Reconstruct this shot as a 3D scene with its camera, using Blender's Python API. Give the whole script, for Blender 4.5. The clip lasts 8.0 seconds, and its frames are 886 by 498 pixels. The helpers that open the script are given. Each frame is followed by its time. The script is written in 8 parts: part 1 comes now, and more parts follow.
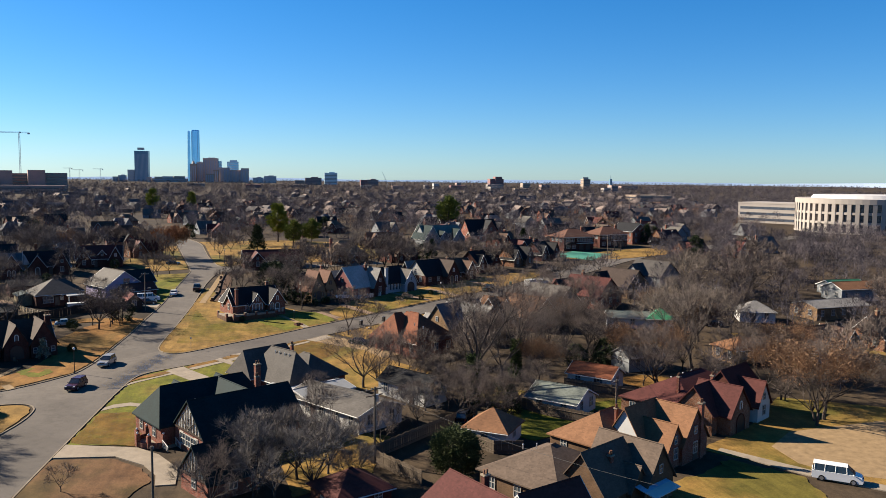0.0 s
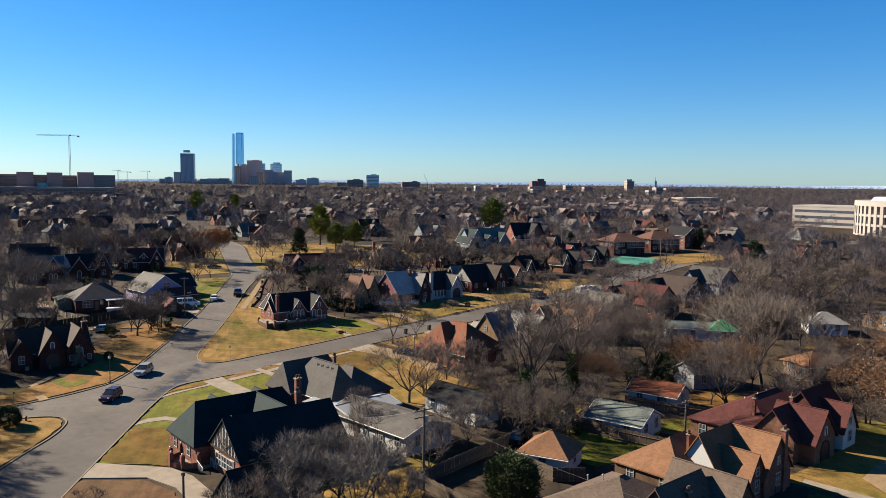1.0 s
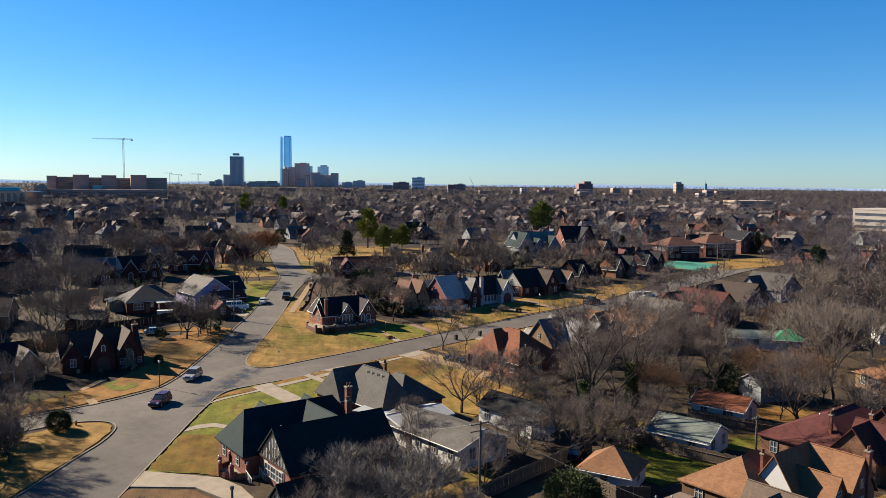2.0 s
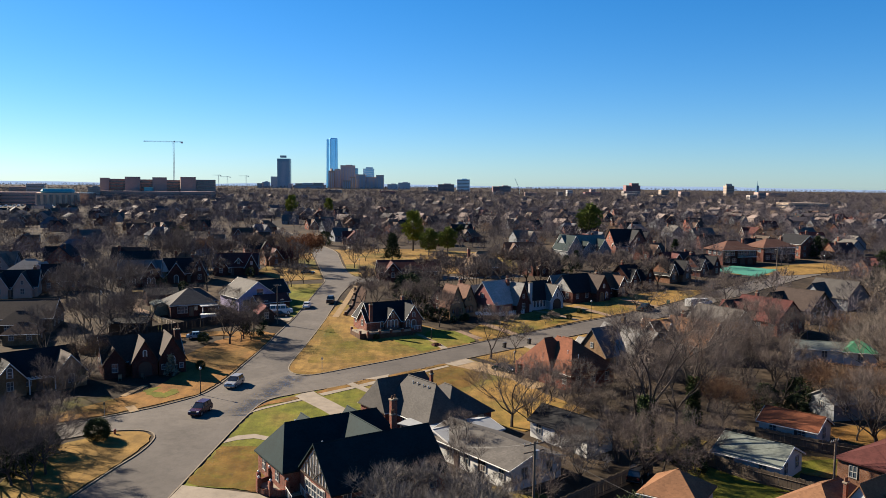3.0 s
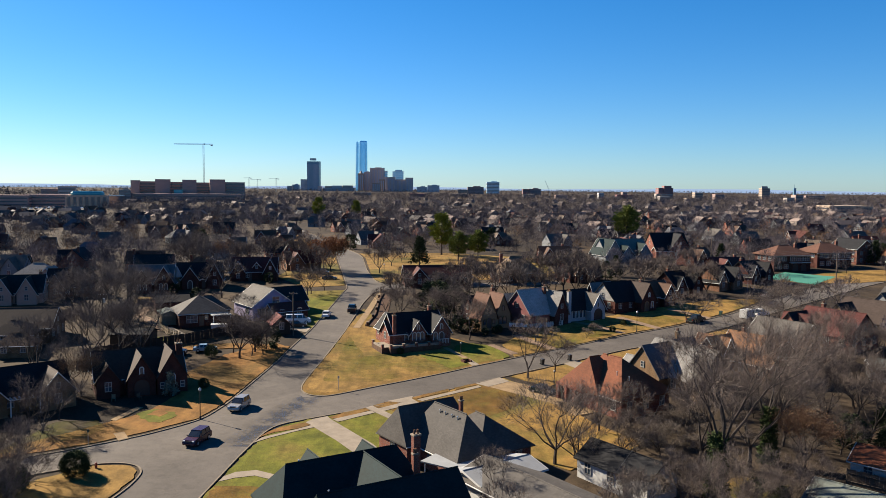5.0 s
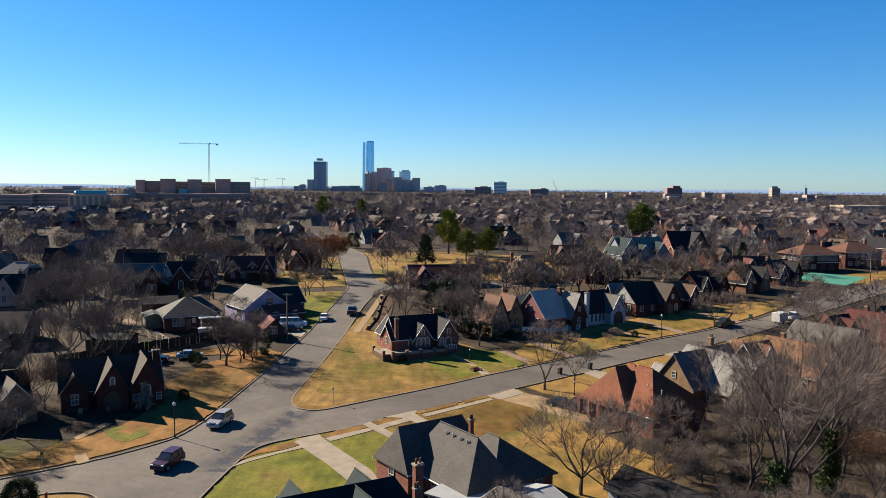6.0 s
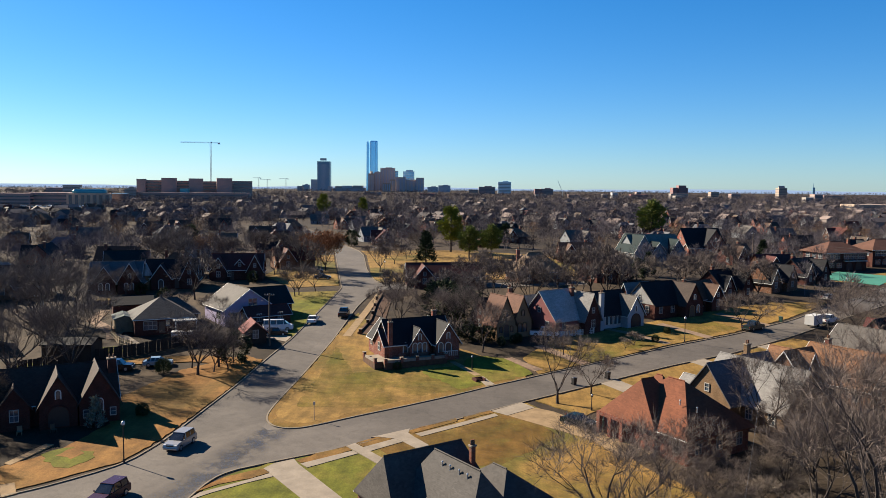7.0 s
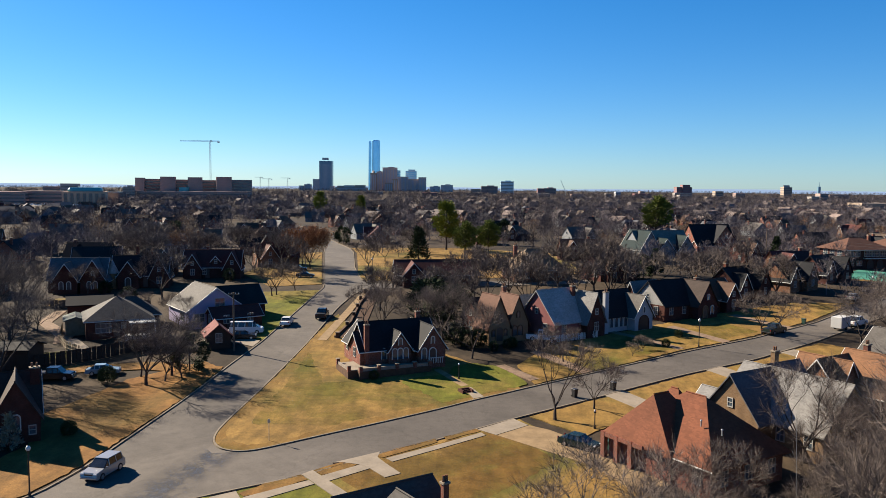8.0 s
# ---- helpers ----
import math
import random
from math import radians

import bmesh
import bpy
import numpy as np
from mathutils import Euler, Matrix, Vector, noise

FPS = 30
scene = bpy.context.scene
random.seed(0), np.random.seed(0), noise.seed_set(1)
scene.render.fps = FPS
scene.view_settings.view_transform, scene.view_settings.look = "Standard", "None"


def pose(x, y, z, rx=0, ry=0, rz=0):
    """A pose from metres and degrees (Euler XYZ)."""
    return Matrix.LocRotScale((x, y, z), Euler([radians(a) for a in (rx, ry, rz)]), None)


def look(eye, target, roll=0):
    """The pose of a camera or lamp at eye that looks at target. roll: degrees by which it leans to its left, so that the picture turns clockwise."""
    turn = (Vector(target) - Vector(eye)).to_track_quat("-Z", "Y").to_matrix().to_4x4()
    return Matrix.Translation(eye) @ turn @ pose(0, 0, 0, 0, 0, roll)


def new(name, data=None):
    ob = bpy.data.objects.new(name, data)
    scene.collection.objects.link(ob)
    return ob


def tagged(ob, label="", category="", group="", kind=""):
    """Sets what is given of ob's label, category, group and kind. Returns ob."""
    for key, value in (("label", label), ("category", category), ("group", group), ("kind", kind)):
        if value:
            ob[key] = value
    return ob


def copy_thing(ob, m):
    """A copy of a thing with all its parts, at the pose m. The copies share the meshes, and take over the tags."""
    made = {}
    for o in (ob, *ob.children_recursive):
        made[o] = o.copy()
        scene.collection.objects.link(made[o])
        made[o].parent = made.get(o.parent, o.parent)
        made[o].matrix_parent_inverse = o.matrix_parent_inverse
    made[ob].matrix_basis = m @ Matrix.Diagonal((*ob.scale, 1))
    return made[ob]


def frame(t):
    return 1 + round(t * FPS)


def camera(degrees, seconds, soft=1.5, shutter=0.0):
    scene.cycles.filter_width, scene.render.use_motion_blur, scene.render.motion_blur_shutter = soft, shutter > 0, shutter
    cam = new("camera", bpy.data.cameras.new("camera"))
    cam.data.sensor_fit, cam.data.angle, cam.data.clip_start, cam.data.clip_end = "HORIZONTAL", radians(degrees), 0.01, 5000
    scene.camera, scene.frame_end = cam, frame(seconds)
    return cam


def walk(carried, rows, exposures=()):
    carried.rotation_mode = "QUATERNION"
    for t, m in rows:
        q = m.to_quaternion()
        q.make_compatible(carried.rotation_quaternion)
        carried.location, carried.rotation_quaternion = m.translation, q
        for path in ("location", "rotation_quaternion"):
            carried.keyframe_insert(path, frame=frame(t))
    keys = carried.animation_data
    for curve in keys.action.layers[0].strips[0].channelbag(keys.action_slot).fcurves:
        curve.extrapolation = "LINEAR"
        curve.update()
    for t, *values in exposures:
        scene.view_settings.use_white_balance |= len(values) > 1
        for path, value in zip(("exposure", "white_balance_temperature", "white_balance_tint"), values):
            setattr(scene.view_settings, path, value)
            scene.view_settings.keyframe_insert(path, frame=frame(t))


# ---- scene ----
# ---- camera and its flight ----
cam = camera(58.19, 8.0, soft=0.8)
PATH = [
    # seconds, x, y, z, tilt, heading, lean
    (0.0, 25.41, -168.22, 36.14, 84.947, 11.194, 0.545),
    (0.5, 25.44, -163.07, 36.20, 85.011, 9.660, 0.545),
    (1.0, 25.29, -159.42, 36.16, 85.068, 8.255, 0.546),
    (1.5, 24.81, -157.34, 36.14, 85.145, 6.715, 0.544),
    (3.0, 24.12, -149.09, 36.17, 85.325, 1.790, 0.540),
    (3.5, 24.22, -145.68, 36.21, 85.375, 0.766, 0.538),
    (4.0, 24.29, -142.20, 36.24, 85.418, 0.444, 0.534),
    (4.5, 24.32, -137.96, 35.93, 85.473, 0.059, 0.530),
    (6.0, 24.16, -117.88, 33.56, 85.547, -0.824, 0.526),
    (6.5, 24.24, -109.95, 32.44, 85.569, -0.967, 0.526),
    (7.0, 24.78, -101.93, 31.36, 85.575, -1.122, 0.526),
    (7.5, 25.78, -94.09, 30.28, 85.585, -1.263, 0.527),
    (8.0, 27.39, -86.43, 29.17, 85.578, -1.343, 0.528),
]
walk(cam, [(t, pose(x, y, z) @ pose(0, 0, 0, 0, 0, -a) @ pose(0, 0, 0, p) @ pose(0, 0, 0, 0, 0, r)) for t, x, y, z, p, a, r in PATH])

# ---- sky, sun, exposure ----
SUN_EL, SUN_DIR = 30.0, Vector((-0.851, 0.525, 0))
world = bpy.data.worlds.new("sky")
scene.world = world
world.use_nodes = True
wn = world.node_tree.nodes
sky = wn.new("ShaderNodeTexSky")
sky.sky_type = "NISHITA"
sky.sun_disc = False
sky.sun_elevation = radians(SUN_EL)
sky.sun_rotation = math.atan2(SUN_DIR.x, SUN_DIR.y)
sky.altitude = 400
sky.air_density, sky.dust_density, sky.ozone_density = 0.94, 0.23, 3.28
bg = wn["Background"]
bg.inputs["Strength"].default_value = 0.05
# clear, cold winter air: the whole sky a shade bluer
cold = wn.new("ShaderNodeMix")
cold.data_type, cold.blend_type = "RGBA", "MULTIPLY"
cold.inputs[0].default_value = 1.0
cold.inputs[7].default_value = (0.605, 0.782, 1.0, 1)
even = wn.new("ShaderNodeGamma")
even.inputs["Gamma"].default_value = 0.91
world.node_tree.links.new(sky.outputs[0], even.inputs["Color"])
world.node_tree.links.new(even.outputs[0], cold.inputs[6])
deep = wn.new("ShaderNodeHueSaturation")
deep.inputs["Saturation"].default_value = 1.22
world.node_tree.links.new(cold.outputs[2], deep.inputs["Color"])
world.node_tree.links.new(deep.outputs[0], bg.inputs["Color"])
sun = new("sun", bpy.data.lights.new("sun", "SUN"))
sun.data.energy, sun.data.angle, sun.data.color = 5.0, radians(0.53), (1.0, 0.87, 0.69)
el = radians(SUN_EL)
sun.matrix_world = look(Vector((0, 0, 0)), -Vector((SUN_DIR.x * math.cos(el), SUN_DIR.y * math.cos(el), math.sin(el))))
scene.view_settings.exposure = 1.728

# ---- the lie of the land ----
LAND_Y = [-400, -200, -80, -15, 20, 45, 110, 200, 400, 1000, 2000, 5000]
LAND_Z = [-2, -2, -1.5, 0, 1.2, 2.6, 5.8, 6.5, 6, 3, 6, 15]


def gz(y):
    return float(np.interp(y, LAND_Y, LAND_Z))


# ---- materials ----
def mat(name):
    m = bpy.data.materials.new(name)
    m.use_nodes = True
    t = m.node_tree
    return m, t, t.nodes["Principled BSDF"]


def node(t, kind, **kw):
    n = t.nodes.new("ShaderNode" + kind)
    for k, v in kw.items():
        n.inputs[k].default_value = v
    return n


def coords(t, kind="Object"):
    return t.nodes.new("ShaderNodeTexCoord").outputs[kind]


def noise_tex(t, vec, scale, detail=4.0, rough=0.6):
    n = node(t, "TexNoise", Scale=scale, Detail=detail, Roughness=rough)
    t.links.new(vec, n.inputs["Vector"])
    return n.outputs["Fac"]


def ramp(t, fac, stops):
    r = t.nodes.new("ShaderNodeValToRGB")
    e = r.color_ramp.elements
    while len(e) < len(stops):
        e.new(0.5)
    for el_, (p, c) in zip(e, stops):
        el_.position, el_.color = p, (*c, 1)
    t.links.new(fac, r.inputs["Fac"])
    return r.outputs["Color"]


def mix(t, fac, a, b, mode="MIX"):
    n = t.nodes.new("ShaderNodeMix")
    n.data_type, n.blend_type = "RGBA", mode
    for sock, v in ((n.inputs[0], fac), (n.inputs[6], a), (n.inputs[7], b)):
        if isinstance(v, (int, float)):
            sock.default_value = v
        elif isinstance(v, tuple):
            sock.default_value = (*v, 1)
        else:
            t.links.new(v, sock)
    return n.outputs[2]


def bump(t, bsdf, height, strength=0.3, distance=0.05):
    b = node(t, "Bump", Strength=strength, Distance=distance)
    t.links.new(height, b.inputs["Height"])
    t.links.new(b.outputs["Normal"], bsdf.inputs["Normal"])


def plain(name, c, rough=0.6, metal=0.0, var=0.18, scale=1.5):
    m, t, b = mat(name)
    v = coords(t)
    f = noise_tex(t, v, scale)
    f2 = noise_tex(t, v, scale * 9)
    lo, hi = tuple(x * (1 - var) for x in c), tuple(min(1, x * (1 + var)) for x in c)
    col = ramp(t, f, [(0.3, lo), (0.7, hi)])
    col = mix(t, 0.25, col, ramp(t, f2, [(0.35, lo), (0.65, hi)]))
    t.links.new(col, b.inputs["Base Color"])
    b.inputs["Roughness"].default_value, b.inputs["Metallic"].default_value = rough, metal
    b.inputs["Specular IOR Level"].default_value = 0.5 if rough < 0.65 else 0.15
    return m


def brick(name, c1, c2, mortar=(0.25, 0.22, 0.19)):
    m, t, b = mat(name)
    c1, c2, mortar = (tuple(0.82 * q for q in col_) for col_ in (c1, c2, mortar))
    v = coords(t)
    sep = t.nodes.new("ShaderNodeSeparateXYZ")
    t.links.new(v, sep.inputs[0])
    add = t.nodes.new("ShaderNodeMath")
    t.links.new(sep.outputs[0], add.inputs[0])
    t.links.new(sep.outputs[1], add.inputs[1])
    com = t.nodes.new("ShaderNodeCombineXYZ")
    t.links.new(add.outputs[0], com.inputs[0])
    t.links.new(sep.outputs[2], com.inputs[1])
    br = node(t, "TexBrick", Scale=1.0)
    br.inputs["Brick Width"].default_value, br.inputs["Row Height"].default_value = 0.24, 0.08
    br.inputs["Mortar Size"].default_value = 0.008
    br.inputs["Color1"].default_value, br.inputs["Color2"].default_value = (*c1, 1), (*c2, 1)
    br.inputs["Mortar"].default_value = (*mortar, 1)
    t.links.new(com.outputs[0], br.inputs["Vector"])
    st = ramp(t, noise_tex(t, v, 0.7, 5), [(0.3, (0.6, 0.58, 0.56)), (0.7, (1.15, 1.1, 1.05))])
    t.links.new(mix(t, 1.0, br.outputs["Color"], st, "MULTIPLY"), b.inputs["Base Color"])
    b.inputs["Roughness"].default_value = 0.9
    b.inputs["Specular IOR Level"].default_value = 0.15
    bump(t, b, br.outputs["Fac"], 0.3, -0.01)
    return m


def shingle(name, c, rough=0.8):
    m, t, b = mat(name)
    v = coords(t)
    big = ramp(t, noise_tex(t, v, 0.35, 5), [(0.3, tuple(x * 0.82 for x in c)), (0.7, tuple(x * 1.16 for x in c))])
    vor = node(t, "TexVoronoi", Scale=3.2)
    sc = node(t, "Mapping")
    sc.inputs["Scale"].default_value = (1, 1, 2.2)
    t.links.new(v, sc.inputs["Vector"])
    t.links.new(sc.outputs[0], vor.inputs["Vector"])
    tab = ramp(t, vor.outputs["Color"], [(0.1, (0.84, 0.84, 0.84)), (0.9, (1.15, 1.15, 1.15))])
    col = mix(t, 1.0, big, tab, "MULTIPLY")
    wv = node(t, "TexWave", Scale=2.4, Distortion=0.5)
    wv.bands_direction = "Z"
    t.links.new(v, wv.inputs["Vector"])
    rows = ramp(t, wv.outputs["Fac"], [(0.0, (0.86, 0.86, 0.86)), (0.25, (1, 1, 1))])
    col = mix(t, 0.28, col, mix(t, 1.0, col, rows, "MULTIPLY"))
    t.links.new(col, b.inputs["Base Color"])
    b.inputs["Roughness"].default_value = rough
    b.inputs["Specular IOR Level"].default_value = 0.12
    bump(t, b, wv.outputs["Fac"], 0.05, 0.02)
    return m


def grass(name, a, bcol, c, big=0.03):
    """Winter lawn: three tones in broad drifts, with fine tufts over them."""
    m, t, b = mat(name)
    pos = t.nodes.new("ShaderNodeNewGeometry").outputs["Position"]
    f = noise_tex(t, pos, big, 5, 0.6)
    a, bcol, c = (tuple(0.87 * q for q in col_) for col_ in (a, bcol, c))
    col = ramp(t, f, [(0.34, a), (0.48, bcol), (0.62, c)])
    f2 = noise_tex(t, pos, 0.35, 6, 0.7)
    col = mix(t, 0.85, col, mix(t, 1.0, col, ramp(t, f2, [(0.3, (0.55, 0.55, 0.52)), (0.7, (1.38, 1.32, 1.2))]), "MULTIPLY"))
    st_ = node(t, "Mapping")
    st_.inputs["Scale"].default_value = (0.9, 0.16, 1.0)
    st_.inputs["Rotation"].default_value = (0, 0, 0.6)
    t.links.new(pos, st_.inputs["Vector"])
    col = mix(t, 0.6, col, mix(t, 1.0, col, ramp(t, noise_tex(t, st_.outputs[0], 1.0, 4, 0.6), [(0.35, (0.68, 0.66, 0.62)), (0.6, (1.12, 1.1, 1.06))]), "MULTIPLY"))
    f3 = noise_tex(t, pos, 5.0, 3, 0.7)
    col = mix(t, 0.7, col, mix(t, 1.0, col, ramp(t, f3, [(0.3, (0.65, 0.65, 0.65)), (0.7, (1.3, 1.3, 1.3))]), "MULTIPLY"))
    t.links.new(col, b.inputs["Base Color"])
    b.inputs["Roughness"].default_value = 0.95
    b.inputs["Specular IOR Level"].default_value = 0.1
    bump(t, b, f3, 0.5, 0.06)
    return m


def asphalt(name, c=0.14):
    m, t, b = mat(name)
    pos = t.nodes.new("ShaderNodeNewGeometry").outputs["Position"]
    col = ramp(t, noise_tex(t, pos, 0.12, 6, 0.65), [(0.3, (c * 0.84, c * 0.73, c * 0.63)), (0.72, (c * 1.4, c * 1.22, c * 1.05))])
    col = mix(t, 1.0, col, ramp(t, noise_tex(t, pos, 0.022, 3, 0.5), [(0.4, (0.82, 0.82, 0.83)), (0.6, (1.12, 1.11, 1.1))]), "MULTIPLY")
    col = mix(t, 1.0, col, ramp(t, noise_tex(t, pos, 0.9, 5, 0.7), [(0.34, (0.84, 0.84, 0.84)), (0.5, (1, 1, 1)), (0.72, (1.08, 1.07, 1.06))]), "MULTIPLY")
    grit = ramp(t, noise_tex(t, pos, 9.0, 3, 0.7), [(0.3, (0.8, 0.8, 0.8)), (0.7, (1.2, 1.2, 1.2))])
    col = mix(t, 1.0, col, grit, "MULTIPLY")
    warp = node(t, "TexNoise", Scale=0.5, Detail=4.0)
    t.links.new(pos, warp.inputs["Vector"])
    wpos = t.nodes.new("ShaderNodeVectorMath")
    wpos.operation = "MULTIPLY_ADD"
    t.links.new(warp.outputs["Color"], wpos.inputs[0])
    wpos.inputs[1].default_value = (3, 3, 0)
    t.links.new(pos, wpos.inputs[2])
    for sc_, w in ((0.05, 0.003), (0.11, 0.004)):
        vo = node(t, "TexVoronoi", Scale=sc_)
        vo.feature = "DISTANCE_TO_EDGE"
        t.links.new(wpos.outputs[0], vo.inputs["Vector"])
        crack = ramp(t, vo.outputs["Distance"], [(0.0, (0.82, 0.81, 0.80)), (w, (1, 1, 1))])
        col = mix(t, 1.0, col, crack, "MULTIPLY")
    t.links.new(col, b.inputs["Base Color"])
    b.inputs["Roughness"].default_value = 0.9
    b.inputs["Specular IOR Level"].default_value = 0.2
    bump(t, b, grit, 0.2, 0.02)
    return m


def patchy(m, scale, lo, hi):
    """A grown-in patch: bare between tufts, with soft uneven coverage."""
    t = m.node_tree
    pos = t.nodes.new("ShaderNodeNewGeometry").outputs["Position"]
    cov = ramp(t, noise_tex(t, pos, scale, 6, 0.65), [(lo, (0, 0, 0)), (hi, (0.55, 0.55, 0.55))])
    t.links.new(cov, t.nodes["Principled BSDF"].inputs["Alpha"])
    return m


def random_tint(name, c1, c2, rough=0.9, island=True, spec=0.15, drift=0.0):
    """Colour that varies from piece to piece between two tones."""
    m, t, b = mat(name)
    src = t.nodes.new("ShaderNodeNewGeometry").outputs["Random Per Island"] if island else t.nodes.new("ShaderNodeObjectInfo").outputs["Random"]
    col = ramp(t, src, [(0.0, c1), (1.0, c2)])
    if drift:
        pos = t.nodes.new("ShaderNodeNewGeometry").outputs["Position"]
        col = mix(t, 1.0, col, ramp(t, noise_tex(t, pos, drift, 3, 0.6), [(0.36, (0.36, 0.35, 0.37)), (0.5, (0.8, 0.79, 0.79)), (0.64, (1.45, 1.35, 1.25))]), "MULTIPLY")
    t.links.new(col, b.inputs["Base Color"])
    b.inputs["Roughness"].default_value = rough
    b.inputs["Specular IOR Level"].default_value = spec
    return m


def glass_dark(name, c=(0.03, 0.04, 0.05), rough=0.12):
    m, t, b = mat(name)
    f = noise_tex(t, coords(t), 0.8)
    t.links.new(ramp(t, f, [(0.35, c), (0.65, tuple(min(1, x * 2.6) for x in c))]), b.inputs["Base Color"])
    b.inputs["Roughness"].default_value = rough
    b.inputs["Specular IOR Level"].default_value = 0.7
    return m


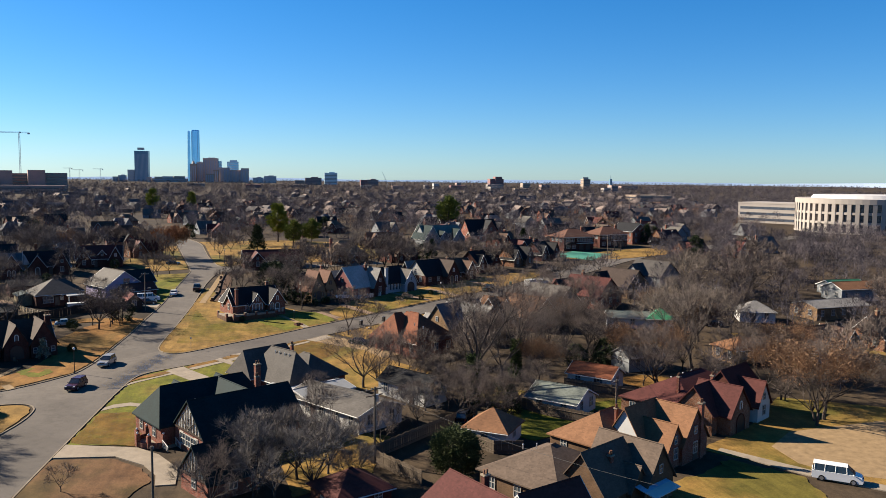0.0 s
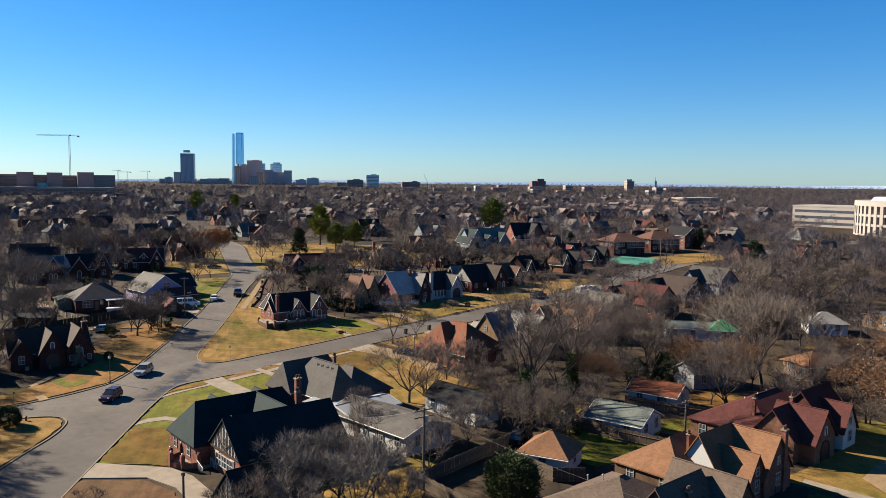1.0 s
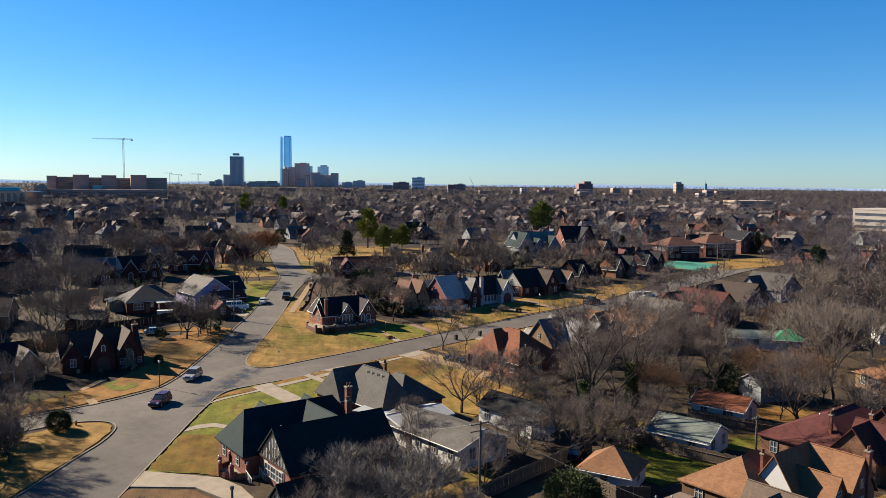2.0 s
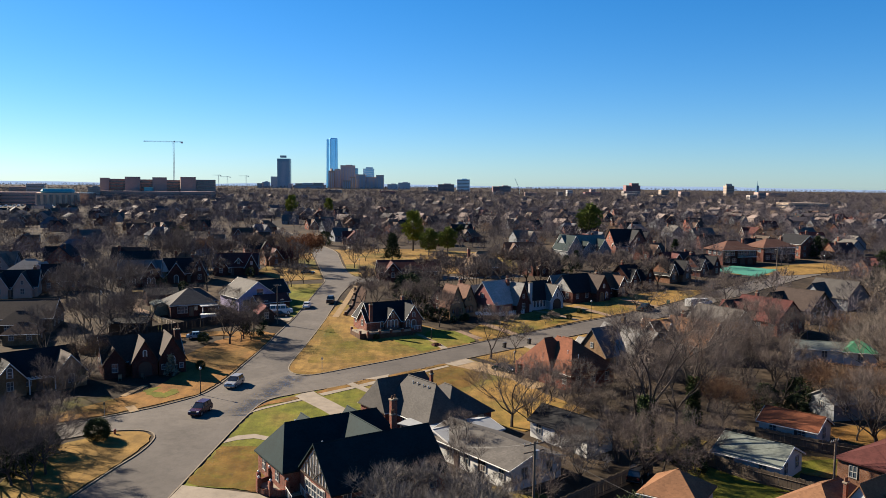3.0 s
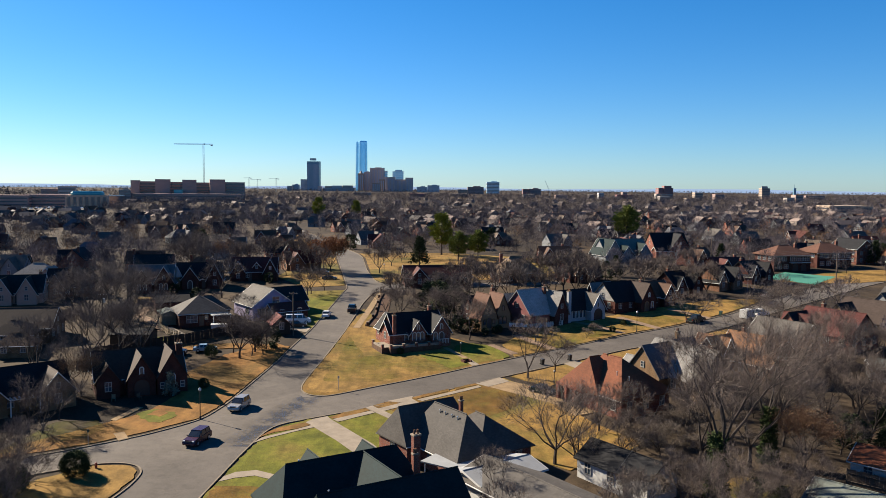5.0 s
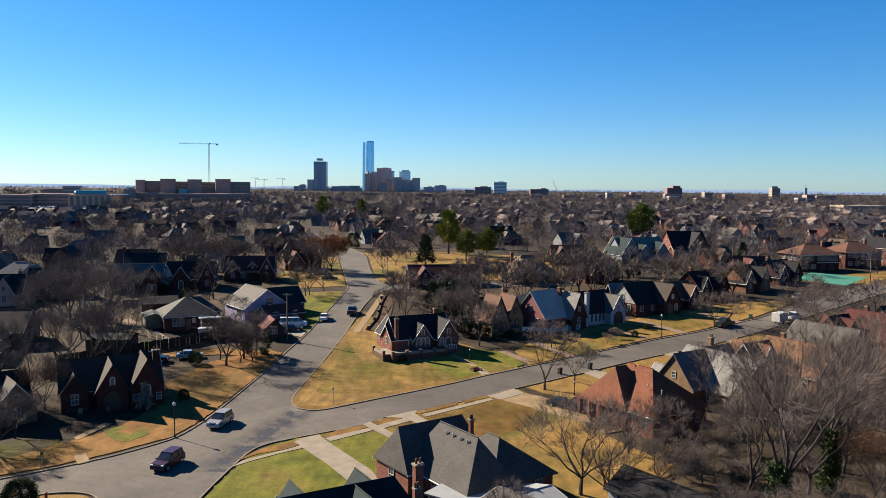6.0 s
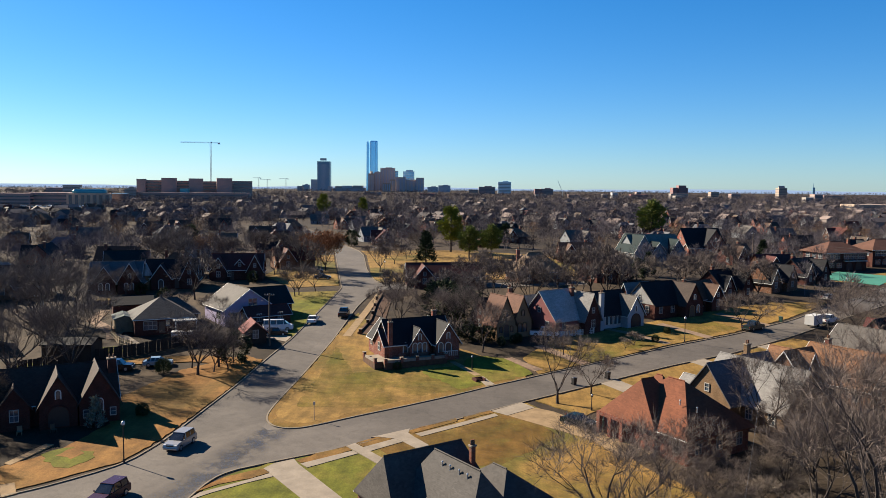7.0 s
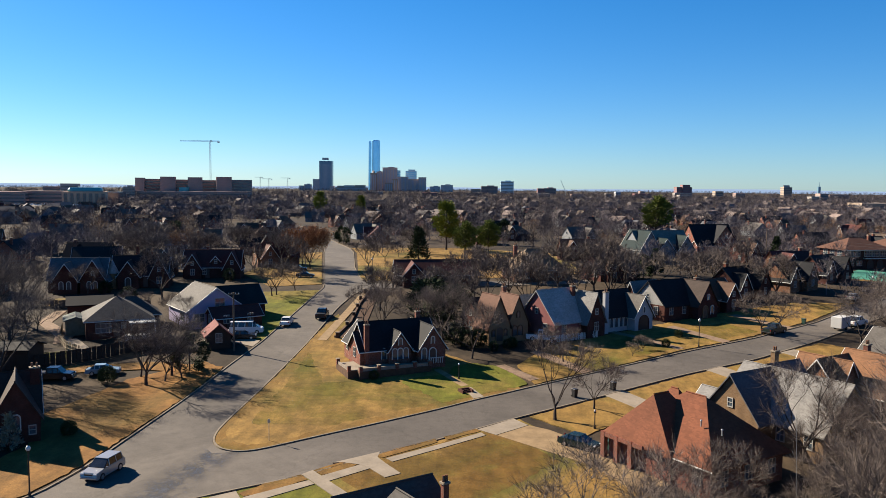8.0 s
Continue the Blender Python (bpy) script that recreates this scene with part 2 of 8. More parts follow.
M = dict(
    ground=grass("dry_ground", (0.0265, 0.0211, 0.0172), (0.0406, 0.0312, 0.0234), (0.0663, 0.0484, 0.0328), 0.03),
    lawn_bare=grass("bare_brown_lawn", (0.0897, 0.0484, 0.0265), (0.117, 0.0671, 0.0374), (0.0741, 0.0515, 0.0234), 0.08),
    lawn_gold=grass("golden_lawn", (0.1638, 0.1022, 0.0331), (0.2122, 0.131, 0.0413), (0.0983, 0.085, 0.02), 0.045),
    lawn_brown=grass("brown_lawn", (0.1583, 0.0769, 0.0241), (0.1919, 0.1022, 0.0321), (0.1193, 0.0747, 0.0221), 0.06),
    brown_patch=patchy(grass("brown_grass_patch", (0.1583, 0.0769, 0.0241), (0.1919, 0.1022, 0.0321), (0.1193, 0.0747, 0.0221), 0.06), 0.2, 0.28, 0.52),
    edge_patch=patchy(grass("worn_lawn_edge", (0.1583, 0.0769, 0.0241), (0.1919, 0.1022, 0.0321), (0.1193, 0.0747, 0.0221), 0.06), 0.35, 0.42, 0.75),
    lawn_green=grass("green_lawn", (0.0736, 0.0835, 0.011), (0.11, 0.1139, 0.0158), (0.1474, 0.117, 0.0274), 0.07),
    lawn_patch=patchy(grass("green_grass_patch", (0.0736, 0.0835, 0.011), (0.11, 0.1139, 0.0158), (0.1474, 0.117, 0.0274), 0.07), 0.16, 0.36, 0.7),
    asphalt=asphalt("old_asphalt", 0.074),
    concrete=plain("concrete", (0.1911, 0.1583, 0.1209), 0.85, var=0.22, scale=0.6),
    kerb=plain("kerb_concrete", (0.1482, 0.1209, 0.0897), 0.9, var=0.3, scale=0.8),
    brick_red=brick("red_brick", (0.1989, 0.0468, 0.0265), (0.1287, 0.0328, 0.0203)),
    brick_dark=brick("dark_red_brick", (0.0913, 0.0253, 0.0192), (0.0582, 0.019, 0.0154), (0.0881, 0.0604, 0.0506)),
    brick_tan=brick("tan_brick", (0.1903, 0.1209, 0.0665), (0.1482, 0.0874, 0.0443), (0.2106, 0.1654, 0.1154)),
    brick_orange=brick("orange_brick", (0.1794, 0.0746, 0.0338), (0.1271, 0.0464, 0.0211)),
    brick_white=plain("white_painted_brick", (0.2613, 0.2699, 0.287), 0.75, var=0.1, scale=0.7),
    siding_white=plain("white_siding", (0.3744, 0.3705, 0.3565), 0.6, var=0.07, scale=0.6),
    siding_lav=plain("lavender_siding", (0.2106, 0.1833, 0.2886), 0.6, var=0.06, scale=0.6),
    siding_red=plain("faded_red_siding", (0.1599, 0.0608, 0.0608), 0.7, var=0.2, scale=0.8),
    siding_grey=plain("grey_siding", (0.1435, 0.1521, 0.1607), 0.7, var=0.15, scale=0.7),
    brick_umber=brick("umber_brick", (0.1217, 0.0736, 0.0416), (0.0897, 0.0544, 0.032), (0.1279, 0.0959, 0.0704)),
    stucco=plain("brown_stucco", (0.195, 0.1209, 0.0663), 0.85, var=0.12, scale=0.9),
    stucco_pink=plain("pink_stucco", (0.3276, 0.2184, 0.1794), 0.85, var=0.1, scale=0.8),
    trim=plain("white_trim", (0.429, 0.4235, 0.4072), 0.5, var=0.06),
    sash=plain("dull_window_sash", (0.2652, 0.2535, 0.234), 0.6, var=0.1),
    flat_roof=plain("pale_flat_roof", (0.2106, 0.2184, 0.2262), 0.8, var=0.15, scale=0.5),
    path_sand=plain("sandy_path", (0.1872, 0.1287, 0.0702), 0.95, var=0.3, scale=0.9),
    path_brick=plain("worn_brick_path", (0.156, 0.1053, 0.0702), 0.9, var=0.3, scale=1.5),
    timber=plain("dark_timber", (0.038, 0.0254, 0.019), 0.7),
    door=plain("dark_door", (0.0422, 0.0254, 0.0211), 0.5),
    glass=glass_dark("window_glass", (0.0234, 0.0312, 0.039), 0.1),
    glass_blue=glass_dark("bluish_window_glass", (0.078, 0.1326, 0.1716)),
    r_teal=shingle("dark_teal_shingle", (0.0066, 0.016, 0.0175)),
    r_black=shingle("black_shingle", (0.0117, 0.0121, 0.014)),
    r_dgrey=shingle("mid_grey_shingle", (0.0562, 0.0515, 0.0476)),
    r_grey=shingle("grey_shingle", (0.076, 0.0692, 0.0626)),
    r_lgrey=shingle("light_grey_shingle", (0.1451, 0.1388, 0.1326)),
    r_blue=shingle("slate_blue_shingle", (0.0764, 0.0772, 0.0858)),
    r_brown=shingle("brown_shingle", (0.0661, 0.0378, 0.0264)),
    r_taupe=shingle("taupe_shingle", (0.0811, 0.0593, 0.0452)),
    r_tan=shingle("tan_shingle", (0.1365, 0.0928, 0.0591)),
    r_rust=shingle("rust_brown_shingle", (0.0897, 0.0452, 0.0312)),
    r_umber=shingle("dark_umber_shingle", (0.0429, 0.0273, 0.0218)),
    r_bark=shingle("grey_brown_shingle", (0.0406, 0.0296, 0.025)),
    r_slate=shingle("dark_slate_shingle", (0.064, 0.0749, 0.0819)),
    r_pale=shingle("pale_blue_grey_shingle", (0.25, 0.245, 0.24)),
    r_maroon=shingle("maroon_shingle", (0.0608, 0.0203, 0.0179)),
    r_pink=shingle("pinkish_red_shingle", (0.1287, 0.039, 0.0359)),
    r_red=shingle("red_shingle", (0.1186, 0.0413, 0.0211)),
    r_orange=shingle("orange_shingle", (0.1443, 0.0725, 0.0382)),
    r_green=shingle("green_metal_roof", (0.0338, 0.1264, 0.0678), 0.5),
    r_moss=shingle("grey_green_shingle", (0.1014, 0.1139, 0.1014)),
    bark=plain("bark", (0.0452, 0.0367, 0.032), 0.95, var=0.35, scale=2.0),
    twig=random_tint("bare_twigs", (0.0452, 0.0359, 0.032), (0.1599, 0.1279, 0.1108)),
    twig_pale=random_tint("pale_bare_twigs", (0.078, 0.064, 0.053), (0.2106, 0.1716, 0.1388)),
    # dark-to-bright range: sunlight on the twigs is put into their colour
    twig_sunlit=random_tint("sunlit_bare_twigs", (0.039, 0.0351, 0.0328), (0.2106, 0.1872, 0.1677)),
    twig_red=random_tint("reddish_bare_twigs", (0.1022, 0.0544, 0.032), (0.2176, 0.1217, 0.064)),
    # purple-grey twigs: the haze of distance is mixed into their colour
    twig_hazed=random_tint("hazed_bare_twigs", (0.0484, 0.0445, 0.0515), (0.1053, 0.0936, 0.1076), drift=0.05),
    leaf_brown=random_tint("dead_brown_leaves", (0.078, 0.0452, 0.0281), (0.1521, 0.0897, 0.0515)),
    leaf_rust=random_tint("rusty_orange_leaves", (0.1014, 0.0406, 0.0172), (0.2106, 0.0897, 0.0351)),
    leaf_cedar=random_tint("dark_cedar_leaves", (0.0102, 0.0179, 0.0077), (0.0352, 0.048, 0.0192)),
    leaf_pine=random_tint("bright_pine_needles", (0.0704, 0.0897, 0.0096), (0.1919, 0.1981, 0.0256)),
    leaf_mid=random_tint("mid_green_needles", (0.0468, 0.0663, 0.0109), (0.1482, 0.1638, 0.0312)),
    leaf_blue=random_tint("blue_green_needles", (0.0858, 0.1014, 0.078), (0.1872, 0.2028, 0.156)),
    leaf_ivy=random_tint("ivy_leaves", (0.016, 0.0256, 0.0077), (0.0448, 0.064, 0.0192)),
    leaf_shrub=random_tint("shrub_leaves", (0.0192, 0.0288, 0.0096), (0.0576, 0.0704, 0.0256)),
    wood=plain("weathered_fence_wood", (0.0842, 0.0652, 0.0485), 0.9, var=0.3, scale=1.2),
    wood_pale=plain("pale_fence_wood", (0.1771, 0.1396, 0.0928), 0.9, var=0.25),
    pole=plain("pole_wood", (0.1084, 0.0835, 0.064), 0.9, var=0.3),
    iron=plain("black_iron", (0.0156, 0.0156, 0.0172), 0.45, 0.3),
    wire=plain("cable", (0.0211, 0.0211, 0.0232), 0.6),
    globe=plain("white_lamp_globe", (0.4836, 0.4836, 0.468), 0.3, var=0.03),
    tyre=plain("tyre_rubber", (0.0156, 0.0156, 0.0156), 0.85),
    rim=plain("alloy_rim", (0.429, 0.429, 0.4368), 0.35, 0.8),
    carglass=glass_dark("car_glass", (0.0094, 0.0109, 0.0133), 0.05),
    lightlens=plain("headlight_lens", (0.624, 0.624, 0.6084), 0.15, var=0.03),
    taillens=plain("tail_light_lens", (0.2059, 0.0103, 0.0103), 0.2, var=0.05),
    metal=plain("galvanised_metal", (0.39, 0.39, 0.39), 0.4, 0.7),
    court=plain("green_court", (0.0422, 0.1607, 0.1186), 0.8, var=0.1, scale=0.2),
    stone_pale=plain("pale_stone", (0.1872, 0.1599, 0.1326), 0.85, var=0.3, scale=2.2),
    stone=plain("brown_stone", (0.0716, 0.0422, 0.0275), 0.9, var=0.35, scale=1.2),
    hydrant=plain("red_hydrant", (0.1903, 0.0254, 0.0126), 0.5),
    bin=plain("green_plastic", (0.0084, 0.0422, 0.0296), 0.5),
    soil=plain("mulch", (0.0506, 0.0275, 0.0168), 0.95, var=0.4, scale=2.0),
    tarp=plain("blue_awning", (0.234, 0.3588, 0.468), 0.5, var=0.08),
)


# ---- building blocks ----
def finish(name, bm, material, parent=None, label="", smooth=False):
    bmesh.ops.recalc_face_normals(bm, faces=bm.faces)
    me = bpy.data.meshes.new(name)
    bm.to_mesh(me)
    bm.free()
    if smooth:
        me.polygons.foreach_set("use_smooth", [True] * len(me.polygons))
    for mm in material if isinstance(material, (list, tuple)) else [material]:
        me.materials.append(mm)
    ob = new(name, me)
    if parent is not None:
        ob.parent = parent
    if label:
        ob["label"] = label
    return ob


def part(name, bm, material, parent, label="", smooth=False):
    return finish(name, bm, material, parent, label, smooth)


def shared(name, me, parent, m, label=""):
    """One more piece on a mesh that exists."""
    ob = new(name, me)
    ob.parent = parent
    ob.matrix_basis = m
    if label:
        ob["label"] = label
    return ob


def box(bm, cx, cy, cz, sx, sy, sz, rz=0.0, bevel=0.0):
    r = bmesh.ops.create_cube(bm, size=1.0, matrix=pose(cx, cy, cz, 0, 0, rz) @ Matrix.Diagonal((sx, sy, sz, 1)))
    if bevel:
        es = {e for v in r["verts"] for e in v.link_edges}
        bmesh.ops.bevel(bm, geom=list(es), offset=bevel, segments=1, affect="EDGES")
    return r


def cyl(bm, m, r1, r2, depth, seg=10):
    return bmesh.ops.create_cone(bm, cap_ends=True, segments=seg, radius1=r1, radius2=r2, depth=depth, matrix=m)


def beam(bm, a, b, r1, r2=None, seg=6):
    a, b = Vector(a), Vector(b)
    m = Matrix.Translation((a + b) / 2) @ (b - a).to_track_quat("Z", "Y").to_matrix().to_4x4()
    return cyl(bm, m, r1, r1 if r2 is None else r2, (b - a).length, seg)


def base(name, x, y, rz=0.0, dz=0.0, **tags):
    e = new(name)
    e.empty_display_size = 0.5
    e.matrix_world = pose(x, y, gz(y) + dz, 0, 0, rz)
    return tagged(e, **tags)


def sheet(name, outline, off, material, step=4.0, raised=None):
    """A flat-lying sheet with that outline, which follows the land, with an edge that goes down into it."""
    bm = bmesh.new()
    f = bm.faces.new([bm.verts.new((x, y, 0)) for x, y in outline])
    ys = [p[1] for p in outline]
    cuts = sorted(set([k for k in LAND_Y if min(ys) < k < max(ys)] + list(np.arange(math.ceil(min(ys) / step) * step, max(ys), step * (1 if max(ys) - min(ys) < 200 else 3)))))
    for c in cuts:
        bmesh.ops.bisect_plane(bm, geom=bm.verts[:] + bm.edges[:] + bm.faces[:], plane_co=(0, c, 0), plane_no=(0, 1, 0))
    bmesh.ops.triangulate(bm, faces=bm.faces[:])
    for v in bm.verts:
        v.co.z = gz(v.co.y) + off
    rim = [e for e in bm.edges if e.is_boundary]
    ext = bmesh.ops.extrude_edge_only(bm, edges=rim)
    for v in [g_ for g_ in ext["geom"] if isinstance(g_, bmesh.types.BMVert)]:
        v.co.z -= off + 0.1
    return finish(name, bm, material)


def strip(name, pts, w, h, material, sink=0.1, side=0.0):
    """A kerb, wall or band along a line on the land: w wide, h above it, moved aside by side."""
    dense = []
    for (x0, y0), (x1, y1) in zip(pts, pts[1:]):
        n = max(1, int(math.hypot(x1 - x0, y1 - y0) / 2.5))
        dense += [(x0 + (x1 - x0) * k / n, y0 + (y1 - y0) * k / n) for k in range(n)]
    dense.append(pts[-1])
    bm, rows = bmesh.new(), []
    for i, (x, y) in enumerate(dense):
        a, b = dense[max(i - 1, 0)], dense[min(i + 1, len(dense) - 1)]
        d = Vector((b[0] - a[0], b[1] - a[1])).normalized()
        nx, ny = -d.y, d.x
        row = []
        for s, z in ((side - w / 2, -sink), (side - w / 2, h), (side + w / 2, h), (side + w / 2, -sink)):
            px, py = x + nx * s, y + ny * s
            row.append(bm.verts.new((px, py, gz(py) + z)))
        rows.append(row)
    for r, q in zip(rows, rows[1:]):
        for k in range(4):
            bm.faces.new((r[k], r[(k + 1) % 4], q[(k + 1) % 4], q[k]))
    bm.faces.new(rows[0])
    bm.faces.new(rows[-1])
    return finish(name, bm, material)


def mesh_of(name, verts, faces, material):
    me = bpy.data.meshes.new(name)
    me.from_pydata(verts, [], faces)
    me.materials.append(material)
    return me

# ---- ground and streets ----
xs = [-4900, -2500, -1200, -600, -300, -150, -75, 0, 75, 150, 300, 600, 1200, 2500, 4900]
ys = sorted(set(list(range(-400, 401, 8)) + LAND_Y[1:-1] + [-1200, -800, 500, 650, 800, 1300, 1800, 2500, 3500, 4900]))
gm = mesh_of("ground", [(x, y, gz(y)) for y in ys for x in xs], [(j * len(xs) + i, j * len(xs) + i + 1, (j + 1) * len(xs) + i + 1, (j + 1) * len(xs) + i) for j in range(len(ys) - 1) for i in range(len(xs) - 1)], M["ground"])
tagged(new("ground", gm), "dry winter grass and bare soil between the houses", "ground", kind="structure")

EAST_S = [(-29, -330), (-8.5, -100), (-6.3, -75), (-5.0, -56), (-3.0, -30), (-1.8, -20), (-0.4, -17), (2, -15.2), (6, -12.5), (11.8, -9), (18.4, -3), (25.4, 2.4), (34.8, 10.5), (50.2, 22.8), (60.4, 30.6), (74.1, 39.6), (89, 52), (110, 72), (135, 95), (165, 123)]
EAST_N = [(158, 129), (128, 101), (113.5, 83.2 + 3), (96.3, 67.8), (79.3, 53.8), (64.1, 43.4), (53.4, 35.3), (36.7, 22.8), (29.7, 17.4), (25.1, 13.2), (17.7, 7.2), (12, 2.9), (6.1, -1.9), (4.2, -2.9), (2.2, -2.8), (0.4, -1.4), (-0.8, 1.5), (-0.9, 6), (-0.3, 17), (0.5, 30), (1.3, 45), (1.8, 76), (3, 92), (5, 97), (9, 99.5), (60, 110)]
NORTH_E = [(60, 117), (8, 106.5), (3, 109), (1.5, 115), (-3.5, 141), (-10, 187), (-14, 205), (-21, 227), (-45, 305), (-75, 400)]
WEST = [(-84, 400), (-54, 310), (-30, 236), (-24, 213), (-20, 187), (-11, 135), (-7, 112), (-4.9, 100), (-5.6, 75), (-6.3, 46), (-7.6, 32), (-8.7, 15), (-10.5, -6), (-11.2, -10.5), (-12.5, -15.7), (-18.2, -22.6), (-24.9, -28), (-40, -38.5), (-75, -62)]
SOUTH_W = [(-75, -71), (-45, -50), (-27, -37.6), (-21, -33.6), (-18, -32.9), (-15.5, -33.3), (-13.6, -35), (-13, -38), (-13.3, -43), (-14.5, -47.5), (-17.3, -62), (-21, -80), (-25, -100), (-46, -330)]


def rounded(line, reach=1.6, turns=2):
    """The line with its corners cut softly."""
    for _ in range(turns):
        out = [line[0]]
        for a, b, c in zip(line, line[1:], line[2:]):
            for far in (a, c):
                le = math.hypot(far[0] - b[0], far[1] - b[1])
                k = min(0.28, reach / le)
                out.append((b[0] + (far[0] - b[0]) * k, b[1] + (far[1] - b[1]) * k))
        line = out + [line[-1]]
    return line


EAST_S, EAST_N, NORTH_E, WEST, SOUTH_W = [rounded(line) for line in (EAST_S, EAST_N, NORTH_E, WEST, SOUTH_W)]
road = tagged(sheet("road", EAST_S + EAST_N + NORTH_E + WEST + SOUTH_W, 0.03, M["asphalt"]), "worn grey asphalt street with cracks and patches", "road", kind="structure")
for line in (EAST_S, EAST_N, NORTH_E, WEST, SOUTH_W):
    tagged(strip("kerb", line, 0.2, 0.15, M["kerb"], side=-0.14), "weathered concrete kerb along the street", "kerb", kind="structure")

# lawns, walks and drives
def ragged(outline, amp, seed):
    """The outline with uneven, grown-in edges."""
    rg = random.Random(seed)
    out = []
    for (x0, y0), (x1, y1) in zip(outline, outline[1:] + outline[:1]):
        n = max(1, int(math.hypot(x1 - x0, y1 - y0) / 0.9))
        for k in range(n):
            out.append((x0 + (x1 - x0) * k / n + rg.uniform(-amp, amp), y0 + (y1 - y0) * k / n + rg.uniform(-amp, amp)))
    return out


def lay(name, outline, off, material, label, category):
    if category == "lawn":
        outline = ragged(outline, 0.3 if off > 0.105 else 0.16, len(outline))
    return tagged(sheet(name, outline, off, material), label, category, kind="structure")

def inset(line, d, cx=14.0, cy=30.0):
    """The line drawn in by d towards a point inside the plot."""
    out = []
    for x, y in line:
        le = math.hypot(cx - x, cy - y)
        out.append((x + (cx - x) * d / le, y + (cy - y) * d / le))
    return out

corner_edge = [p for p in EAST_N if p[0] < 36.9 and p[1] < 50]
lay("lawn", inset(corner_edge, 0.32) + [(3, 70), (10, 50), (20, 45), (27, 38), (33, 30)], 0.10, M["lawn_gold"], "golden dry lawn on the corner plot", "lawn")
lay("lawn", [(25, 15.5), (30, 19), (37.1, 24.6), (36.0, 28), (33.2, 33.4), (29.5, 35), (26.5, 33), (26, 29.6), (22, 27), (19, 25.5), (20, 23), (23, 19)], 0.115, M["lawn_green"], "green lawn by the front steps", "lawn")
lay("lawn", [(38, 24.7), (53, 36), (64, 44.6), (79, 55), (96, 69.5), (113, 88), (100, 88), (84, 78), (70, 68), (56, 57), (42, 46), (36, 34)], 0.10, M["lawn_gold"], "golden dry front lawns along the street", "lawn")
lay("lawn", [(-9.4, 14), (-8.3, 30), (-12, 34), (-20, 24), (-24, 8), (-20, -2), (-22, -12), (-28, -20), (-36, -30), (-40, -36), (-25, -26.6), (-18.6, -21), (-13.2, -14.6), (-11.9, -9.6), (-11.2, -6)], 0.10, M["lawn_brown"], "brown dormant lawn beside the street", "lawn")
lay("lawn", [(-23.0, -13.4), (-21.9, -10.7), (-20.6, -10.6), (-18.6, -12.0), (-17.3, -11.7), (-16.6, -13.8), (-17.8, -17.0), (-19.7, -16.9)], 0.125, M["lawn_green"], "bright green grass round a bare bed", "lawn")
lay("lawn", [(-21.2, -13.2), (-20.4, -10.6), (-18.4, -12.3), (-18.9, -14.6)], 0.137, M["lawn_brown"], "bare brown bed in a green patch", "lawn")
lay("driveway", [(-22.9, -22.0), (-21.7, -21.2), (-19.9, -24.0), (-20.9, -25.0)], 0.14, M["path_sand"], "short sandy apron across the verge", "driveway")
lay("lawn", [(-33.5, -17.5), (-28, -15.5), (-24.5, -20.5), (-29, -27.5), (-35, -31)], 0.118, M["lawn_patch"], "greenish lawn before a tan bungalow", "lawn")
lay("lawn", [(-21, -34.4), (-18, -33.7), (-15.6, -34), (-14.3, -35.6), (-13.7, -38), (-14.2, -43.5), (-18, -62), (-26, -60), (-28, -42)], 0.10, M["lawn_gold"], "dry grass on a street corner", "lawn")
lay("lawn", [(-4.4, -54), (-2.4, -30), (-1.2, -21), (0.4, -17.6), (3.6, -14.8), (10.5, -10.5), (17, -22), (12, -36), (5, -47), (5, -55.5), (1, -54.5)], 0.10, M["lawn_green"], "green front lawn of the corner house", "lawn")
lay("lawn", [(-4.2, -53.2), (-3.0, -40), (4, -40.5), (5, -47), (5, -55.8), (1, -54.6)], 0.112, M["brown_patch"], "thin brownish lawn beside the drive", "lawn")
lay("lawn", [(-5.3, -61.8), (-4.6, -59.2), (3, -60), (7, -64), (9, -68), (5, -78), (-6, -78), (-6.2, -73)], 0.10, M["lawn_bare"], "bare brown lawn inside a curved drive", "lawn")
lay("lawn", [(12.3, -8), (18.2, -3.9), (25.2, 1.5), (34.6, 9.5), (41.5, 0), (46, -14), (52, -24), (40, -34), (32, -26), (20, -17)], 0.10, M["lawn_gold"], "dry golden yard between two houses", "lawn")
lay("lawn", [(36, 10.6), (50.5, 22), (60.6, 29.7), (74.4, 38.8), (89.5, 51), (96, 44), (82, 30), (66, 22), (50, 12), (42, 4)], 0.10, M["lawn_gold"], "dry front yards along the street", "lawn")
lay("lawn", [(0.5, 120), (-2.3, 141), (-8.8, 187), (-13, 205), (25, 212), (60, 190), (62, 130), (20, 112), (4, 110.5)], 0.10, M["lawn_gold"], "golden dry grass of a small park", "lawn")
lay("lawn", [(-6.6, 48), (-5.9, 75), (-5.4, 96), (-22, 92), (-24, 74), (-11, 60), (-9, 48)], 0.10, M["lawn_green"], "greenish lawn beside the street", "lawn")
lay("lawn", [(-6.3, 104), (-7.8, 113), (-11.8, 135), (-20.8, 187), (-32, 180), (-30, 120), (-18, 100)], 0.10, M["lawn_gold"], "dry verge beside the bending street", "lawn")
lay("lawn", [(-32, 236), (-54, 305), (-80, 385), (-96, 380), (-66, 300), (-44, 236)], 0.10, M["lawn_gold"], "dry verge beside the far street", "lawn")
lay("lawn", [(82, -69), (92, -79), (110, -96), (135, -90), (130, -60), (108, -48), (96, -60)], 0.10, M["lawn_gold"], "dry golden lawn in front of brick houses", "lawn")
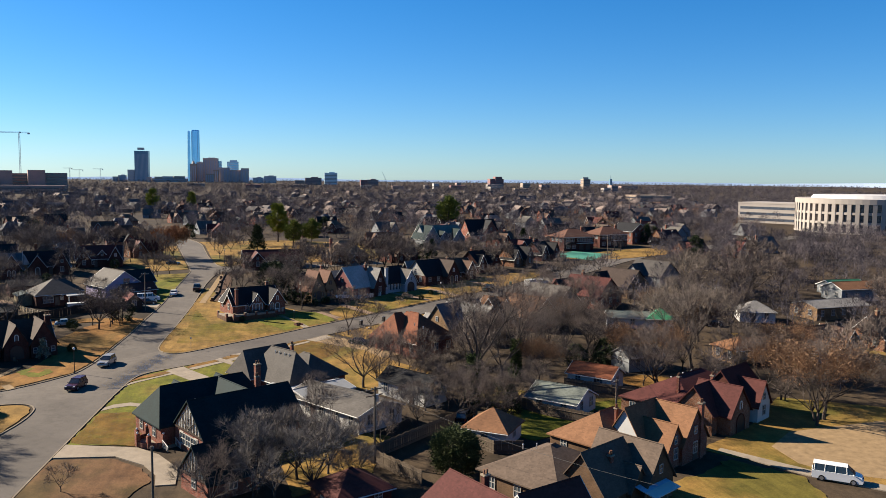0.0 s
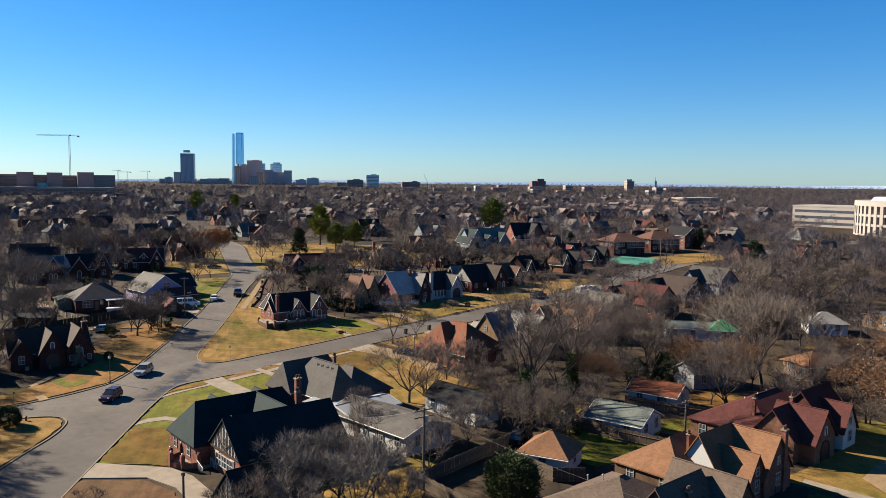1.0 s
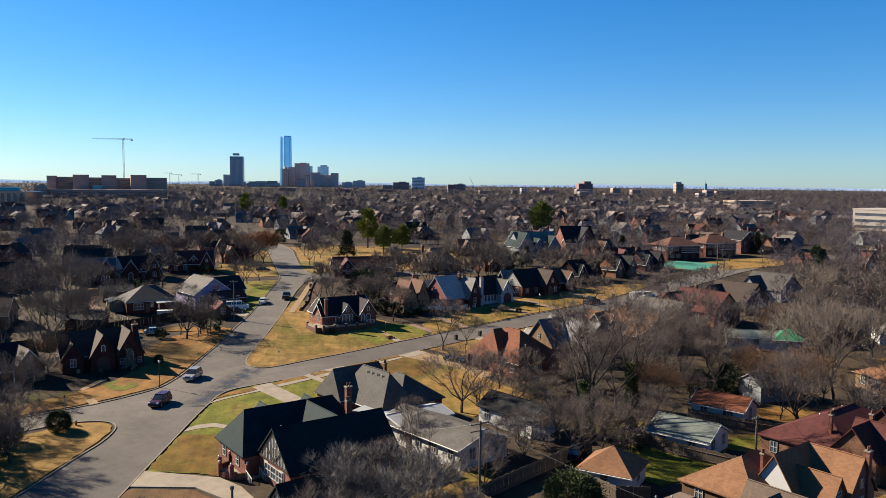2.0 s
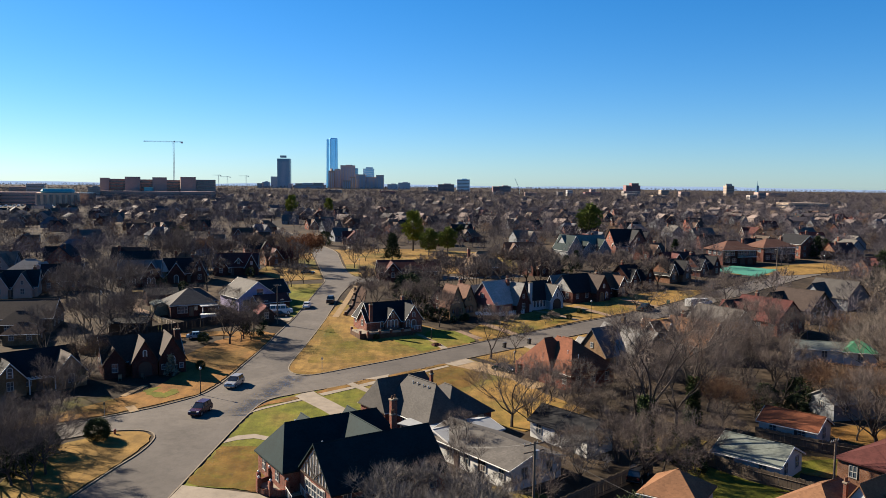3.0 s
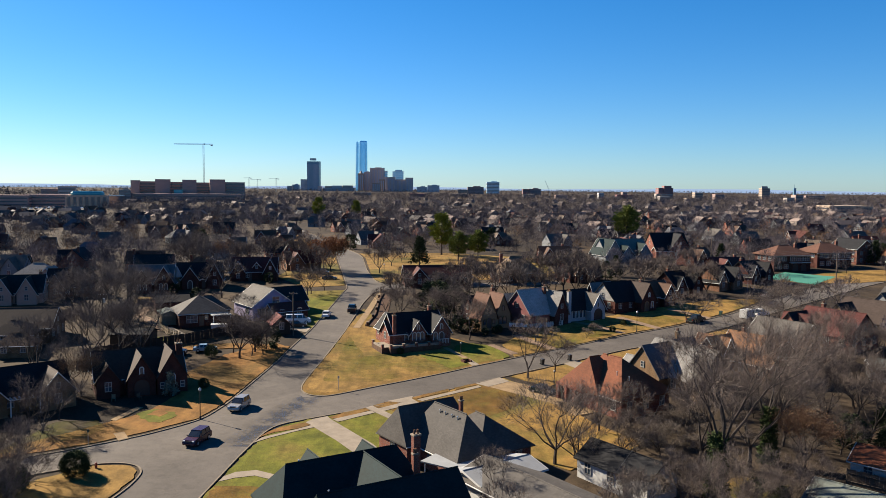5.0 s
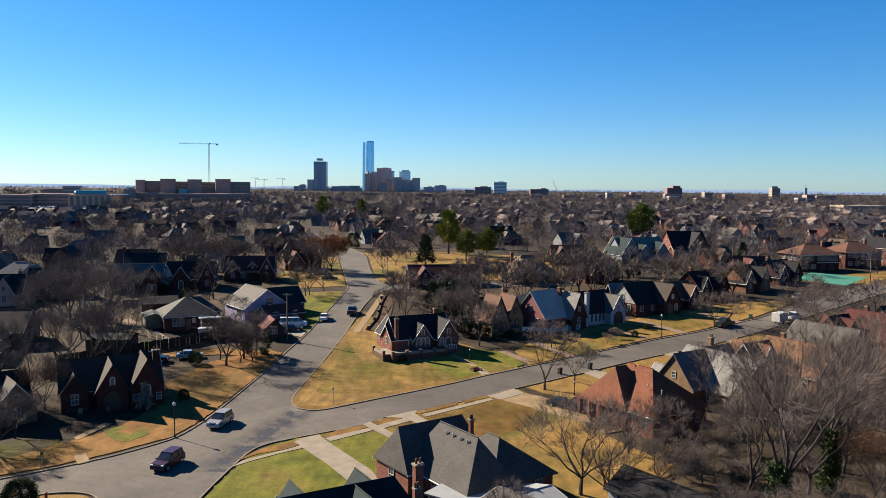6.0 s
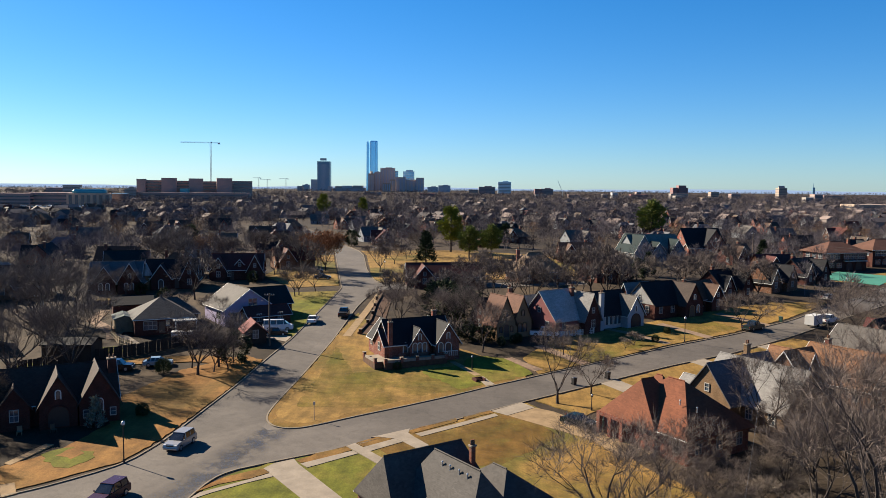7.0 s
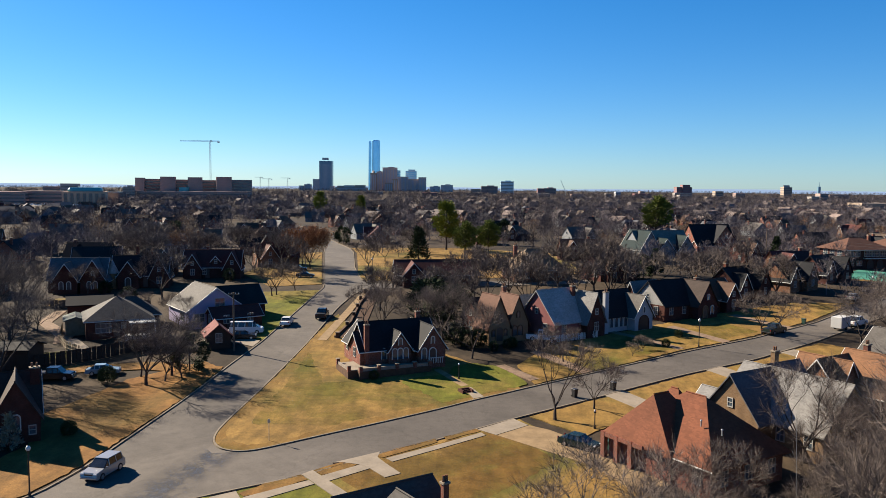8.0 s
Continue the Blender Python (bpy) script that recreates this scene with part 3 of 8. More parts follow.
lay("driveway", [(92.6, -69.6), (99, -64.4), (117, -62), (112, -78), (100.5, -83), (95.0, -79.6), (92.4, -76)], 0.118, M["path_sand"], "wide sandy drive beside a brick house", "driveway")
lay("lawn", [(84, -73), (90, -80), (88, -92), (74, -96), (66, -90), (70, -80), (78, -77)], 0.112, M["lawn_gold"], "dry shaded lawn beside a path", "lawn")
lay("lawn", [(56, -56), (70, -56), (74, -50), (86, -50), (88, -44), (76, -46), (62, -44)], 0.10, M["lawn_green"], "green back yard inside a board fence", "lawn")
lay("lawn", [(130, 122), (160, 150), (185, 160), (190, 140), (165, 125), (150, 118)], 0.10, M["lawn_gold"], "dry lawn across the far street", "lawn")
lay("driveway", [(-4.5, -53.7), (1.1, -55.2), (5.4, -56.4), (8.5, -59.4), (11.7, -64.9), (12, -70), (9.6, -70), (9.2, -66.6), (7.2, -63), (3, -59.3), (-4.9, -58.6)], 0.14, M["concrete"], "pale concrete drive that curves to a garage", "driveway")
lay("walkway", [(-2.9, -37.2), (-1.8, -35.8), (0.6, -35.1), (4.6, -37.2), (4.6, -38.8), (0.8, -36.9), (-1.5, -37.7), (-3.1, -38.9)], 0.14, M["concrete"], "narrow concrete front walk", "path")
lay("driveway", [(3.4, -16.2), (4.2, -14.6), (6.2, -13.2), (7.0, -14.7), (14.4, -25.4), (16.4, -29.6), (13.8, -31.4), (9.0, -23.8), (4.9, -18.2)], 0.15, M["concrete"], "straight concrete drive", "driveway")
for name_, outline_ in (("verge", [(-1.9, -22.9), (-1.2, -20.6), (0.3, -18.4), (2.2, -16.9), (3.4, -16.2), (4.4, -17.4), (2.7, -19.0), (-0.2, -20.7)]), ("verge", [(6.6, -13.7), (8.5, -11.4), (11.5, -8.9), (12.4, -10.2), (8.6, -13.6), (7.2, -14.4)]), ("verge", [(12.6, -7.9), (13.8, -6.5), (15.1, -5.6), (16.8, -6.0), (16.3, -6.8), (13.7, -9.0)]), ("verge", [(18.7, -3.8), (18.9, -2.8), (20.5, -1.4), (24.6, 2.0), (24.9, 0.9), (19.4, -4.0)]), ("verge", [(25.6, 2.6), (29.2, 5.6), (29.8, 4.8), (26.0, 1.7)])):
    tagged(sheet(name_, ragged(outline_, 0.08, 3), 0.15, M["lawn_brown"]), "narrow strip of brown grass beside the kerb", "verge", kind="structure")
for outline_ in ([(-2.2, -25.2), (-1.5, -23.0), (2.6, -19.4), (4.4, -17.6), (5.0, -18.4), (2.5, -20.4), (-0.2, -22.9)], [(7.2, -14.6), (12.6, -10.3), (13.3, -11.2), (8.2, -15.7)], [(13.6, -9.2), (17.2, -6.0), (18.3, -7.0), (14.6, -10.4)], [(19.6, -4.2), (25.6, 0.6), (29.9, 4.3), (30.4, 3.4), (25.9, -0.5), (20.4, -5.1)]):
    lay("pavement", outline_, 0.152, M["concrete"], "narrow concrete pavement", "pavement")
lay("walkway", [(11.6, -8.9), (12.5, -7.8), (16.9, -13.3), (15.8, -14.2)], 0.165, M["concrete"], "short concrete walk to the kerb", "path")
lay("driveway", [(14.2, -5.7), (16.0, -4.4), (18.8, -2.3), (18.7, -3.9), (19.6, -5.4), (21.5, -8.2), (20.0, -9.3), (18.3, -7.1), (17.2, -6.1), (15.1, -5.5)], 0.158, M["concrete"], "cracked concrete apron at the kerb", "driveway")
lay("driveway", [(29.5, 5.4), (34.0, 9.5), (35.6, 7.2), (31.6, 3.6)], 0.14, M["concrete"], "pale concrete apron at the kerb", "driveway")
lay("driveway", [(31.7, 3.5), (35.7, 7.1), (38.0, 5.6), (45.2, -3.4), (48.5, -9.5), (44.2, -11.8), (41.4, -5.4)], 0.145, M["path_sand"], "sandy brown drive beside a brick house", "driveway")
lay("walkway", [(27.9, 22.2), (28.9, 22.8), (30.6, 18.6), (29.2, 17.6)], 0.13, M["concrete"], "short concrete walk below the steps", "path")
lay("walkway", [(23.4, 31.0), (24.3, 31.6), (28.6, 23.6), (27.6, 23.0)], 0.132, M["path_sand"], "sandy walk up to the cottage door", "path")
lay("walkway", [(32.8, 33.6), (34.2, 34.4), (38.9, 27.2), (37.5, 26.2)], 0.13, M["path_brick"], "worn brick path between two lawns", "path")
lay("walkway", [(52.6, 58.4), (53.8, 59.2), (58.9, 54.2), (64.8, 45.9), (63.4, 44.8), (57.8, 53.0)], 0.13, M["path_brick"], "worn brick path between two lawns", "path")
for a in ((45.5, 30.2), (72.5, 50), (88, 61.4)):
    lay("driveway", [(a[0], a[1]), (a[0] + 1.8, a[1] + 1.3), (a[0] - 5, a[1] + 13), (a[0] - 6.8, a[1] + 11.7)], 0.13, M["path_brick"], "worn brown drive between two lawns", "driveway")
for a in ((47, 20), (64.5, 33), (80, 44)):
    lay("driveway", [(a[0], a[1]), (a[0] + 3, a[1] + 2.1), (a[0] + 8, a[1] - 7), (a[0] + 5, a[1] - 9)], 0.13, M["concrete"], "concrete drive between two lawns", "driveway")
lay("driveway", [(-8.8, 27), (-8.3, 31), (-20, 33), (-32, 30), (-32, 26), (-20, 29)], 0.14, M["lawn_brown"], "sandy drive behind a brick house", "driveway")
lay("walkway", [(-25.9, -15.9), (-24.9, -16.4), (-23.3, -9.8), (-24.4, -9.6)], 0.135, M["path_sand"], "sandy path to a front door", "path")
lay("driveway", [(-38.4, 47.0), (-31.3, 38.3), (-33.0, 37.0), (-40.0, 45.5)], 0.12, M["concrete"], "sandy concrete yard in front of a bungalow", "driveway")
lay("driveway", [(-7, 43), (-6.8, 47), (-14, 53), (-17, 50)], 0.14, M["concrete"], "concrete drive with parked vehicles", "driveway")
lay("walkway", [(2.8, 48), (4.4, 48), (5.4, 70), (5.8, 92), (4.6, 92), (3.8, 70)], 0.14, M["path_sand"], "sandy path beside the street", "path")
lay("driveway", [(84, -70), (85, -69), (93, -79), (100, -86), (98, -87), (91, -80)], 0.135, M["concrete"], "narrow concrete strip across a lawn", "path")
lay("road", [(170, 140), (178, 134), (330, 230), (322, 238)], 0.05, M["asphalt"], "grey asphalt side street", "road")
lay("court", [(129, 132), (143.6, 148.4), (155.7, 136), (139.3, 115.3)], 0.13, M["court"], "green surfaced sports court", "court")
lay("car_park", [(-560, 780), (-410, 800), (-400, 880), (-570, 870)], 0.12, M["asphalt"], "asphalt car park in front of offices", "car park")
lay("lawn", [(71.5, -42.5), (80, -44.5), (86, -50), (80, -54), (74, -50)], 0.09, M["lawn_gold"], "golden back lawn between two garages", "lawn")
lay("lawn", [(55, -41), (61, -35), (66, -38), (60, -46)], 0.09, M["lawn_gold"], "dry golden back lawn under bare trees", "lawn")
lay("lawn", [(84, -33), (91, -31), (104, -38), (96, -45), (88, -41)], 0.09, M["lawn_brown"], "brown bare garden behind a garage", "lawn")
lay("lawn", [(58, -50), (66, -54), (70, -58), (60, -62), (55, -56)], 0.09, M["lawn_green"], "shaded green back lawn by a fence", "lawn")
lay("lawn", [(120, -30), (150, -30), (160, -4), (128, 0)], 0.09, M["lawn_gold"], "wide golden garden behind houses", "lawn")
lay("driveway", [(-53.6, 69), (-51.4, 69.4), (-49, 59), (-40, 49.4), (-38.5, 44), (-40.5, 43), (-43, 48.5), (-51.5, 58.5)], 0.1, M["path_brick"], "sandy drive beside a bungalow", "driveway")
lay("lawn", [(-58, 74), (-50, 76), (-51, 84), (-60, 82)], 0.09, M["lawn_gold"], "small dry lawn beside a drive", "lawn")
lay("lawn", [(-40.1, 36.6), (-35.8, 38.9), (-33.8, 35), (-38, 32.8)], 0.092, M["lawn_green"], "small bright green yard beside a fence", "lawn")
lay("lawn", [(-46, 19), (-37, 27.4), (-37.5, 31), (-48, 26)], 0.09, M["lawn_green"], "strip of bright green grass by a fence", "lawn")
lay("lawn", [(24, -62), (34, -54), (40, -57), (36, -70), (26, -76)], 0.09, M["lawn_gold"], "golden back lawn behind the corner house", "lawn")
lay("lawn", [(2.5, 6), (12, 6), (26, 17), (22, 26), (8, 24), (3, 40)], 0.108, M["lawn_patch"], "faint green drift in a dry lawn", "lawn")
lay("lawn", [(46, 33), (66, 47.5), (82, 59), (78, 66), (60, 56), (44, 42)], 0.108, M["lawn_patch"], "faint green drift in dry front lawns", "lawn")
lay("lawn", [(14, -8), (24, 0), (32, 6), (38, -4), (30, -14), (20, -15)], 0.108, M["brown_patch"], "worn brown ground in a dry yard", "lawn")
lay("lawn", inset(corner_edge, 0.5) + inset(corner_edge, 2.2)[::-1], 0.12, M["edge_patch"], "brown worn edge of a dry lawn", "lawn")
lay("lawn", [(9.5, -12.6), (13, -8.8), (23, -14), (22, -24), (14, -27)], 0.092, M["lawn_green"], "green lawn between two brick houses", "lawn")
# wet dark seam across the junction
wet, wt_, wb_ = mat("damp_asphalt")
wpos = wt_.nodes.new("ShaderNodeNewGeometry").outputs["Position"]
wt_.links.new(ramp(wt_, noise_tex(wt_, wpos, 1.1, 6, 0.7), [(0.35, (0.0125, 0.014, 0.0187)), (0.65, (0.0351, 0.0343, 0.0359))]), wb_.inputs["Base Color"])
side_ = wt_.nodes.new("ShaderNodeVectorMath")
side_.operation = "DOT_PRODUCT"
wt_.links.new(wpos, side_.inputs[0])
side_.inputs[1].default_value = (0.973, -0.231, 0)
off_ = node(wt_, "Math")
off_.operation = "SUBTRACT"
wt_.links.new(side_.outputs["Value"], off_.inputs[0])
off_.inputs[1].default_value = 2.06
mag_ = node(wt_, "Math")
mag_.operation = "ABSOLUTE"
wt_.links.new(off_.outputs[0], mag_.inputs[0])
wide_ = node(wt_, "Math")
wide_.operation = "MULTIPLY"
wt_.links.new(mag_.outputs[0], wide_.inputs[0])
wide_.inputs[1].default_value = 0.3
soft_ = ramp(wt_, wide_.outputs[0], [(0.15, (0.85, 0.85, 0.85)), (0.95, (0, 0, 0))])
blot_ = ramp(wt_, noise_tex(wt_, wpos, 0.45, 7, 0.72), [(0.42, (0, 0, 0)), (0.60, (1, 1, 1))])
wt_.links.new(mix(wt_, 1.0, soft_, blot_, "MULTIPLY"), wb_.inputs["Alpha"])
wb_.inputs["Roughness"].default_value = 0.5
lay("damp_patch", [(-8.0, -26.5), (-2.6, -2.6), (-0.2, -2.1), (0.8, -3.4), (6.2, -2.0), (-0.2, -26.5)], 0.036, wet, "dark damp seam in the asphalt", "puddle")

# ---- houses ----
def lattice(xs, zs, thick):
    """One connected frame: bars alternate with openings along both lists of edges."""
    bm = bmesh.new()
    v = [[bm.verts.new((x, -thick / 2, z)) for x in xs] for z in zs]
    for r in range(len(zs) - 1):
        for c in range(len(xs) - 1):
            if r % 2 == 0 or c % 2 == 0:
                bm.faces.new((v[r][c], v[r][c + 1], v[r + 1][c + 1], v[r + 1][c]))
    ret = bmesh.ops.extrude_face_region(bm, geom=bm.faces[:])
    for g_v in ret["geom"]:
        if isinstance(g_v, bmesh.types.BMVert):
            g_v.co.y += thick
    bmesh.ops.recalc_face_normals(bm, faces=bm.faces)
    return bm


def window_meshes(w, h, mullions=1):
    t = 0.085
    xs = [-w / 2 - t / 2, -w / 2 + t / 2]
    for k in range(mullions):
        c = -w / 2 + w * (k + 1) / (mullions + 1)
        xs += [c - 0.035, c + 0.035]
    xs += [w / 2 - t / 2, w / 2 + t / 2]
    zs = [-h / 2 - t * 0.8, -h / 2 + t / 2, -0.04, 0.04, h / 2 - t / 2, h / 2 + t / 2]
    bm = lattice(xs, zs, 0.11)
    fr = bpy.data.meshes.new("window_frame")
    bm.to_mesh(fr)
    bm.free()
    fr.materials.append(M["sash"])
    bm = bmesh.new()
    box(bm, 0, 0.025, 0, w - t, 0.05, h - t)
    pn = bpy.data.meshes.new("pane")
    bm.to_mesh(pn)
    bm.free()
    pn.materials.append(M["glass"])
    return fr, pn


WIN = {"single": window_meshes(1.0, 1.5), "double": window_meshes(1.8, 1.5), "small": window_meshes(0.7, 1.0, 0), "picture": window_meshes(2.4, 1.6, 2)}


def window(parent, kind, x, y, z, rz):
    fr, pn = WIN[kind]
    w = shared("window", fr, parent, pose(x, y, z, 0, 0, rz))
    shared("pane", pn, w, Matrix.Identity(4))


def arch_meshes(w, h, frame, fill):
    """Round-headed opening: a raised surround and the leaf, pane or black shade sheet set in it."""
    def outline(g):
        r = w / 2 + g
        return [(-r, -g * 0.4), (-r, h - w / 2)] + [(-r * math.cos(math.pi * k / 8), h - w / 2 + r * math.sin(math.pi * k / 8)) for k in range(1, 8)] + [(r, h - w / 2), (r, -g * 0.4)]
    out, inn = outline(0.13), outline(0.0)
    bm = bmesh.new()
    rows = [[bm.verts.new((x, y, z)) for x, z in ring] for ring, y in ((out, 0.06), (out, -0.07), (inn, -0.07), (inn, 0.06))]
    for ra, rb_ in zip(rows, rows[1:] + rows[:1]):
        for k in range(len(ra) - 1):
            bm.faces.new((ra[k], ra[k + 1], rb_[k + 1], rb_[k]))
    for k in (0, -1):
        bm.faces.new([r[k] for r in rows])
    bmesh.ops.recalc_face_normals(bm, faces=bm.faces)
    fr = bpy.data.meshes.new("arch_surround")
    bm.to_mesh(fr)
    bm.free()
    fr.materials.append(M[frame])
    bm = bmesh.new()
    a_, b_ = [bm.verts.new((x, 0.0, z)) for x, z in inn], [bm.verts.new((x, 0.05, z)) for x, z in inn]
    bm.faces.new(a_)
    bm.faces.new(b_)
    for k in range(len(inn)):
        q = (k + 1) % len(inn)
        bm.faces.new((a_[k], a_[q], b_[q], b_[k]))
    bmesh.ops.recalc_face_normals(bm, faces=bm.faces)
    pn = bpy.data.meshes.new("arch_leaf")
    bm.to_mesh(pn)
    bm.free()
    pn.materials.append(M[fill])
    return fr, pn


# the porch kind is filled with a black sheet for the shade inside
ARCHES = {"window": arch_meshes(0.75, 1.7, "trim", "glass"), "slot": arch_meshes(0.5, 1.1, "trim", "glass"), "dark_window": arch_meshes(0.85, 1.7, "stone", "glass"), "dark_slot": arch_meshes(0.5, 1.1, "stone", "glass"), "door": arch_meshes(1.1, 2.3, "trim", "door"), "porch": arch_meshes(2.4, 2.6, "brick_dark", "iron"), "stone_door": arch_meshes(1.3, 2.4, "stucco", "door")}


def arched(parent, kind, x, y, z, rz=0.0):
    fr, pn = ARCHES[kind]
    door_like = kind in ("door", "porch", "stone_door")
    w = shared("arched_door" if door_like else "arched_window", fr, parent, pose(x, y, z, 0, 0, rz))
    shared("door_leaf" if door_like else "pane", pn, w, Matrix.Identity(4))


def uv(wg, u, v, z):
    return (wg["cx"] + u, wg["cy"] + v, z) if wg["axis"] == "x" else (wg["cx"] + v, wg["cy"] + u, z)


def wing(cx, cy, w, d, h=3.0, axis="x", rise=3.5, hip=False, wall=None, roof=None, trim=True, over=0.4, win="single", ends=0.3, run=0.0):
    return dict(run=run or (w if axis == "y" else d) / 2, cx=cx, cy=cy, w=w, d=d, h=h, axis=axis, rise=rise, hip=hip, wall=wall, roof=roof, trim=trim, over=over, win=win, ends=ends)


def house(name, x, y, rz, wings, wall, roof, label, category="house", chimneys=(), dz=0.0, doors=((0, None),), group="", detail=2):
    e = base(name, x, y, rz, dz, label=label, category=category, group=group)
    for wg in wings:
        L, S = (wg["w"], wg["d"]) if wg["axis"] == "x" else (wg["d"], wg["w"])
        h, r, o = wg["h"], wg["rise"], wg["over"]
        hw, hs = L / 2, S / 2
        slope = r / hs
        # walls
        bm = bmesh.new()
        if wg["hip"]:
            prof = [(-hs, -2.0), (hs, -2.0), (hs, h), (-hs, h)]
        else:
            prof = [(-hs, -2.0), (hs, -2.0), (hs, h), (0, h + r), (-hs, h)]
        a = [bm.verts.new(uv(wg, -hw, v, z)) for v, z in prof]
        b = [bm.verts.new(uv(wg, hw, v, z)) for v, z in prof]
        n = len(prof)
        bm.faces.new(a)
        bm.faces.new(b)
        for k in range(n):
            bm.faces.new((a[k], a[(k + 1) % n], b[(k + 1) % n], b[k]))
        part("wall", bm, wg["wall"] or wall, e)
        # roof
        bm = bmesh.new()
        t = 0.17
        ze, zr = h - o * slope + 0.04, h + r + 0.04
        ev, eu = hs + o, hw + wg["ends"]
        if wg["hip"]:
            eu = hw + o
            rl = max(0.15, hw - wg["run"])
            lo = [bm.verts.new(uv(wg, su * eu, sv * ev, ze)) for su, sv in ((-1, -1), (1, -1), (1, 1), (-1, 1))]
            hi = [bm.verts.new(uv(wg, su * eu, sv * ev, ze + t)) for su, sv in ((-1, -1), (1, -1), (1, 1), (-1, 1))]
            r0, r1 = bm.verts.new(uv(wg, -rl, 0, zr + t)), bm.verts.new(uv(wg, rl, 0, zr + t))
            bm.faces.new(lo)
            for k in range(4):
                bm.faces.new((lo[k], lo[(k + 1) % 4], hi[(k + 1) % 4], hi[k]))
            bm.faces.new((hi[0], hi[1], r1, r0))
            bm.faces.new((hi[2], hi[3], r0, r1))
            bm.faces.new((hi[1], hi[2], r1))
            bm.faces.new((hi[3], hi[0], r0))
        else:
            prof = [(-ev, ze), (0, zr), (ev, ze), (ev, ze + t), (0, zr + t * 1.2), (-ev, ze + t)]
            a = [bm.verts.new(uv(wg, -eu, v, z)) for v, z in prof]
            b = [bm.verts.new(uv(wg, eu, v, z)) for v, z in prof]
            for q in (a, b):
                bm.faces.new((q[0], q[1], q[4], q[5]))
                bm.faces.new((q[1], q[2], q[3], q[4]))
            for k in range(6):
                bm.faces.new((a[k], a[(k + 1) % 6], b[(k + 1) % 6], b[k]))
        part("roof", bm, wg["roof"] or roof, e)
        # ridge caps
        if detail > 1:
            bm = bmesh.new()
            rl = (max(0.15, hw - wg["run"]) if wg["hip"] else eu) - 0.02
            beam(bm, uv(wg, -rl, 0, zr + t * 1.15), uv(wg, rl, 0, zr + t * 1.15), 0.09, seg=5)
            part("ridge_cap", bm, wg["roof"] or roof, e)
        # barge boards and gutters
        if wg["trim"] and not wg["hip"]:
            for su in (-1, 1):
                bm = bmesh.new()
                for sv in (-1, 1):
                    p = [uv(wg, su * (eu + 0.02), sv * ev, ze - 0.03), uv(wg, su * (eu + 0.02), 0, zr - 0.03), uv(wg, su * (eu + 0.02), 0, zr + t * 1.25), uv(wg, su * (eu + 0.02), sv * ev, ze + t)]
                    q = [uv(wg, su * (eu + 0.08), *c) for c in ((sv * ev, ze - 0.03), (0, zr - 0.03), (0, zr + t * 1.25), (sv * ev, ze + t))]
                    p, q = [bm.verts.new(c) for c in p], [bm.verts.new(c) for c in q]
                    bm.faces.new(p)
                    bm.faces.new(q)
                    for k in range(4):
                        bm.faces.new((p[k], p[(k + 1) % 4], q[(k + 1) % 4], q[k]))
                part("barge_board", bm, M["trim"], e)
        if wg["trim"] and wg["hip"] or (wg["trim"] and detail > 1):
            for sv in (-1, 1):
                bm = bmesh.new()
                c0, c1 = uv(wg, -eu, sv * (ev + 0.05), ze + 0.05), uv(wg, eu, sv * (ev + 0.05), ze + 0.05)
                beam(bm, c0, c1, 0.075, seg=6)
                part("gutter", bm, M["trim"], e)
        # windows
        def inside(px, py):
            return any(o_ is not wg and abs(px - o_["cx"]) < o_["w"] / 2 + 0.5 and abs(py - o_["cy"]) < o_["d"] / 2 + 0.5 for o_ in wings)

        if wg["win"]:
            for ax, length, dist in (("v", L, hs), ("u", S, hw)):
                cnt = max(1, int((length - 1.0) / 3.0))
                for sgn in ((-1, 1) if detail > 1 else (-1,)):
                    for k in range(cnt if detail > 1 else 1):
                        s = -length / 2 + length * (k + 0.5) / cnt
                        for level in range(max(1, int(h / 2.8))):
                            p = uv(wg, s, sgn * dist, 1.7 + level * 2.8) if ax == "v" else uv(wg, sgn * dist, s, 1.7 + level * 2.8)
                            if inside(p[0], p[1]):
                                continue
                            along_x = (ax == "v") == (wg["axis"] == "x")
                            ang = (0 if sgn < 0 else 180) if along_x else (-90 if sgn < 0 else 90)
                            if -math.cos(radians(ang + rz)) > 0.45 and detail < 3:
                                continue
                            nx, ny = math.sin(radians(ang)) * 0.05, -math.cos(radians(ang)) * 0.05
                            window(e, wg["win"] if detail else "single", p[0] + nx, p[1] + ny, p[2], ang)
                    if ax == "u" and not wg["hip"] and r > 2.4:
                        p = uv(wg, sgn * dist, 0, h + r * 0.33)
                        if not inside(p[0], p[1]):
                            ang = (-90 if sgn < 0 else 90) if wg["axis"] == "x" else (0 if sgn < 0 else 180)
                            window(e, "small", p[0] + math.sin(radians(ang)) * 0.05, p[1] - math.cos(radians(ang)) * 0.05, p[2], ang)
    for c in chimneys:
        cx_, cy_, top, sz = c[:4]
        cm = c[4] if len(c) > 4 else M["brick_red"]
        bm = bmesh.new()
        box(bm, cx_, cy_, (top - 2.0) / 2, sz, sz * 0.75, top + 2.0)
        ch = part("chimney", bm, cm, e)
        bm = bmesh.new()
        box(bm, cx_, cy_, top + 0.08, sz + 0.18, sz * 0.75 + 0.18, 0.16)
        part("chimney_cap", bm, M["concrete"], ch)
        for q in (-0.25, 0.25) if detail > 1 else ():
            bm = bmesh.new()
            cyl(bm, pose(cx_ + q * sz, cy_, top + 0.4), 0.14, 0.11, 0.5, 8)
            part("chimney_pot", bm, M["brick_orange"], ch)
    for dx, dy in doors:
        wg = wings[0]
        yy = (wg["cy"] - wg["d"] / 2 - 0.05) if dy is None else dy
        bm = bmesh.new()
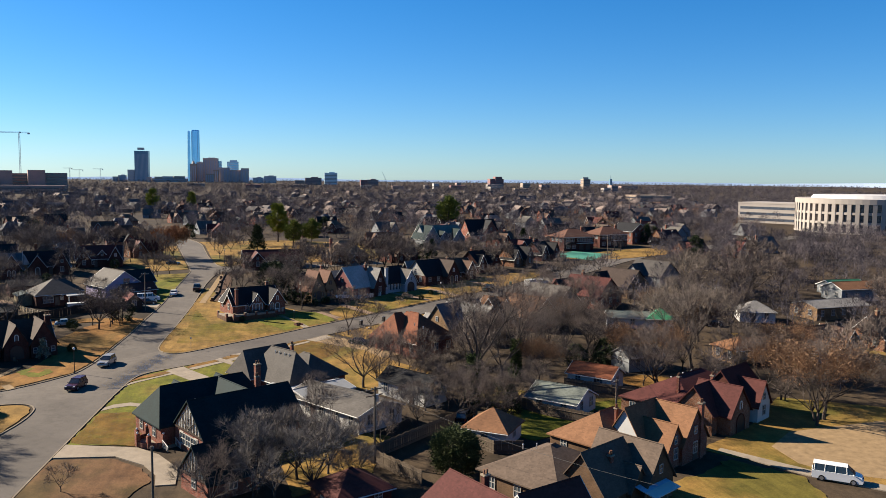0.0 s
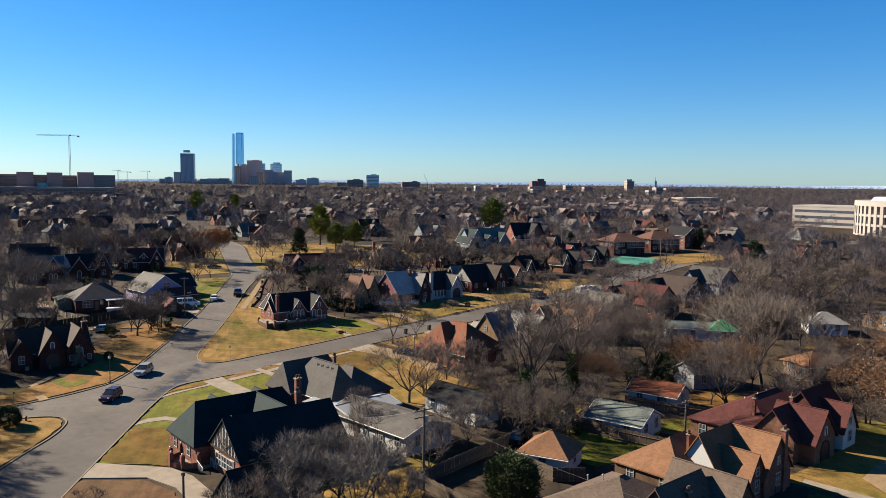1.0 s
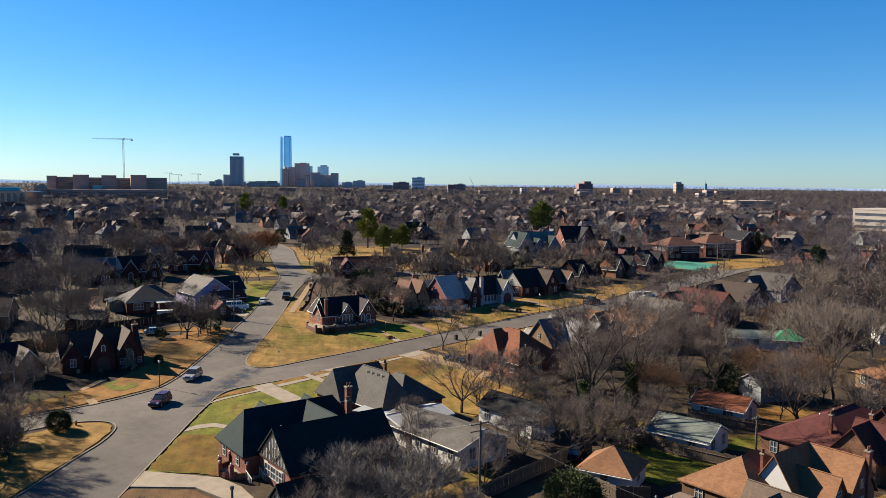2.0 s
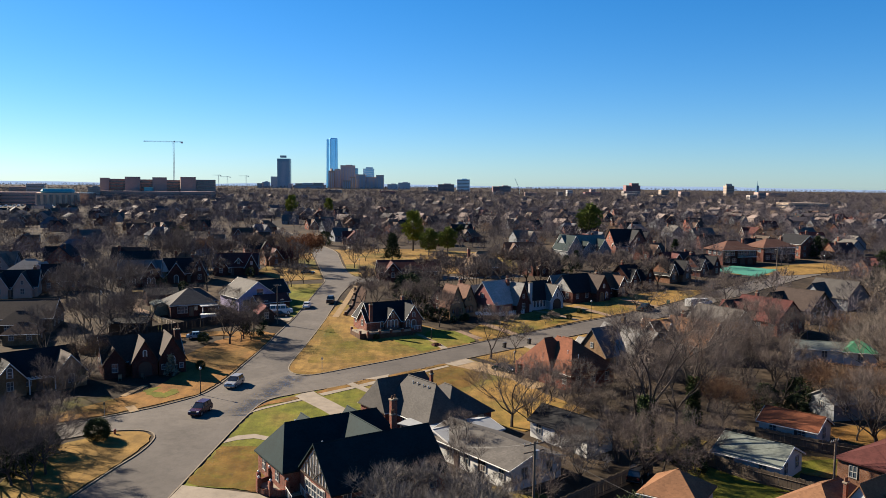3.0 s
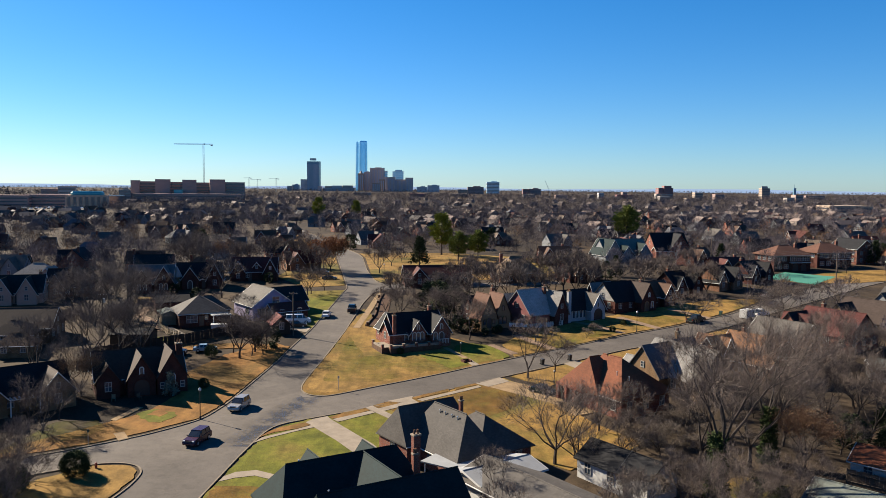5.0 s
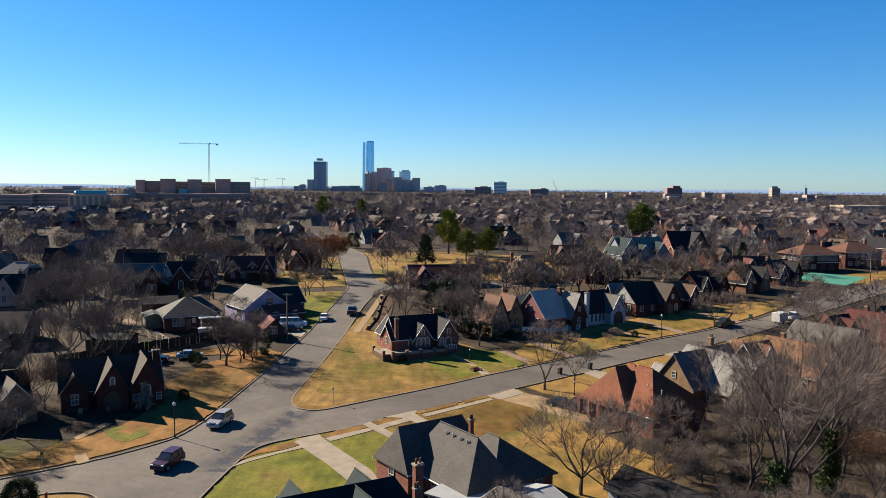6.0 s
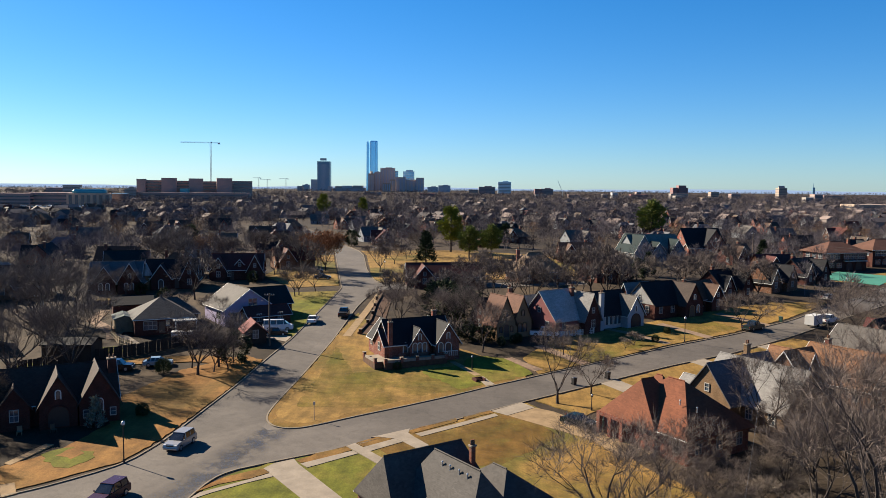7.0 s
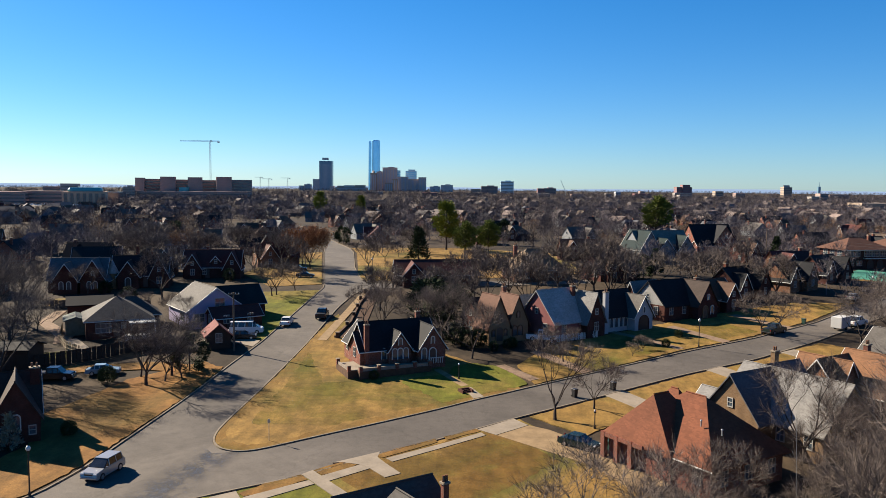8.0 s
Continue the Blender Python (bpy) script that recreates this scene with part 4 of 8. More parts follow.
        box(bm, wg["cx"] + dx if dy is None else dx, yy, 1.05, 1.0, 0.1, 2.1)
        box(bm, wg["cx"] + dx if dy is None else dx, yy - 0.03, 2.16, 1.2, 0.12, 0.12)
        part("door", bm, M["door"], e)
    return e


def vent(parent, x, y, z):
    bm = bmesh.new()
    cyl(bm, pose(x, y, z), 0.07, 0.07, 0.6, 8)
    cyl(bm, pose(x, y, z + 0.32), 0.12, 0.08, 0.1, 8)
    part("roof_vent", bm, M["metal"], parent)


W = wing
# corner house, teal roofs (ridges run with the side street)
a = house("tudor_house", 16.0, -52.0, 31, [
    W(0.55, -4.7, 15.0, 9.0, 2.9, "x", 4.1, trim=False), W(-0.5, 4.6, 16.6, 9.0, 2.9, "x", 4.1, hip=True, run=1.8, trim=False),
    W(1.9, 0.3, 9.0, 9.0, 2.8, "y", 4.15, trim=False), W(-1.9, 8.6, 4.6, 5.4, 2.7, "y", 3.1, trim=False), W(5.0, 8.6, 4.6, 5.4, 2.7, "y", 3.1, trim=False)],
    M["brick_red"], M["r_teal"], "red brick house with dark teal roofs and half-timbered gable", chimneys=((8.1, 3.9, 8.2, 0.85), (6.6, 1.4, 7.0, 0.5)), doors=((4.5, None),))
def half_timber(parent, x, yc, z0, hw, rise):
    """White gable panel in the plane x, facing -x, with dark upright and slanting timbers."""
    bm = bmesh.new()
    bm.faces.new([bm.verts.new(c) for c in ((x, yc - hw, z0), (x, yc + hw, z0), (x, yc, z0 + rise))])
    bmesh.ops.solidify(bm, geom=bm.faces[:], thickness=0.05)
    panel = part("gable_panel", bm, M["trim"], parent, "white half-timbered gable panel")
    for k in range(-4, 5):
        hh = rise * (1 - abs(k) / 5) * 0.9
        bm = bmesh.new()
        box(bm, x - 0.08, yc + k * hw / 5, z0 + hh / 2, 0.08, 0.11, max(hh, 0.3))
        part("timber", bm, M["timber"], panel)
    for sy in (-1, 1):
        bm = bmesh.new()
        beam(bm, (x - 0.1, yc, z0 + 0.3), (x - 0.1, yc + sy * hw * 0.5, z0 + rise * 0.42), 0.07, seg=4)
        part("brace", bm, M["timber"], panel)
    bm = bmesh.new()
    box(bm, x - 0.09, yc, z0, 0.12, hw * 2, 0.2)
    part("timber", bm, M["timber"], panel)


half_timber(a, -7.0, -4.7, 2.9, 4.2, 3.85)
for q in (-6.3, -4.7, -3.1):
    window(a, "double", -7.06, q, 1.6, -90)
# round brick porch with posts, small globes and pale steps
bm = bmesh.new()
cyl(bm, pose(-8.6, 2.4, -0.55), 2.7, 2.7, 1.3, 28)
te = part("terrace", bm, M["brick_red"], a, "round brick terrace")
bm = bmesh.new()
cyl(bm, pose(-8.6, 2.4, 0.12), 2.55, 2.55, 0.05, 28)
part("terrace_floor", bm, M["concrete"], te)
for k in range(14):
    an = radians(78 + k * 15.4)
    bm = bmesh.new()
    box(bm, -8.6 + 2.6 * math.cos(an), 2.4 + 2.6 * math.sin(an), 0.42, 0.26, 0.72, 0.62, rz=math.degrees(an))
    part("parapet", bm, M["brick_red"], te)
for k in range(5):
    an = radians(95 + k * 44)
    x_, y_ = -8.6 + 2.6 * math.cos(an), 2.4 + 2.6 * math.sin(an)
    bm = bmesh.new()
    box(bm, x_, y_, 0.9, 0.5, 0.5, 1.7)
    pp = part("porch_post", bm, M["brick_red"], a)
    bm = bmesh.new()
    bmesh.ops.create_uvsphere(bm, u_segments=8, v_segments=6, radius=0.17, matrix=pose(x_, y_, 1.9))
    part("globe", bm, M["globe"], pp)
for k in range(5):
    bm = bmesh.new()
    box(bm, -7.9, -0.35 - k * 0.36, -0.6 - k * 0.07, 1.7, 0.38, 1.4 - k * 0.16)
    part("step", bm, M["concrete"], a)
for sx in (-8.8, -7.0):
    for k in range(5):
        bm = bmesh.new()
        box(bm, sx, -0.4 - k * 0.42, 0.55 - k * 0.14, 0.06, 0.06, 1.0)
        part("railing", bm, M["trim"], a)
    bm = bmesh.new()
    beam(bm, (sx, -0.3, 1.06), (sx, -2.2, 0.5), 0.05)
    part("handrail", bm, M["trim"], a)
for q in ((-5.5, -4.9), (-5, 4.6)):
    vent(a, q[0], q[1] + 1.4, 6.6)

# garage of the corner house, white gable
ga = house("garage", 17.3, -71.8, 33, [W(0, 0, 6.5, 6.6, 2.4, "x", 3.4, wall=M["brick_red"], trim=False)], M["siding_white"], M["r_teal"], "garage with a steep teal roof and half-timbered gable", "garage", doors=())
half_timber(ga, -3.3, 0.0, 2.4, 3.1, 3.2)

b = house("brick_house", 25.4, -32.0, 36, [
    W(-0.7, 0.0, 6.2, 11.6, 2.9, "y", 4.4, hip=True, run=2.3), W(3.6, -0.8, 8.4, 10.4, 2.9, "y", 3.2, hip=True), W(-0.4, 5.8, 10.6, 6.8, 2.9, "x", 3.8, hip=True, run=0.8, over=0.3)],
    M["brick_red"], M["r_dgrey"], "brick house with a broad grey shingle roof and dark front wing", chimneys=((3.6, 3.4, 7.0, 0.5),), doors=((-2, 9.25),))
for q in (-2.4, -1.2, 0.2, 1.4):
    vent(b, -1.3, q, 6.75)
house("long_garage", 34.0, -46.5, -54, [W(0, 0, 17, 8.6, 2.6, "x", 1.3, over=0.5), W(-7.0, 0.6, 6.0, 9.5, 2.7, "y", 0.7, roof=M["flat_roof"])], M["siding_white"], M["r_grey"], "long low white outbuilding with a grey shallow roof", "garage", doors=((3, None), (-2, None)))

house("white_outbuilding", 46.0, -38.6, -54, [W(0, 0, 11.0, 5.2, 2.6, "x", 1.7, trim=False)], M["siding_white"], M["r_black"], "long white outbuilding with a dark roof under bare trees", "outbuilding", doors=((2.5, None),))
house("tan_shed", -60.5, 22.5, 12, [W(0, 0, 7.0, 5.0, 2.4, "x", 1.8, hip=True)], M["brick_tan"], M["r_brown"], "small tan shed with a brown hipped roof", "shed", doors=())
cp = base("carport", 27.4, -39.6, -33, label="flat white carport roof on posts between two houses", category="carport")
bm = bmesh.new()
box(bm, 0, 0, 2.75, 11.5, 4.8, 0.2, bevel=0.03)
part("roof", bm, M["flat_roof"], cp)
for sx in (-5.3, 0, 5.3):
    for sy in (-2.1, 2.1):
        bm = bmesh.new()
        box(bm, sx, sy, 1.15, 0.14, 0.14, 3.0)
        part("post", bm, M["trim"], cp)

# house on the corner plot across the side street
e = house("tudor_cottage", 17.1, 35.2, 26, [
    W(0, 0, 12.2, 7.6, 2.4, "x", 3.7), W(4.4, -1.4, 4.6, 9.0, 2.4, "y", 3.3, win=""), W(-0.8, -3.2, 3.7, 3.2, 2.3, "y", 2.6, win=""), W(-5.6, -1.0, 3.2, 5.4, 2.3, "x", 2.4),
    W(-4.0, 3.2, 5.0, 7.0, 2.4, "y", 3.0)],
    M["brick_red"], M["r_black"], "red brick cottage with black roofs and white-edged gables", chimneys=((-6.2, -3.9, 6.4, 0.75), (5.2, 2.4, 7.0, 0.8)), dz=0.8, doors=())
e.scale = (0.93, 0.93, 0.93)
for q in (-1.75, -0.8, 0.15):
    arched(e, "window", q, -4.86, 0.75)
arched(e, "slot", -0.8, -4.86, 3.0)
arched(e, "door", 4.4, -5.96, 0.05)
arched(e, "slot", 4.4, -5.96, 3.1)
arched(e, "window", -3.2, -3.87, 0.7)
arched(e, "window", 2.9, -5.96, 0.7)
bm = bmesh.new()
box(bm, -2.6, -5.8, -0.7, 12.0, 3.8, 1.2)
te = part("terrace", bm, M["stone"], e, "brown stone terrace")
bm = bmesh.new()
box(bm, -2.6, -5.8, -0.06, 11.8, 3.6, 0.1)
part("terrace_floor", bm, M["concrete"], te)
bm = bmesh.new()
box(bm, -8.6, -3.4, -0.7, 3.0, 6.2, 1.2)
te2 = part("terrace", bm, M["stone"], e)
bm = bmesh.new()
box(bm, -8.6, -3.4, -0.055, 2.8, 6.0, 0.1)
part("terrace_floor", bm, M["concrete"], te2)
for px_, py_ in ((-9.9, -6.3), (-8.4, -7.5), (-5.4, -7.5), (-2.4, -7.5), (0.6, -7.5), (3.2, -7.5), (-9.9, -0.6)):
    bm = bmesh.new()
    box(bm, px_, py_, 0.22, 0.5, 0.5, 0.9)
    pp = part("terrace_post", bm, M["brick_red"], e)
    bm = bmesh.new()
    box(bm, px_, py_, 0.71, 0.62, 0.62, 0.1)
    part("coping", bm, M["concrete"], pp)
for x0_, x1_ in ((-8.1, -5.7), (-5.1, -2.7), (-2.1, 0.3), (0.9, 2.9)):
    bm = bmesh.new()
    box(bm, (x0_ + x1_) / 2, -7.5, 0.12, x1_ - x0_, 0.22, 0.42)
    pp = part("parapet", bm, M["stone_pale"], e, "pale stone parapet")
    bm = bmesh.new()
    box(bm, (x0_ + x1_) / 2, -7.5, 0.37, x1_ - x0_, 0.34, 0.08)
    part("parapet_cap", bm, M["concrete"], pp)
bm = bmesh.new()
box(bm, -9.9, -3.4, 0.12, 0.22, 5.0, 0.42)
part("parapet", bm, M["stone_pale"], e, "pale stone parapet")
for k in range(7):
    bm = bmesh.new()
    box(bm, 3.3 + k * 0.4, -7.0, 0.5, 0.08, 0.08, 0.9)
    part("railing", bm, M["trim"], e)
bm = bmesh.new()
box(bm, 4.5, -7.0, 0.98, 2.7, 0.1, 0.1)
part("handrail", bm, M["trim"], e)

# the row along the street
# rear wing's dark brick and black roof have tree shade in their colours
f = house("twin_gable_house", 33.4, 52.2, 30, [W(0.4, 2.4, 7.8, 6.4, 2.8, "x", 3.6, trim=False, wall=M["brick_dark"], roof=M["r_black"]), W(-2.1, -2.0, 4.2, 5.4, 2.8, "y", 4.7, trim=False, win=""), W(2.1, -1.4, 4.1, 5.4, 2.8, "y", 4.5, trim=False, win="")],
    M["stucco"], M["r_rust"], "tan house with two steep matching front gables and brown roofs", chimneys=((3.4, 2.5, 8.2, 0.7),), dz=0.3, doors=())
arched(f, "stone_door", -2.1, -4.77, 0.05)
for q in (-3.3, -0.9):
    arched(f, "dark_slot", q, -4.77, 0.9)
for q in (1.4, 2.5):
    arched(f, "dark_window", q, -4.17, 0.6)
arched(f, "dark_slot", -2.1, -4.77, 3.7)
arched(f, "dark_slot", 2.1, -4.17, 3.7)
house("steep_roofed_house", 44.8, 55.2, 38, [W(-0.3, 0.5, 9.0, 9.0, 2.8, "x", 5.0, wall=M["siding_red"], roof=M["r_pale"], trim=False), W(3.8, -2.4, 4.4, 6.5, 2.8, "y", 4.6, wall=M["brick_dark"], roof=M["r_lgrey"], trim=False), W(-4.5, 5.5, 8.0, 5.0, 2.8, "x", 3.5, roof=M["r_lgrey"])],
    M["brick_dark"], M["r_blue"], "brick and faded red house with a steep slate blue roof", chimneys=((3.0, -0.5, 8.3, 0.8),), doors=((3.8, -5.7),), dz=0.2)
h_ = house("white_cottage", 54.6, 61.6, 34, [W(-0.5, 0, 11.0, 7.4, 2.8, "x", 4.0, win="", trim=False), W(4.0, -2.0, 4.6, 7.0, 2.7, "y", 3.4, roof=M["r_grey"], win=""), W(-5.6, 1.0, 4.0, 6.0, 2.6, "x", 3.0, roof=M["r_grey"])],
    M["brick_white"], M["r_black"], "white painted cottage with a black roof and arched doorway", chimneys=((-4.0, -3.8, 7.2, 0.9, M["brick_white"]),), doors=())
arched(h_, "porch", 4.0, -5.56, 0.05)
arched(h_, "slot", 4.0, -5.56, 3.2)
for q in (-2.4, -1.2, 0.0, 1.1):
    arched(h_, "window", q, -3.77, 0.7)
h_ = house("brick_cottage", 69.9, 73.2, 34, [W(-1, 0.5, 11.0, 8.4, 2.8, "x", 4.2, trim=False), W(3.4, -2.2, 5.6, 7.4, 2.7, "y", 4.2, roof=M["r_bark"], trim=False, win=""), W(-3.2, 5.0, 7.0, 4.0, 2.8, "x", 3.6, roof=M["r_lgrey"])],
    M["brick_dark"], M["r_black"], "dark brick cottage with black and grey-brown roofs", chimneys=((5.0, -1.5, 7.4, 0.8),), doors=())
bm = bmesh.new()
bm.faces.new([bm.verts.new(c) for c in ((-6.54, -3.7, 2.8), (-6.54, 4.7, 2.8), (-6.54, 0.5, 7.0))])
bmesh.ops.solidify(bm, geom=bm.faces[:], thickness=0.05)
part("gable_panel", bm, M["siding_white"], h_, "white boarded gable")
arched(h_, "stone_door", 2.6, -5.96, 0.05)
arched(h_, "window", 4.6, -5.96, 0.7)
arched(h_, "slot", 3.4, -5.96, 3.6)
house("brick_cottage", 79.2, 80.2, 34, [W(0, 0, 9.0, 7.0, 2.7, "x", 3.4), W(1.5, -2.5, 4.2, 5.0, 2.6, "y", 3.0), W(-3.4, 1.5, 3.6, 6.0, 2.6, "y", 2.8, wall=M["siding_white"])],
    M["brick_dark"], M["r_brown"], "small brown-roofed brick cottage with a white gable", doors=((1.5, -5.05),))
for x, y, rf, wl, lb in ((90, 95, "r_black", "brick_dark", "dark-roofed brick cottage beside the street"), (120.5, 121, "r_black", "brick_dark", "low dark brick house with steep black gables"), (105.5, 106.5, "r_black", "brick_orange", "black-roofed brick house with an orange gable")):
    house("brick_cottage", x, y, 38, [W(0, 0, 11, 8, 2.8, "x", 3.8, trim=False), W(2.8, -2.4, 4.8, 6.0, 2.7, "y", 3.6, trim=False), W(-3.6, -1.6, 4.0, 6.0, 2.6, "y", 3.0)], M[wl], M[rf], lb, chimneys=((-1.5, 2.0, 7.4, 0.8),))

# west of the main street
k_h = house("dark_tudor_house", -28.3, 1.2, 29, [W(0, 0.6, 14.0, 8.0, 2.8, "x", 3.7), W(-0.2, -2.6, 4.4, 6.0, 2.8, "y", 3.6, roof=M["r_bark"], trim=False, win=""), W(4.6, -2.4, 4.8, 7.0, 2.8, "y", 4.0, roof=M["r_bark"], trim=False, win=""), W(-5.2, -1.8, 3.6, 5.0, 2.6, "y", 2.4, trim=False)],
    M["brick_dark"], M["r_umber"], "dark red brick house with dim brown roofs and twin front gables", chimneys=((6.6, -0.6, 7.2, 1.0, M["brick_dark"]),), doors=())
arched(k_h, "porch", -0.2, -5.66, 0.05)
arched(k_h, "slot", -0.2, -5.66, 3.6)
arched(k_h, "window", 4.6, -5.96, 1.5)
for q in (3.0, 6.2):
    window(k_h, "small", q, -5.95, 1.4, 0)
house("dark_shed", -40.2, 29.6, 4, [W(0, 0, 8.0, 5.0, 3.0, "x", 0.7, trim=False, win="")], M["timber"], M["r_black"], "dark windowless shed behind a brick house", "shed", doors=())
bb = house("brick_bungalow", -43.5, -9.5, 42, [W(0, 0, 14, 8.0, 2.8, "x", 3.4, trim=False), W(4.6, -2.4, 5.2, 7.0, 2.7, "y", 3.0, roof=M["r_bark"]), W(-5.0, -2.0, 5.0, 7.0, 2.7, "y", 2.8)],
    M["brick_tan"], M["r_black"], "tan brick bungalow with a black roof and a slatted porch", doors=((0, None),))
for k in range(7):
    bm = bmesh.new()
    box(bm, -1.9 + 0.62 * k, -5.0, 2.55, 0.2, 2.2, 0.09)
    part("porch_slat", bm, M["trim"], bb, "white slat")
for sx in (-2.1, 2.0):
    bm = bmesh.new()
    box(bm, sx, -5.9, 1.2, 0.16, 0.16, 2.6)
    part("porch_post", bm, M["trim"], bb)
bm = bmesh.new()
box(bm, -0.05, -5.9, 2.46, 4.3, 0.14, 0.14)
part("porch_beam", bm, M["trim"], bb)
arched(bb, "window", -5.0, -5.56, 3.1)
l = house("hipped_bungalow", -34.0, 53.2, 27, [W(0, 0, 10.8, 11.0, 2.9, "x", 3.2, hip=True, win=""), W(2.6, 3.5, 9.0, 7.0, 2.8, "x", 2.6, hip=True, win=""), W(-6.8, 2.0, 3.4, 6.0, 2.4, "y", 0.5, trim=False, win="", wall=M["wood_pale"], roof=M["r_moss"])],
    M["brick_dark"], M["r_dgrey"], "brick bungalow with a hipped grey roof and a small porch", doors=((-0.5, None),))
window(l, "picture", -2.6, -5.56, 1.6, 0)
window(l, "small", 0.6, -5.56, 1.9, 0)
bm = bmesh.new()
box(bm, -2.6, -5.52, 1.6, 2.1, 0.06, 1.3)
part("blue_pane", bm, M["glass_blue"], l, "bright reflecting window")
bm = bmesh.new()
box(bm, 3.6, -6.9, 2.55, 4.4, 3.0, 0.2, bevel=0.03)
part("porch_roof", bm, M["flat_roof"], l, "pale flat porch roof")
for q in (1.7, 5.5):
    bm = bmesh.new()
    box(bm, q, -8.2, 1.1, 0.18, 0.18, 2.7)
    part("porch_post", bm, M["trim"], l)
bm = bmesh.new()
box(bm, 3.6, -6.9, 0.1, 4.4, 3.0, 0.5)
part("porch_floor", bm, M["concrete"], l)
lv = house("lavender_house", -21.0, 62.2, 37, [W(0, 0, 10.4, 11.7, 3.1, "y", 3.7, wall=M["siding_lav"], roof=M["r_grey"], win=""), W(7.0, 2.0, 8.4, 7.4, 3.0, "x", 3.0, roof=M["r_teal"]), W(2.6, -7.6, 9.0, 4.4, 2.0, "x", 1.5, roof=M["r_maroon"], wall=M["brick_dark"])],
    M["brick_dark"], M["r_tan"], "house with a lavender gable, grey roof and dark side wing", doors=((1.0, -9.85),))
window(lv, "double", 0.6, -5.9, 4.3, 0)
window(lv, "double", -3.2, -5.9, 1.7, 0)
window(lv, "double", -5.26, -2.5, 1.7, -90)
for zz in np.arange(3.2, 6.6, 0.28):
    bm = bmesh.new()
    box(bm, 0, -5.875, float(zz), 10.4 * (6.8 - float(zz)) / 3.7, 0.03, 0.24)
    part("clapboard", bm, M["siding_lav"], lv)
house("timber_shed", -13.3, 44.0, 24, [W(0, 0, 3.8, 5.4, 2.1, "y", 1.6, win="single", trim=False)], M["timber"], M["r_pink"], "small dark timber shed with a faded red roof", "shed", doors=())
g1 = house("gabled_house", -59.4, 93, 12, [W(-0.5, 0.8, 12, 8.4, 2.9, "x", 4.2), W(-2.4, -2.4, 5.0, 6.0, 2.8, "y", 3.6, win=""), W(3.4, -2.0, 5.4, 6.4, 2.8, "y", 4.4, win="")], M["brick_dark"], M["r_slate"], "dark brick house with blue-grey roofs and twin pale-edged gables", doors=())
for q in (2.6, 3.9):
    arched(g1, "window", q, -5.26, 0.8)
for q in (-3.2, -1.6):
    arched(g1, "window", q, -5.46, 0.8)
arched(g1, "slot", 3.4, -5.26, 3.7)
g2 = house("gabled_house", -48.5, 100, 12, [W(0, 0.5, 12.5, 8, 2.9, "x", 4.0), W(-2.2, -2.2, 4.6, 5.6, 2.8, "y", 3.2, win=""), W(4.6, -1.4, 4.2, 6.4, 2.8, "y", 4.3, roof=M["r_brown"])], M["brick_dark"], M["r_black"], "black-roofed brick house with white gable edges", chimneys=((2.2, 2.0, 7.9, 0.8),), doors=((1.4, -3.55),))
arched(g2, "door", -2.2, -5.06, 0.05)
bm = bmesh.new()
cyl(bm, pose(-6.0, -3.0, 1.5), 1.3, 1.3, 3.6, 8)
tw = part("turret", bm, M["stucco"], g2, "small pale corner turret")
bm = bmesh.new()
cyl(bm, pose(-6.0, -3.0, 4.9), 1.6, 0.05, 3.2, 8)
part("turret_roof", bm, M["r_pale"], tw)
g3 = house("gabled_house", -36, 115, 8, [W(0, 0.5, 14, 8, 2.9, "x", 3.8), W(-4.4, -2.0, 4.0, 5.6, 2.8, "y", 3.2), W(5.2, -1.8, 4.0, 6.0, 2.8, "y", 3.8), W(1.0, -1.6, 1.8, 3.2, 4.4, "y", 1.0, win="")], M["brick_dark"], M["r_maroon"], "brown-roofed brick house with a small dormer", chimneys=((-1.6, 1.4, 7.6, 0.7),), doors=((-1.0, None),))
window(g3, "small", 1.0, -3.25, 4.2, 0)
house("gabled_house", -88, 75, 15, [W(0, 0.5, 12, 8, 2.9, "x", 3.9), W(-3.2, -2.2, 4.4, 6.0, 2.8, "y", 3.6), W(2.6, -2.2, 4.6, 6.0, 2.8, "y", 3.8)], M["stucco_pink"], M["r_teal"], "tan house with twin gables and teal roofs", chimneys=((4.6, 2.0, 7.6, 0.8),))
house("gabled_house", -79.5, 85, 12, [W(0, 0.5, 11, 8, 2.9, "x", 4.2), W(-2.6, -2.2, 4.2, 6.0, 2.8, "y", 3.4)], M["brick_orange"], M["r_black"], "brick house with a black roof and white trim", doors=((2.0, None),))
house("dark_garage", -45.0, 66.0, 26, [W(0, 0, 8.0, 6.5, 2.5, "x", 1.3, trim=False, win="")], M["brick_dark"], M["r_black"], "low dark-roofed garage behind a bungalow", "garage", doors=())
house("hipped_house", -66.0, 36.0, 10, [W(0, 0, 13, 10, 3.0, "x", 3.4), W(0.5, -7, 8.0, 6.0, 2.6, "x", 2.2, hip=True, wall=M["brick_umber"])], M["brick_umber"], M["r_bark"], "brown brick house with a grey-brown gabled roof", doors=((0, None),))
house("pink_house", -95, 98, 8, [W(0, 0, 13, 10, 3.0, "x", 3.6, hip=True), W(5, -5, 6, 7, 3.2, "y", 2.8)], M["stucco_pink"], M["r_lgrey"], "pinkish stucco house with pale hipped roofs", doors=((0, None),))
house("teal_roofed_house", -72, 128, 20, [W(0, 0, 12, 9, 2.8, "x", 3.2)], M["brick_dark"], M["r_teal"], "house with a plain teal roof among bare trees", doors=((0, None),))

